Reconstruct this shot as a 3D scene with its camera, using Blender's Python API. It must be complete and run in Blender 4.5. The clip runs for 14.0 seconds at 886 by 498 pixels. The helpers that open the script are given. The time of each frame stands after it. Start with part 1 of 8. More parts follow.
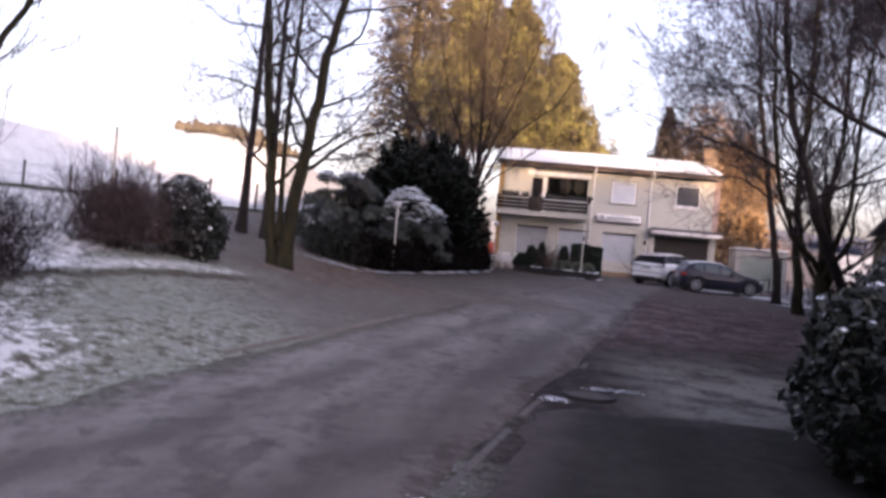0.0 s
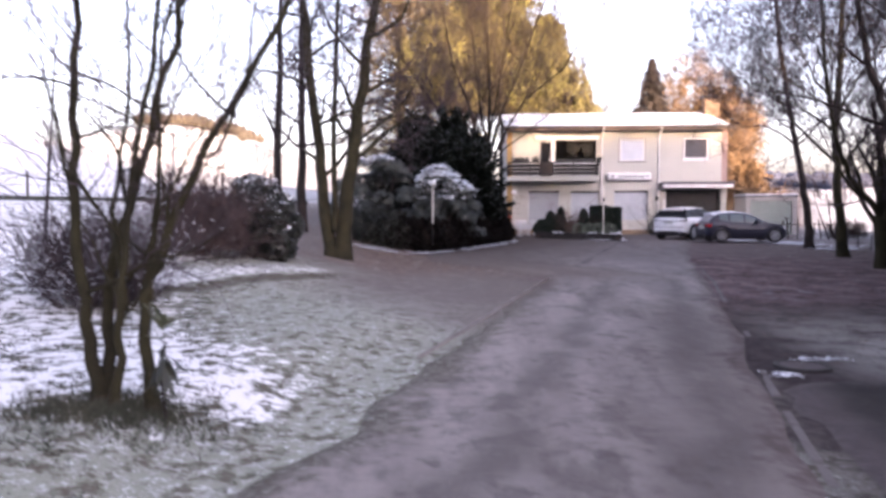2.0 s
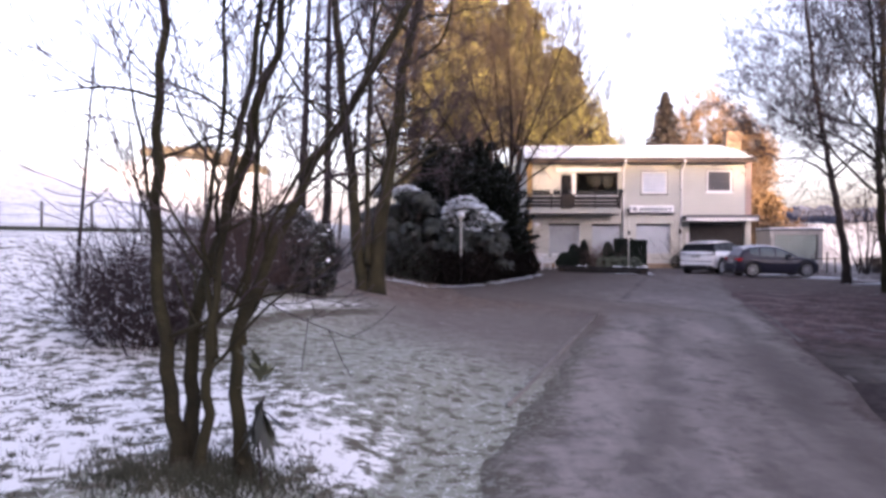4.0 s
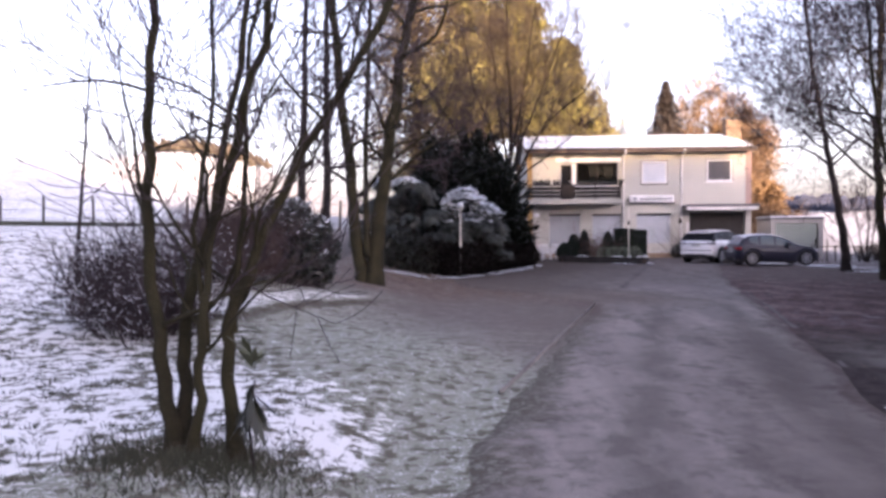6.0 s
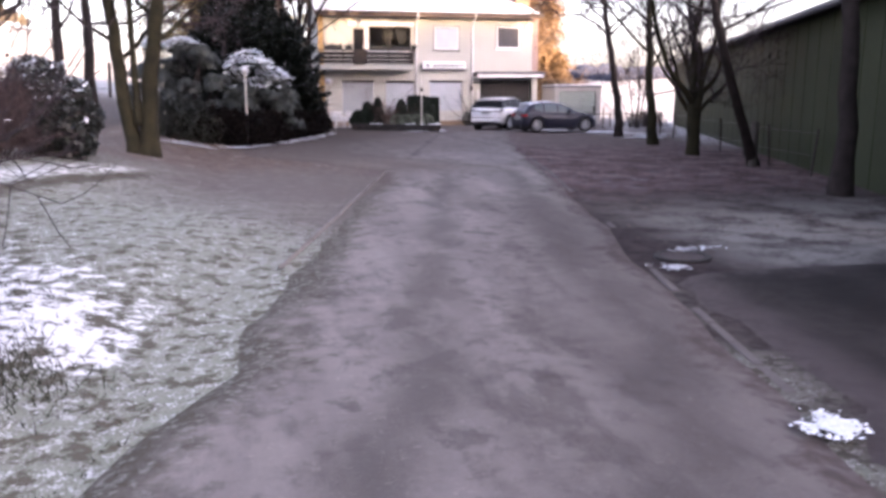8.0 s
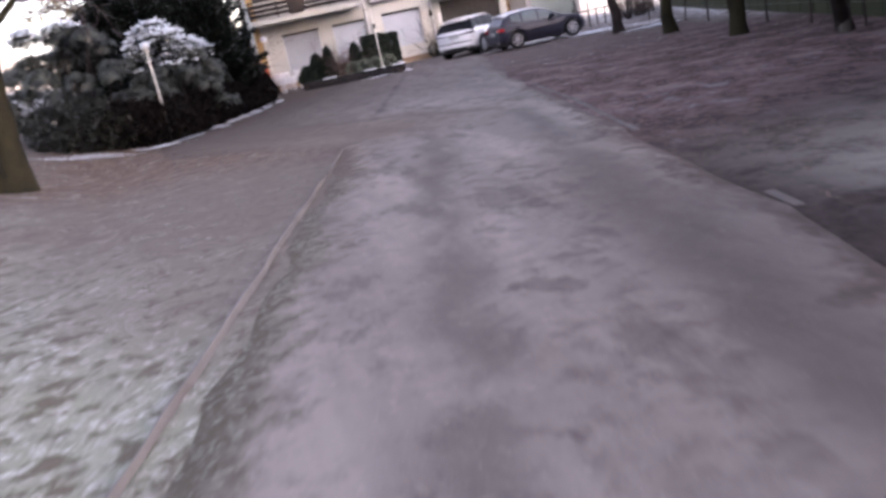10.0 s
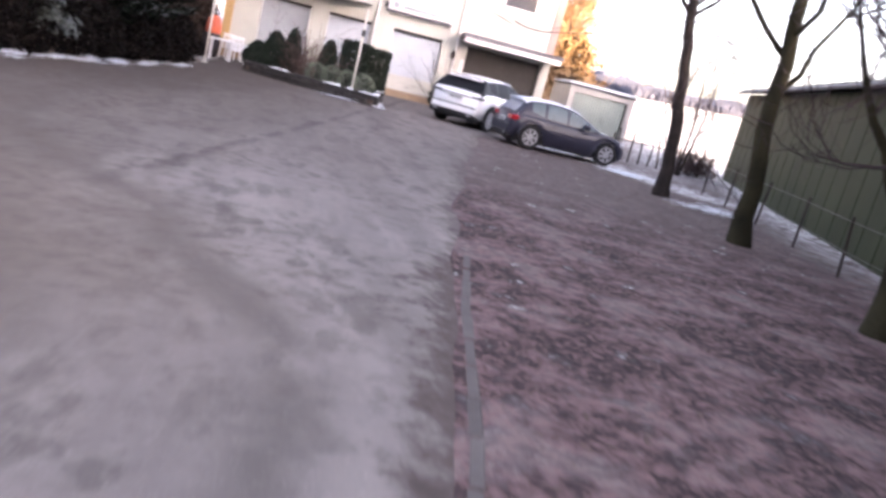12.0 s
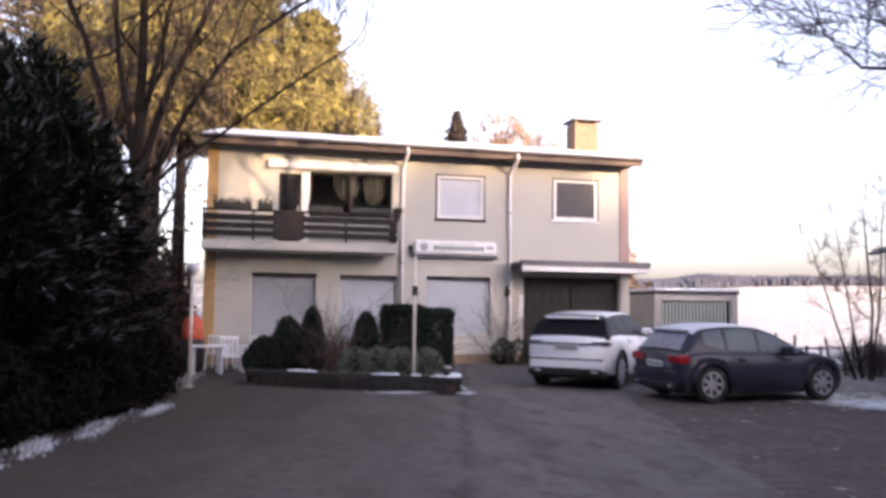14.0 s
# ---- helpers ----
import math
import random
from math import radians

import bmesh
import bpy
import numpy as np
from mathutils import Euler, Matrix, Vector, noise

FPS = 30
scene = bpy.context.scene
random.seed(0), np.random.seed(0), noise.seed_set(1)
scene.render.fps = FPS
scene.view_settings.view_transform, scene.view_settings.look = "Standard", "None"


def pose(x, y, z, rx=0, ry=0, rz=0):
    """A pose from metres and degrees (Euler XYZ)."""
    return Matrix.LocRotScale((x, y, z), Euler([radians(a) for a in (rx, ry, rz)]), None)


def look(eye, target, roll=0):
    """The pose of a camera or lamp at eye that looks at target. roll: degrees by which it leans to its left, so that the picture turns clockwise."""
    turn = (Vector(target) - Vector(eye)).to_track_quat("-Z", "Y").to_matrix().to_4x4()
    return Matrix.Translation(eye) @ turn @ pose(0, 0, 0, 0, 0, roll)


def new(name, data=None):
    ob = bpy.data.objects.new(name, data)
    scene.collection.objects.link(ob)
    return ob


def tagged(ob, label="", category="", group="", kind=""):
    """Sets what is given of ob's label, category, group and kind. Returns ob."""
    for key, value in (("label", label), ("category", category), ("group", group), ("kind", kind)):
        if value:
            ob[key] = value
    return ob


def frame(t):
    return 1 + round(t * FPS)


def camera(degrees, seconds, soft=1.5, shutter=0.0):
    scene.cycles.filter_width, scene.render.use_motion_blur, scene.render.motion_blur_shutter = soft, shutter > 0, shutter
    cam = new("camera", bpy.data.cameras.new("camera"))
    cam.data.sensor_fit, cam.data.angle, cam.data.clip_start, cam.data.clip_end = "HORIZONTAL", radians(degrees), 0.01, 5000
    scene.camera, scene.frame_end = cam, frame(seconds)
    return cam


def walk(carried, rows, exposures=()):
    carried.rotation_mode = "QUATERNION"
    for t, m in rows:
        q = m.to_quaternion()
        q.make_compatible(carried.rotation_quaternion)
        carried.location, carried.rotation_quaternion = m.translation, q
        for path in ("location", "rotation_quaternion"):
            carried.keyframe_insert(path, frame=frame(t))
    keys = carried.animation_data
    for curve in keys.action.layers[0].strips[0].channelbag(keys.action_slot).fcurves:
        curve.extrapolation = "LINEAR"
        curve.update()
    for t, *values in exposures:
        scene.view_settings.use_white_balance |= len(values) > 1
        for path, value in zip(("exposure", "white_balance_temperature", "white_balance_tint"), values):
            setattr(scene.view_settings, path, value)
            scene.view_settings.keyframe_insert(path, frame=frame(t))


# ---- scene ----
cam = camera(59.0, 14.0, soft=3.2, shutter=0.4)
PATH = [
    (0, (5.203, -0.103, 1.725), (5.033, 1.890, 1.684), 5.12),
    (0.5, (4.885, -0.139, 1.673), (4.765, 1.856, 1.584), 13.90),
    (1, (4.451, -0.198, 1.653), (4.354, 1.795, 1.513), 10.43),
    (1.5, (3.404, 0.069, 1.621), (3.328, 2.062, 1.469), 6.14),
    (2, (2.583, -0.072, 1.875), (2.489, 1.923, 1.760), -0.10),
    (2.5, (1.871, 0.209, 2.011), (1.777, 2.206, 1.952), -0.06),
    (5, (1.554, 0.799, 1.781), (1.451, 2.796, 1.754), 0.23),
    (5.5, (1.635, 0.747, 1.790), (1.534, 2.744, 1.766), 0.29),
    (6, (1.698, 0.657, 1.831), (1.591, 2.654, 1.779), -0.37),
    (6.5, (1.780, 0.636, 1.860), (1.766, 2.635, 1.805), 0.39),
    (7, (1.901, 0.870, 1.831), (2.236, 2.842, 1.791), 0.37),
    (7.5, (1.916, 0.846, 1.820), (2.300, 2.791, 1.555), 1.23),
    (10, (2.993, 6.545, 1.664), (3.371, 8.431, 1.118), -12.26),
    (10.5, (4.189, 8.846, 1.767), (4.590, 10.778, 1.444), -5.51),
    (11, (5.430, 11.219, 1.771), (5.847, 13.164, 1.566), 1.29),
    (11.5, (6.395, 13.146, 1.822), (6.834, 15.045, 1.376), 10.24),
    (12, (6.861, 15.295, 1.818), (7.327, 17.188, 1.368), 14.40),
    (12.5, (6.749, 17.619, 1.702), (7.256, 19.504, 1.268), 14.76),
    (13, (6.627, 20.314, 1.793), (7.091, 22.259, 1.729), 5.07),
    (13.5, (5.949, 22.527, 1.838), (6.441, 24.466, 1.876), 1.86),
    (14, (5.707, 24.139, 1.799), (6.161, 26.082, 1.940), 0.75),
]
walk(cam, [(t, look(eye, target, roll)) for t, eye, target, roll in PATH],
     [(0.0, 1.90, 5950, 36), (0.5, 2.5, 5950, 36), (1.0, 2.9, 5950, 36), (1.5, 2.9, 5950, 36), (2.0, 2.6, 5900, 36), (5.0, 2.3, 5840, 37), (6.5, 2.3, 5840, 37), (7.0, 2.5, 5900, 37), (7.5, 2.75, 5950, 36), (10.0, 2.9, 6100, 33), (10.5, 3.17, 6100, 31), (11.0, 3.2, 6150, 31), (12.0, 3.5, 6200, 30), (12.5, 3.65, 6200, 31), (13.0, 3.15, 5980, 33), (13.5, 2.7, 5950, 32), (14.0, 2.25, 5950, 32)])

# ---------- light ----------
world = bpy.data.worlds.new("sky_world")
scene.world = world
world.use_nodes = True
wn = world.node_tree.nodes
sky = wn.new("ShaderNodeTexSky")
sky.sky_type = "NISHITA"
sky.sun_disc = False
SUN_UP, SUN_SIDE = 7.0, 24.0      # degrees above the horizon; degrees to the right of straight behind the start
sky.sun_elevation = radians(SUN_UP)
sky.sun_rotation = radians(180 - SUN_SIDE)
sky.air_density, sky.dust_density, sky.ozone_density = 1.0, 3.2, 1.0
haze = wn.new("ShaderNodeHueSaturation")      # thin winter haze takes most of the blue out of the sky
haze.inputs["Saturation"].default_value, haze.inputs["Value"].default_value = 0.52, 1.10
world.node_tree.links.new(sky.outputs[0], haze.inputs["Color"])
world.node_tree.links.new(haze.outputs[0], wn["Background"].inputs[0])
wn["Background"].inputs[1].default_value = 0.15
sun_data = bpy.data.lights.new("sun", "SUN")
sun_data.energy, sun_data.angle, sun_data.color = 4.3, radians(0.5), (1.0, 0.72, 0.34)
sun = new("sun", sun_data)
to_sun = Vector((math.sin(radians(SUN_SIDE)) * math.cos(radians(SUN_UP)), -math.cos(radians(SUN_SIDE)) * math.cos(radians(SUN_UP)), math.sin(radians(SUN_UP))))
sun.matrix_world = look(to_sun * 100, (0, 0, 0))

# ---------- materials ----------
def mat(name, col, col2=None, scale=6.0, rough=0.8, bump=0.3, metal=0.0, fine=None, island=0.0, spec=0.5, bump_scale=None, object_random=0.0):
    """Two-scale noise between two colours, with relief."""
    m = bpy.data.materials.new(name)
    m.use_nodes = True
    n, l = m.node_tree.nodes, m.node_tree.links
    b = n["Principled BSDF"]
    b.inputs["Roughness"].default_value, b.inputs["Metallic"].default_value = rough, metal
    b.inputs["Specular IOR Level"].default_value = spec
    col2 = col2 or tuple(c * 0.7 for c in col)
    geo = n.new("ShaderNodeNewGeometry")
    big, small = n.new("ShaderNodeTexNoise"), n.new("ShaderNodeTexNoise")
    big.inputs["Scale"].default_value, big.inputs["Detail"].default_value = scale, 5
    small.inputs["Scale"].default_value, small.inputs["Detail"].default_value = fine or scale * 9, 4
    for t in (big, small):
        l.new(geo.outputs["Position"], t.inputs["Vector"])
    mixv = n.new("ShaderNodeMath"); mixv.operation = "MULTIPLY_ADD"
    l.new(small.outputs["Fac"], mixv.inputs[0]); mixv.inputs[1].default_value = 0.5
    half = n.new("ShaderNodeMath"); half.operation = "MULTIPLY_ADD"
    l.new(big.outputs["Fac"], half.inputs[0]); half.inputs[1].default_value, half.inputs[2].default_value = 1.6, -0.55
    l.new(half.outputs[0], mixv.inputs[2])
    last = mixv
    if island or object_random:
        extra = n.new("ShaderNodeMath"); extra.operation = "MULTIPLY_ADD"
        if island:
            l.new(geo.outputs["Random Per Island"], extra.inputs[0]); extra.inputs[1].default_value = island
        else:
            info = n.new("ShaderNodeObjectInfo")
            l.new(info.outputs["Random"], extra.inputs[0]); extra.inputs[1].default_value = object_random
        l.new(mixv.outputs[0], extra.inputs[2])
        last = extra
    ramp = n.new("ShaderNodeMix"); ramp.data_type = "RGBA"
    ramp.inputs["A"].default_value, ramp.inputs["B"].default_value = (*col, 1), (*col2, 1)
    l.new(last.outputs[0], ramp.inputs["Factor"])
    l.new(ramp.outputs["Result"], b.inputs["Base Color"])
    if bump:
        bn = n.new("ShaderNodeBump")
        bn.inputs["Strength"].default_value, bn.inputs["Distance"].default_value = bump, 0.02
        if bump_scale:
            bt = n.new("ShaderNodeTexNoise"); bt.inputs["Scale"].default_value, bt.inputs["Detail"].default_value = bump_scale, 6
            l.new(geo.outputs["Position"], bt.inputs["Vector"]); l.new(bt.outputs["Fac"], bn.inputs["Height"])
        else:
            l.new(small.outputs["Fac"], bn.inputs["Height"])
        l.new(bn.outputs[0], b.inputs["Normal"])
    return m


def glass(name, tint=(0.9, 0.95, 0.95)):
    m = bpy.data.materials.new(name)
    m.use_nodes = True
    b = m.node_tree.nodes["Principled BSDF"]
    b.inputs["Base Color"].default_value = (*tint, 1)
    b.inputs["Roughness"].default_value, b.inputs["Transmission Weight"].default_value, b.inputs["IOR"].default_value = 0.03, 1.0, 1.45
    return m


M_PLASTER = mat("cream_plaster", (0.475, 0.47, 0.43), (0.395, 0.39, 0.355), 0.6, 0.9, 0.25, fine=60)
M_PLASTER_LOW = mat("ground_floor_plaster", (0.49, 0.485, 0.44), (0.39, 0.385, 0.345), 0.9, 0.9, 0.25, fine=60)
M_PLINTH = mat("tan_plinth", (0.34, 0.24, 0.15), (0.22, 0.16, 0.11), 2.0, 0.9, 0.3)
M_WHITE = mat("white_paint", (0.80, 0.80, 0.80), (0.62, 0.62, 0.62), 2.0, 0.5, 0.08)
M_SHUTTER = mat("grey_white_shutter", (0.44, 0.47, 0.52), (0.35, 0.38, 0.43), 1.5, 0.6, 0.05)
M_SHUTTER_DARK = mat("dull_grey_shutter", (0.36, 0.38, 0.41), (0.25, 0.265, 0.29), 1.2, 0.6, 0.05)
M_BROWN = mat("dark_brown_wood", (0.040, 0.034, 0.033), (0.022, 0.019, 0.019), 3.0, 0.8, 0.3, object_random=0.4, spec=0.2)
M_GARAGE_WOOD = mat("brown_garage_wood", (0.028, 0.024, 0.022), (0.018, 0.016, 0.015), 3.0, 0.8, 0.3, object_random=0.4)
M_FASCIA = mat("brown_eave_board", (0.12, 0.085, 0.07), (0.07, 0.05, 0.04), 3.0, 0.7, 0.2)
M_SNOW = mat("snow", (0.82, 0.87, 0.90), (0.76, 0.78, 0.82), 2.5, 0.7, 0.5, fine=25)
M_GLASS = glass("window_glass")
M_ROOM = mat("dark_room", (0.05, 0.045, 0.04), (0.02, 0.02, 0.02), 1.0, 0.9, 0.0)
M_BRICK = mat("chimney_clinker", (0.23, 0.16, 0.11), (0.13, 0.095, 0.07), 5.0, 0.85, 0.5)
M_ZINC = mat("dark_zinc", (0.10, 0.10, 0.12), (0.06, 0.06, 0.07), 4.0, 0.5, 0.1, metal=0.6)
M_SIGN_DARK = mat("dark_sign_print", (0.06, 0.06, 0.07), (0.04, 0.04, 0.04), 4, 0.5, 0)
M_BARN = mat("green_sheet_metal", (0.041, 0.053, 0.026), (0.022, 0.029, 0.016), 0.5, 0.6, 0.2, fine=8, spec=0.15)
M_BARN_ROOF = mat("dark_barn_roof", (0.07, 0.065, 0.06), (0.04, 0.04, 0.04), 1.0, 0.8, 0.4)
M_GREEN_DOOR = mat("grey_green_door", (0.60, 0.66, 0.61), (0.50, 0.57, 0.51), 1.0, 0.5, 0.08)
M_CONCRETE = mat("pale_concrete", (0.48, 0.46, 0.43), (0.36, 0.34, 0.32), 2.0, 0.9, 0.3)
M_KERB = mat("worn_edging_concrete", (0.125, 0.110, 0.102), (0.075, 0.065, 0.061), 3.0, 0.9, 0.5, object_random=0.5)
M_KERB_LINE = mat("worn_pale_line", (0.25, 0.235, 0.218), (0.112, 0.098, 0.090), 1.6, 0.9, 0.3, fine=18)
M_STONE = mat("dark_planter_stone", (0.046, 0.040, 0.037), (0.020, 0.018, 0.017), 5.0, 0.9, 0.7, object_random=0.6)
M_BARK = mat("grey_brown_bark", (0.045, 0.036, 0.033), (0.018, 0.015, 0.014), 4.0, 0.95, 0.9, fine=30, spec=0.12)
M_BARK_DARK = mat("dark_bark", (0.026, 0.020, 0.016), (0.010, 0.008, 0.007), 4.0, 0.95, 0.9, fine=30, spec=0.15)
M_BARK_MOSS = mat("mossy_bark", (0.046, 0.042, 0.022), (0.014, 0.012, 0.010), 2.5, 0.95, 0.9, fine=28, spec=0.12)
M_TWIG = mat("bare_twigs", (0.060, 0.046, 0.048), (0.034, 0.026, 0.029), 3.0, 0.9, 0.0, spec=0.2)
M_TWIG_RED = mat("reddish_twigs", (0.11, 0.065, 0.05), (0.06, 0.04, 0.035), 3.0, 0.9, 0.0)
M_TWIG_DULL = mat("dull_brown_twigs", (0.085, 0.058, 0.052), (0.042, 0.030, 0.030), 3.0, 0.9, 0.0, spec=0.2)
M_TWIG_GOLD = mat("tan_twigs", (0.085, 0.060, 0.034), (0.034, 0.026, 0.019), 3.0, 0.9, 0.0)
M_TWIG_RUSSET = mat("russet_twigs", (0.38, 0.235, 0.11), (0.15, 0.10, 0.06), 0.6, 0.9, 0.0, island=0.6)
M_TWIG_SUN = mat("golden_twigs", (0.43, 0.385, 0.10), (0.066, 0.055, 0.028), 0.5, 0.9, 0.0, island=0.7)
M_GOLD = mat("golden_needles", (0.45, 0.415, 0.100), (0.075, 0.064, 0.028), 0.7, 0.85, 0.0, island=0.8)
# darker copy of the golden needles; the shaded side is put into its colour
M_GOLD_SHADED = mat("shaded_gold_needles", (0.29, 0.235, 0.095), (0.055, 0.043, 0.028), 0.6, 0.85, 0.0, island=0.8)
M_ORANGE = mat("russet_leaves", (0.28, 0.18, 0.09), (0.16, 0.10, 0.05), 0.4, 0.8, 0.0, island=0.7)
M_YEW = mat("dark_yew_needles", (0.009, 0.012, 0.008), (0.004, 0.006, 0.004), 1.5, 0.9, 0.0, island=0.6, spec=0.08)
M_SPRUCE = mat("dark_spruce_needles", (0.060, 0.044, 0.034), (0.026, 0.021, 0.018), 1.0, 0.8, 0.0, island=0.6)
M_YEW_FROST = mat("frosted_yew_tips", (0.065, 0.073, 0.077), (0.026, 0.031, 0.031), 1.2, 0.9, 0.0, island=0.6)
M_RHODO = mat("rhododendron_leaves", (0.085, 0.095, 0.078), (0.022, 0.028, 0.021), 2.0, 0.45, 0.0, island=0.8)
M_HEDGE = mat("brown_hedge_leaves", (0.016, 0.012, 0.010), (0.006, 0.005, 0.0045), 1.5, 0.95, 0.0, island=0.7, spec=0.08)
M_BROWN_LEAF = mat("dry_brown_leaves", (0.052, 0.036, 0.025), (0.020, 0.014, 0.011), 1.5, 0.95, 0.0, island=0.7, spec=0.1)
# distance haze over the ridge is put into this bluish base colour
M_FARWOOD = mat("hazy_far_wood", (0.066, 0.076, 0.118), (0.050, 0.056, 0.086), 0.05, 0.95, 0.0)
M_FARGOLD = mat("tan_far_wood", (0.10, 0.082, 0.058), (0.055, 0.046, 0.036), 0.05, 0.95, 0.0)
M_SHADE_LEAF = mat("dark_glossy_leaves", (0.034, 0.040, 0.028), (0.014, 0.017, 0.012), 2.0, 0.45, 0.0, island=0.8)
M_BOX = mat("planter_evergreen", (0.022, 0.034, 0.022), (0.010, 0.015, 0.011), 3.0, 0.8, 0.0, island=0.6, spec=0.2)
M_HEATHER = mat("frosted_low_shrub", (0.20, 0.24, 0.17), (0.10, 0.12, 0.09), 4.0, 0.8, 0.0, island=0.7)
M_GRASS = mat("frosted_grass_blades", (0.092, 0.083, 0.054), (0.034, 0.037, 0.022), 3.0, 0.9, 0.0, island=0.8)
M_LEAF = mat("fallen_leaves", (0.175, 0.12, 0.092), (0.08, 0.056, 0.048), 3.0, 0.9, 0.0, island=0.9)
M_POLE = mat("weathered_white_pole", (0.62, 0.60, 0.54), (0.45, 0.43, 0.38), 4.0, 0.6, 0.1)
M_LAMP = mat("frosted_lamp_glass", (0.75, 0.76, 0.78), (0.65, 0.66, 0.68), 3.0, 0.35, 0.0)
M_POST = mat("old_fence_wood", (0.10, 0.085, 0.07), (0.05, 0.045, 0.04), 4.0, 0.95, 0.5)
M_WIRE = mat("fence_wire", (0.18, 0.18, 0.18), (0.12, 0.12, 0.12), 4.0, 0.5, 0.0, metal=0.7)
M_PLASTIC = mat("white_plastic", (0.78, 0.78, 0.78), (0.68, 0.68, 0.70), 3.0, 0.4, 0.0)
M_REDPLASTIC = mat("orange_red_plastic", (0.55, 0.10, 0.035), (0.42, 0.07, 0.03), 3.0, 0.45, 0.0)
M_CAR_WHITE = mat("white_car_paint", (0.90, 0.90, 0.91), (0.86, 0.86, 0.88), 1.0, 0.25, 0.0)
M_CAR_DARK = mat("dark_grey_car_paint", (0.030, 0.031, 0.050), (0.023, 0.024, 0.039), 1.0, 0.30, 0.0, spec=0.35)
M_CAR_GLASS = mat("tinted_car_glass", (0.010, 0.011, 0.014), (0.008, 0.008, 0.010), 2.0, 0.35, 0.0, spec=0.08)
# pale teal reflection on the car windows, put into the base colour
M_CAR_GLASS_PALE = mat("reflection_tinted_car_glass", (0.12, 0.165, 0.185), (0.055, 0.075, 0.085), 2.0, 0.3, 0.0, spec=0.3)
M_BLACK = mat("black_trim", (0.018, 0.018, 0.02), (0.012, 0.012, 0.012), 4.0, 0.5, 0.05)
M_TYRE = mat("tyre_rubber", (0.022, 0.021, 0.021), (0.014, 0.014, 0.014), 8.0, 0.85, 0.2)
M_RIM = mat("alloy_rim", (0.52, 0.52, 0.54), (0.40, 0.40, 0.42), 4.0, 0.35, 0.0, metal=0.5)
M_TAIL = mat("red_tail_light", (0.42, 0.02, 0.025), (0.25, 0.01, 0.015), 5.0, 0.2, 0.0)
M_CLEAR = mat("clear_lamp_cover", (0.55, 0.55, 0.58), (0.4, 0.4, 0.44), 5.0, 0.15, 0.0)
M_PLATE = mat("white_plate", (0.68, 0.68, 0.66), (0.55, 0.55, 0.55), 5.0, 0.5, 0.0)
M_FROST = mat("frost_on_paint", (0.70, 0.72, 0.76), (0.50, 0.52, 0.56), 4.0, 0.7, 0.2)
M_IRON = mat("rusty_iron", (0.07, 0.055, 0.05), (0.04, 0.03, 0.03), 6.0, 0.7, 0.4, metal=0.4)


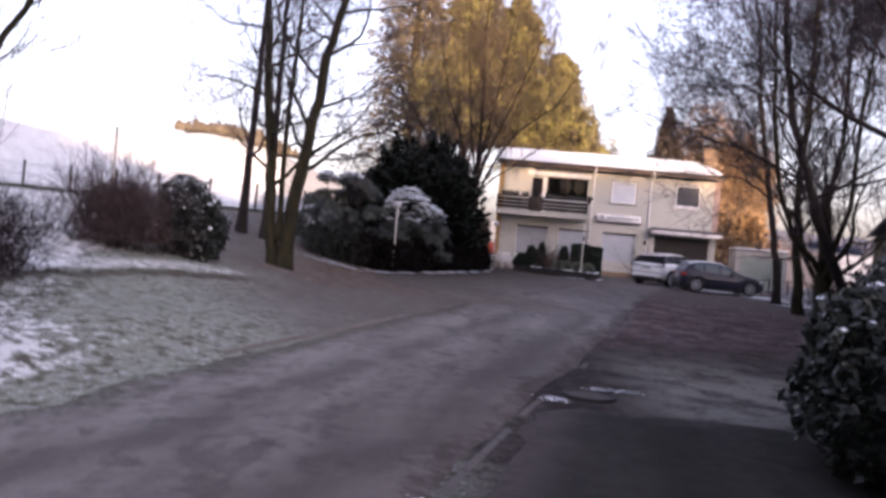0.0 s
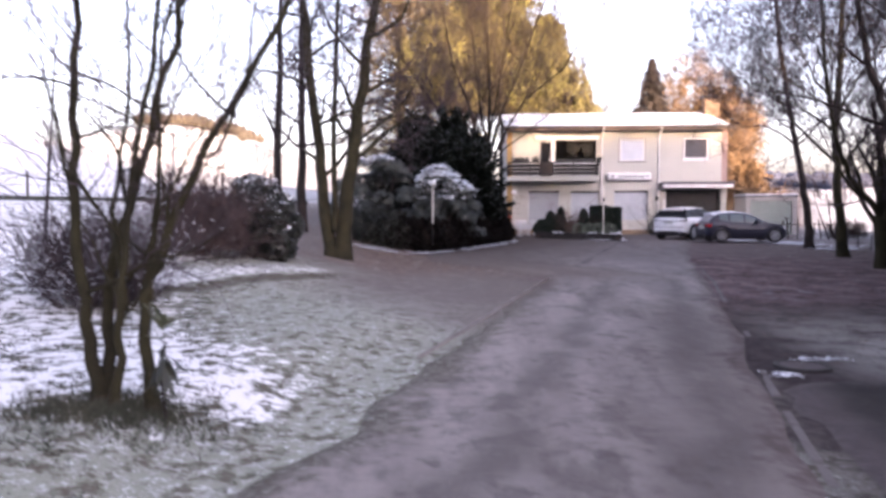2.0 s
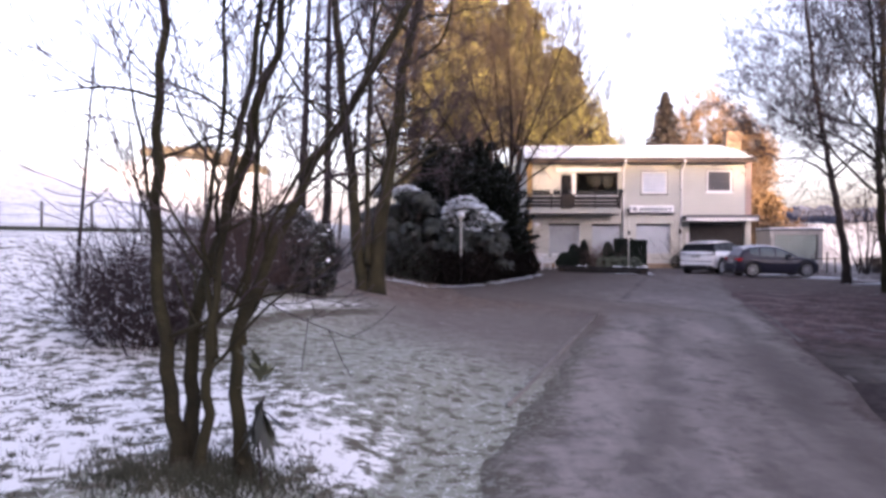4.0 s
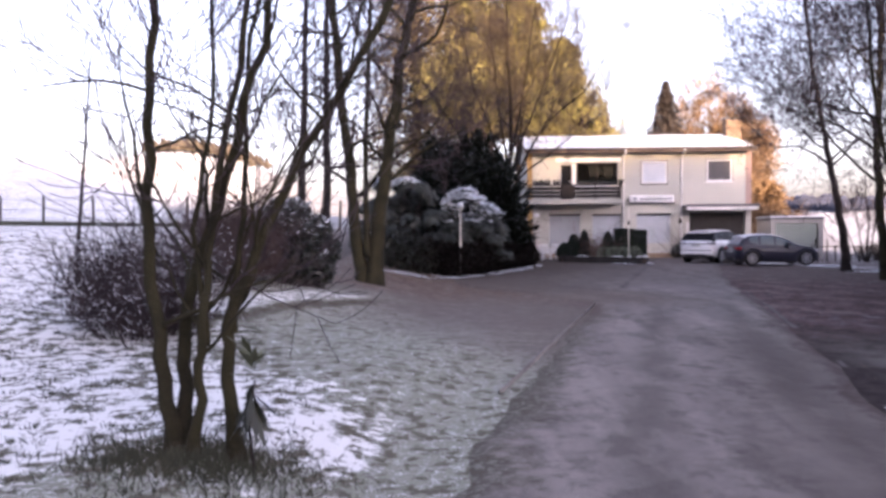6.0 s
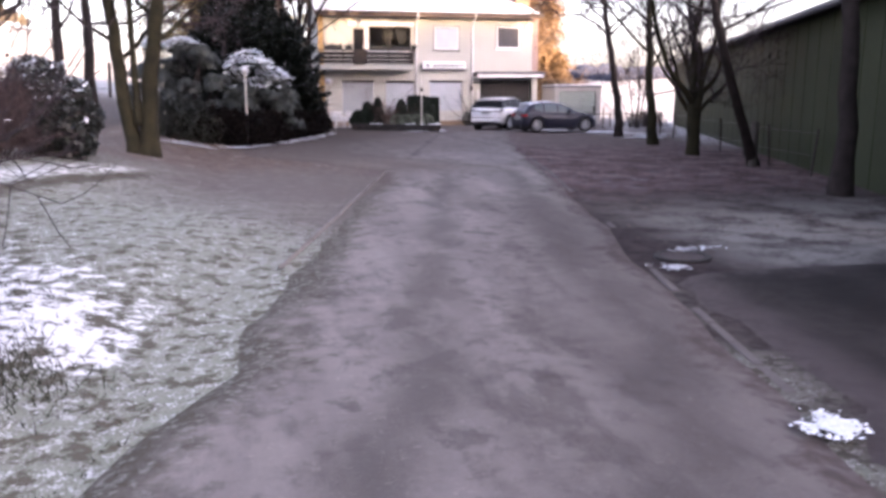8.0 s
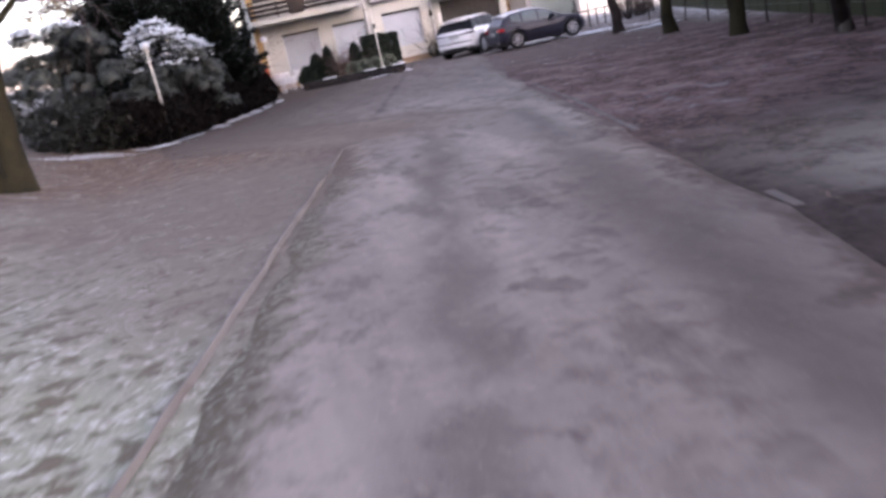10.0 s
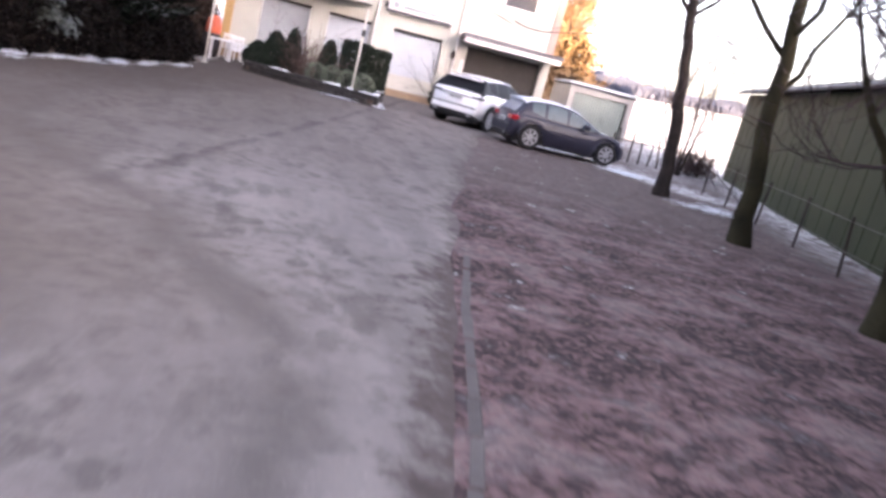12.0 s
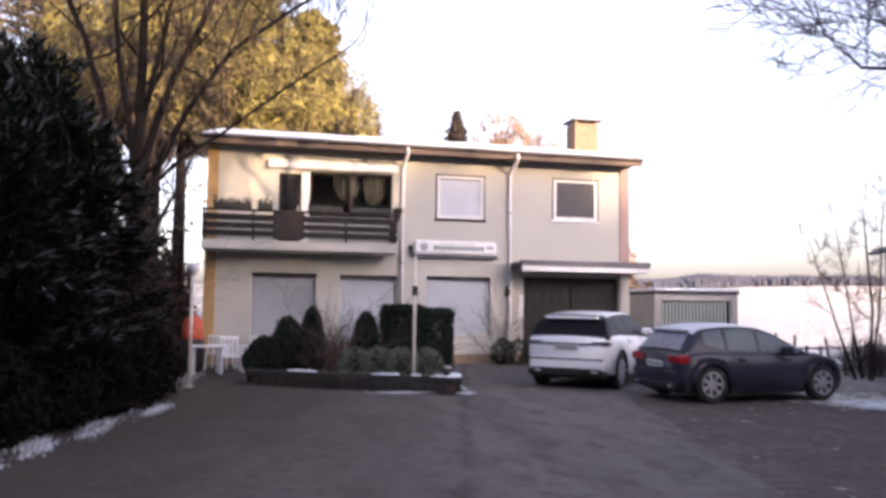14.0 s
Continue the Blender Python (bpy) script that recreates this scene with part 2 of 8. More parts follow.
# ---------- mesh tools ----------
class Geo:
    """Plain lists of vertices and faces."""

    def __init__(self):
        self.v, self.f = [], []

    def add(self, verts, faces):
        k = len(self.v)
        self.v += [tuple(p) for p in verts]
        self.f += [tuple(i + k for i in face) for face in faces]
        return self

    def box(self, x0, y0, z0, x1, y1, z1, b=0.006):
        """A box with chamfered edges."""
        b = min(b, (x1 - x0) * 0.3, (y1 - y0) * 0.3, (z1 - z0) * 0.3)
        vs, ids = [], {}
        for i in (0, 1):
            for j in (0, 1):
                for k in (0, 1):
                    p = ((x0, x1)[i], (y0, y1)[j], (z0, z1)[k])
                    s = ((1, -1)[i], (1, -1)[j], (1, -1)[k])
                    for a in range(3):
                        q = [p[n] + (s[n] * b if n != a else 0) for n in range(3)]
                        ids[i, j, k, a] = len(vs)
                        vs.append(q)
        fs = []
        for a in range(3):
            u, w = (a + 1) % 3, (a + 2) % 3
            for side in (0, 1):
                ring = []
                for cu, cw in ((0, 0), (1, 0), (1, 1), (0, 1)):
                    c = [0, 0, 0]; c[a], c[u], c[w] = side, cu, cw
                    ring.append(ids[(*c, a)])
                fs.append(ring if side else ring[::-1])
            for cu in (0, 1):
                for cw in (0, 1):
                    c0 = [0, 0, 0]; c0[u], c0[w] = cu, cw
                    c1 = list(c0); c1[a] = 1
                    quad = [ids[(*c0, u)], ids[(*c1, u)], ids[(*c1, w)], ids[(*c0, w)]]
                    fs.append(quad if cu == cw else quad[::-1])
        for i in (0, 1):
            for j in (0, 1):
                for k in (0, 1):
                    tri = [ids[i, j, k, a] for a in range(3)]
                    fs.append(tri if (i + j + k) % 2 else tri[::-1])
        return self.add(vs, fs)

    def tube(self, path, radii, sides=6, cap=True):
        """A tapered tube along a path."""
        path = [Vector(p) for p in path]
        rings, up = [], Vector((0.31, 0.77, 0.2)).normalized()
        for i, p in enumerate(path):
            d = (path[min(i + 1, len(path) - 1)] - path[max(i - 1, 0)]).normalized()
            s = d.cross(up)
            if s.length < 1e-3:
                s = d.cross(Vector((1, 0, 0)))
            s.normalize()
            w = s.cross(d)
            rings.append([p + (s * math.cos(a) + w * math.sin(a)) * radii[i] for a in (math.tau * k / sides for k in range(sides))])
        fs = []
        for i in range(len(path) - 1):
            for k in range(sides):
                q = (k + 1) % sides
                fs.append((i * sides + k, i * sides + q, (i + 1) * sides + q, (i + 1) * sides + k))
        if cap:
            fs.append(tuple(range(sides))[::-1])
            fs.append(tuple((len(path) - 1) * sides + k for k in range(sides)))
        return self.add([p for r in rings for p in r], fs)

    def prism(self, outline, z0, z1):
        n = len(outline)
        return self.add([(x, y, z0) for x, y in outline] + [(x, y, z1) for x, y in outline],
                        [tuple(range(n))[::-1], tuple(range(n, 2 * n))] + [(i, (i + 1) % n, n + (i + 1) % n, n + i) for i in range(n)])

    def lathe(self, profile, centre=(0, 0, 0), sides=16):
        """Turned about the z axis; profile of (radius, height)."""
        cx, cy, cz = centre
        vs = [(cx + r * math.cos(math.tau * k / sides), cy + r * math.sin(math.tau * k / sides), cz + h) for r, h in profile for k in range(sides)]
        fs = [(i * sides + k, i * sides + (k + 1) % sides, (i + 1) * sides + (k + 1) % sides, (i + 1) * sides + k) for i in range(len(profile) - 1) for k in range(sides)]
        fs += [tuple(range(sides))[::-1], tuple((len(profile) - 1) * sides + k for k in range(sides))]
        return self.add(vs, fs)

    def moved(self, m):
        self.v = [tuple(m @ Vector(p)) for p in self.v]
        return self


def mesh_of(name, geo, material, smooth=False):
    me = bpy.data.meshes.new(name)
    me.from_pydata(geo.v, [], geo.f)
    me.materials.append(material)
    if smooth:
        me.polygons.foreach_set("use_smooth", [True] * len(me.polygons))
    me.update()
    return me


def part(name, geo, material, parent, label="", smooth=False, m=None, kind=""):
    """One mesh object under a thing or a part."""
    ob = new(name, geo if isinstance(geo, bpy.types.Mesh) else mesh_of(name, geo, material, smooth))
    ob.parent = parent
    if m is not None:
        ob.matrix_basis = m
    return tagged(ob, label, kind=kind)


def thing(name, label, category, group="", kind="", m=None):
    ob = new(name)
    ob.empty_display_size = 0.2
    if m is not None:
        ob.matrix_basis = m
    return tagged(ob, label, category, group, kind)


def sheet(name, geo, material, label, category, kind="structure", smooth=False):
    return tagged(new(name, mesh_of(name, geo, material, smooth)), label, category, kind=kind)


def quads_mesh(name, centres, size_u, size_v, rng, material, ups=None, tilt=1.0, along=None, stray=0.5):
    """Many small leaf-like quads (numpy), each its own island."""
    n = len(centres)
    d = rng.normal(size=(n, 3)) * tilt
    if ups is not None:
        d = d + ups
    d /= np.linalg.norm(d, axis=1, keepdims=True) + 1e-9
    a = np.cross(d, rng.normal(size=(n, 3))) if along is None else along + rng.normal(0, stray, (n, 3))
    a /= np.linalg.norm(a, axis=1, keepdims=True) + 1e-9
    b = np.cross(d, a)
    b /= np.linalg.norm(b, axis=1, keepdims=True) + 1e-9
    su = (size_u * rng.uniform(0.6, 1.3, n))[:, None]
    sv = (size_v * rng.uniform(0.6, 1.3, n))[:, None]
    pts = np.stack([centres - a * su, centres - b * sv + a * su * 0.1, centres + a * su, centres + b * sv + a * su * 0.1], 1).reshape(-1, 3)
    me = bpy.data.meshes.new(name)
    me.vertices.add(4 * n); me.loops.add(4 * n); me.polygons.add(n)
    me.vertices.foreach_set("co", pts.ravel())
    me.loops.foreach_set("vertex_index", np.arange(4 * n, dtype=np.int32))
    me.polygons.foreach_set("loop_start", np.arange(0, 4 * n, 4, dtype=np.int32))
    me.update(calc_edges=True)
    me.materials.append(material)
    return me


def smooth01(a, b, v):
    t = np.clip((v - a) / (b - a), 0, 1)
    return t * t * (3 - 2 * t)


# ---------- the ground ----------
EDGE_Y = [-10, 0, 10, 20, 26, 30, 34, 41, 60]
LAWN_Y, LAWN_X = [-10, 0, 4, 8, 12, 20], [-1.5, -0.4, 0.6, 1.4, 2.4, 3.8]
EDGE_X = [-0.5, 0.2, 0.9, 0.6, -0.9, 0.9, 2.2, 3.9, 4.0]


def ground_z(x, y):
    """Height of the land: level yard, bank on the left, hills far round."""
    x, y = np.asarray(x, float), np.asarray(y, float)
    d = np.clip(np.interp(y, EDGE_Y, EDGE_X) - x, 0, None)
    bank = np.minimum(0.19 * d, 1.75 + 0.01 * d) * smooth01(7, 20, y)
    rim = np.interp(y, LAWN_Y, LAWN_X)
    z = bank + 0.11 * smooth01(0.25, -0.25, x - (-2.9 + 0.36 * (y - 11.3))) * smooth01(10, 12, y) * smooth01(19, 17, y) + 0.23 * smooth01(0.0, 1.5, rim - x) * (1 - smooth01(9, 17, y)) * smooth01(-4, 2, y)
    def hill(cx, cy, h, sx, sy):
        return h * np.exp(-((x - cx) / sx) ** 2 - ((y - cy) / sy) ** 2)
    z = z + hill(-100, 140, 13, 55, 60) + hill(-150, 400, 36, 75, 100) + hill(270, 340, 12.5, 160, 90) + hill(-420, 300, 50, 160, 200)
    z = z + hill(120, 480, 14, 200, 100) - hill(60, 60, 2.0, 28, 60) * smooth01(24, 40, x)
    # unseen ridge added behind the start, to keep the low sun off the yard
    ridge = np.interp(x, [-400, 18, 50, 64, 84, 400], [32, 32, 22.0, 18.5, 18.5, 18.5])
    z = z + ridge * np.exp(-((y + 0.35 * x + 92) / 26) ** 2) * smooth01(-45, -65, y)
    return z


def gz(x, y):
    return float(ground_z(x, y))


def grid_sheet(xs, ys, lift=0.0):
    xx, yy = np.meshgrid(xs, ys)
    zz = ground_z(xx, yy) + lift
    g = Geo()
    n = len(xs)
    g.v = list(zip(xx.ravel().tolist(), yy.ravel().tolist(), zz.ravel().tolist()))
    g.f = [(j * n + i, j * n + i + 1, (j + 1) * n + i + 1, (j + 1) * n + i) for j in range(len(ys) - 1) for i in range(n - 1)]
    return g


def spread(lo, hi, near_lo, near_hi, step, grow=1.25):
    mid = list(np.arange(near_lo, near_hi + step / 2, step))
    a, s, left = near_lo, step, []
    while a > lo:
        s *= grow; a -= s; left.append(a)
    a, s, right = near_hi, step, []
    while a < hi:
        s *= grow; a += s; right.append(a)
    return left[::-1] + mid + right


def ground_material():
    """Frosted grass with patchy snow, leaf litter under the tree row, snow fields far off."""
    m = bpy.data.materials.new("frosted_ground")
    m.use_nodes = True
    n, l = m.node_tree.nodes, m.node_tree.links
    b = n["Principled BSDF"]; b.inputs["Roughness"].default_value = 0.95; b.inputs["Specular IOR Level"].default_value = 0.12
    geo = n.new("ShaderNodeNewGeometry"); sep = n.new("ShaderNodeSeparateXYZ")
    l.new(geo.outputs["Position"], sep.inputs[0])
    def noise_tex(scale, detail=6, rough=0.6):
        t = n.new("ShaderNodeTexNoise")
        t.inputs["Scale"].default_value, t.inputs["Detail"].default_value, t.inputs["Roughness"].default_value = scale, detail, rough
        l.new(geo.outputs["Position"], t.inputs["Vector"]); return t.outputs["Fac"]
    def math_(op, a, b_=None, c=None):
        k = n.new("ShaderNodeMath"); k.operation = op
        for i, v in enumerate((a, b_, c)):
            if v is None: continue
            if isinstance(v, (int, float)): k.inputs[i].default_value = v
            else: l.new(v, k.inputs[i])
        return k.outputs[0]
    def ramp(v, lo, hi):
        k = n.new("ShaderNodeMapRange"); k.interpolation_type = "SMOOTHSTEP"
        l.new(v, k.inputs["Value"]); k.inputs["From Min"].default_value, k.inputs["From Max"].default_value = lo, hi
        return k.outputs["Result"]
    def mix(f, a, b_):
        k = n.new("ShaderNodeMix"); k.data_type = "RGBA"
        l.new(f, k.inputs["Factor"])
        for key, v in (("A", a), ("B", b_)):
            if isinstance(v, tuple): k.inputs[key].default_value = (*v, 1)
            else: l.new(v, k.inputs[key])
        return k.outputs["Result"]
    n1, n2, n3, n4, n5 = noise_tex(0.45), noise_tex(2.6, 7, 0.72), noise_tex(11, 6, 0.75), noise_tex(60, 3), noise_tex(5.2, 6, 0.7)
    x, y = sep.outputs[0], sep.outputs[1]
    fleck = ramp(math_("ADD", math_("MULTIPLY", n3, 0.55), math_("MULTIPLY", n4, 0.45)), 0.50, 0.60)
    grass = mix(ramp(n3, 0.35, 0.65), (0.262, 0.282, 0.225), (0.17, 0.175, 0.13))
    grass = mix(math_("MULTIPLY", fleck, 0.95), grass, (0.62, 0.62, 0.61))
    grass = mix(math_("MULTIPLY", ramp(n5, 0.51, 0.58), 0.9), grass, (0.100, 0.090, 0.064))
    grass = mix(math_("MULTIPLY", ramp(n2, 0.55, 0.66), 0.7), grass, (0.115, 0.10, 0.075))
    soil = mix(ramp(n5, 0.30, 0.70), (0.160, 0.139, 0.124), (0.115, 0.098, 0.087))
    soil = mix(math_("MULTIPLY", ramp(n3, 0.54, 0.70), 0.35), soil, (0.085, 0.070, 0.062))
    soil = mix(math_("MULTIPLY", fleck, math_("MULTIPLY", ramp(n2, 0.45, 0.6), ramp(math_("MULTIPLY", x, -1.0), -5.0, -1.0))), soil, (0.34, 0.33, 0.31))
    grass = mix(ramp(math_("ADD", y, math_("MULTIPLY_ADD", n1, 8.0, math_("MULTIPLY", x, 1.6))), 15.5, 23.0), grass, soil)
    veil = noise_tex(1.1, 6, 0.7)
    litter = mix(ramp(n5, 0.40, 0.60), (0.185, 0.120, 0.116), (0.084, 0.056, 0.058))
    litter = mix(math_("MULTIPLY", ramp(n2, 0.50, 0.62), 0.75), litter, (0.044, 0.033, 0.034))
    litter = mix(math_("MULTIPLY", ramp(n3, 0.54, 0.70), 0.65), litter, (0.125, 0.088, 0.072))
    litter = mix(math_("MULTIPLY", math_("MULTIPLY", ramp(veil, 0.48, 0.60), fleck), 0.7), litter, (0.235, 0.20, 0.20))
    litter = mix(math_("MULTIPLY", ramp(veil, 0.54, 0.44), ramp(n3, 0.42, 0.56)), litter, (0.034, 0.026, 0.026))
    litter = mix(math_("MULTIPLY", ramp(veil, 0.50, 0.64), 0.45), litter, (0.20, 0.165, 0.155))
    packed = mix(ramp(n5, 0.35, 0.65), (0.132, 0.108, 0.098), (0.090, 0.073, 0.067))
    litter = mix(math_("MULTIPLY", ramp(math_("ADD", y, math_("MULTIPLY", n1, 4.0)), 26.0, 33.0), 0.75), litter, packed)
    litter = mix(math_("MULTIPLY", math_("MULTIPLY", ramp(n2, 0.53, 0.60), ramp(n1, 0.42, 0.56)), math_("SUBTRACT", 0.65, ramp(y, 15.0, 24.0))), litter, (0.27, 0.245, 0.255))
    wet = mix(ramp(n5, 0.38, 0.62), (0.050, 0.039, 0.038), (0.024, 0.019, 0.019))
    litter = mix(ramp(math_("ADD", y, math_("MULTIPLY", n2, 5.0)), 14.5, 20.0), wet, litter)
    # snow share falls from the meadow towards the drive; tufts of grass stick out of it
    toward = math_("MAXIMUM", math_("ADD", math_("MULTIPLY", x, -0.34), math_("MULTIPLY_ADD", y, -0.10, 0.32)), math_("ADD", math_("MULTIPLY", x, -0.26), math_("MULTIPLY_ADD", y, -0.22, 1.74)))
    share = math_("ADD", math_("MAXIMUM", math_("MINIMUM", toward, 0.10), -0.75), math_("MULTIPLY_ADD", n1, 0.6, 0.04))
    rim_gap = math_("SUBTRACT", math_("MULTIPLY_ADD", y, 0.30, -0.6), x)
    share = math_("ADD", share, math_("MULTIPLY_ADD", ramp(rim_gap, 0.10, 0.85), 0.46, -0.46))
    share = math_("ADD", share, math_("MULTIPLY_ADD", ramp(y, 2.0, 5.5), 0.28, -0.16))
    bare = math_("SUBTRACT", 1.0, ramp(math_("ADD", y, math_("MULTIPLY_ADD", n2, 1.4, n1)), 6.2, 8.3))
    bare = math_("MULTIPLY", bare, ramp(math_("ADD", x, math_("MULTIPLY_ADD", n1, 1.6, n2)), -0.9, 0.9))
    share = math_("ADD", share, math_("MULTIPLY", bare, -0.46))
    tufts = math_("ADD", math_("MULTIPLY", n5, 1.4), math_("ADD", math_("MULTIPLY", n3, 0.9), math_("MULTIPLY_ADD", n2, 1.1, -0.26)))
    near_snow = ramp(math_("ADD", share, math_("MULTIPLY_ADD", tufts, -1.0, 1.0)), -0.06, 0.12)
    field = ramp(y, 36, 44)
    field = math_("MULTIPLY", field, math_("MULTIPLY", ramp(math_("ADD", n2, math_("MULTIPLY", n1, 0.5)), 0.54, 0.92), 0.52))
    # snow share cut on the left, so the hill keeps its shaded tone
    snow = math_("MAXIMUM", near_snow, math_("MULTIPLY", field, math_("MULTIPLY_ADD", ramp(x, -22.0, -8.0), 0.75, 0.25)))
    right = ramp(math_("ADD", x, math_("MULTIPLY", n1, 3.0)), 5.0, 7.0)
    far_right = math_("MULTIPLY", ramp(math_("ADD", x, math_("MULTIPLY", y, -0.40)), 5.0, 7.5), ramp(y, 22, 34))
    right_snow = math_("MULTIPLY", far_right, ramp(math_("ADD", n2, math_("MULTIPLY", n3, 0.4)), 0.62, 0.78))
    right_snow = math_("MAXIMUM", right_snow, math_("MULTIPLY", field, ramp(math_("ADD", x, math_("MULTIPLY", y, -0.40)), 2.0, 4.0)))
    strip = math_("MULTIPLY", ramp(math_("ADD", math_("ADD", x, math_("MULTIPLY", y, 0.6)), math_("MULTIPLY", n2, 1.6)), 38.7, 39.7), ramp(y, 33.5, 35.0))
    thins = math_("MULTIPLY_ADD", ramp(math_("ADD", x, math_("MULTIPLY", y, 0.6)), 39.5, 43.0), 0.16, 0.0)
    right_snow = math_("MAXIMUM", right_snow, math_("MULTIPLY", math_("MULTIPLY", strip, 0.8), ramp(math_("SUBTRACT", math_("ADD", n2, math_("MULTIPLY", n5, 0.5)), thins), 0.64, 0.84)))
    specks = math_("MULTIPLY", ramp(n3, 0.66, 0.74), ramp(n2, 0.52, 0.64))
    right_snow = math_("MAXIMUM", right_snow, math_("MULTIPLY", specks, 0.55))
    # low earth edge with a strip of snow on its upper side
    off_edge = math_("ADD", math_("SUBTRACT", x, math_("MULTIPLY_ADD", y, 0.36, -2.9 - 0.36 * 11.3)), math_("ADD", math_("MULTIPLY_ADD", n2, 1.0, -0.5), math_("MULTIPLY_ADD", n1, 1.0, -0.5)))
    along_edge = math_("MULTIPLY", ramp(y, 10.6, 11.8), math_("SUBTRACT", 1.0, ramp(y, 16.8, 18.2)))
    on_edge = math_("MULTIPLY", along_edge, math_("SUBTRACT", 1.0, ramp(math_("ABSOLUTE", off_edge), 0.08, 0.26)))
    grass = mix(math_("MULTIPLY", on_edge, 0.8), grass, mix(n5, (0.10, 0.085, 0.06), (0.035, 0.03, 0.02)))
    above = math_("MULTIPLY", along_edge, math_("MULTIPLY", ramp(math_("MULTIPLY", off_edge, -1.0), 0.16, 0.34), math_("SUBTRACT", 1.0, ramp(math_("MULTIPLY", off_edge, -1.0), 0.8, 1.4))))
    snow = math_("MAXIMUM", math_("MULTIPLY", snow, math_("SUBTRACT", 1.0, on_edge)), math_("MULTIPLY", above, math_("MULTIPLY", ramp(n5, 0.42, 0.58), ramp(n2, 0.40, 0.52))))
    left_litter = math_("MULTIPLY", ramp(math_("ADD", y, math_("MULTIPLY", n1, 4.0)), 20, 25), math_("SUBTRACT", 1.0, ramp(y, 40, 44)))
    left_litter = math_("MULTIPLY", left_litter, ramp(math_("ADD", x, math_("MULTIPLY", n1, 3.0)), -2.2, 0.6))
    pale = math_("MULTIPLY", math_("SUBTRACT", 1.0, ramp(y, 10, 15)), math_("MULTIPLY", ramp(y, 7.4, 8.6), ramp(x, 6.2, 7.6)))
    litter = mix(math_("MULTIPLY", pale, ramp(math_("ADD", veil, math_("MULTIPLY", n3, 0.3)), 0.48, 0.74)), litter, (0.21, 0.20, 0.18))
    leaves = mix(ramp(n5, 0.40, 0.60), (0.168, 0.124, 0.096), (0.082, 0.060, 0.048))
    leaves = mix(math_("MULTIPLY", ramp(n3, 0.52, 0.66), 0.6), leaves, (0.046, 0.035, 0.030))
    leaves = mix(math_("MULTIPLY", fleck, ramp(n2, 0.46, 0.58)), leaves, (0.30, 0.27, 0.25))
    base = mix(right, mix(left_litter, grass, leaves), litter)
    # shade of the left-hand hill, put into the ground colour as grey
    shaded_hill = math_("MULTIPLY", ramp(math_("MULTIPLY", x, -1.0), 8.0, 22.0), ramp(y, 37.0, 43.0))
    base = mix(shaded_hill, base, mix(ramp(n2, 0.4, 0.6), (0.29, 0.29, 0.305), (0.21, 0.215, 0.21)))
    keep = math_("SUBTRACT", 1.0, math_("MAXIMUM", right, left_litter))
    snow = math_("MAXIMUM", math_("MULTIPLY", snow, keep), math_("MULTIPLY", right_snow, right))
    snow = math_("MAXIMUM", snow, math_("MULTIPLY", left_litter, math_("MULTIPLY", ramp(n2, 0.60, 0.72), 0.8)))
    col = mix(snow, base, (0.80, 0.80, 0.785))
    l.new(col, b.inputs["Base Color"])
    bn = n.new("ShaderNodeBump"); bn.inputs["Strength"].default_value, bn.inputs["Distance"].default_value = 0.55, 0.04
    l.new(math_("ADD", n3, math_("MULTIPLY", n2, 2.0)), bn.inputs["Height"]); l.new(bn.outputs[0], b.inputs["Normal"])
    return m


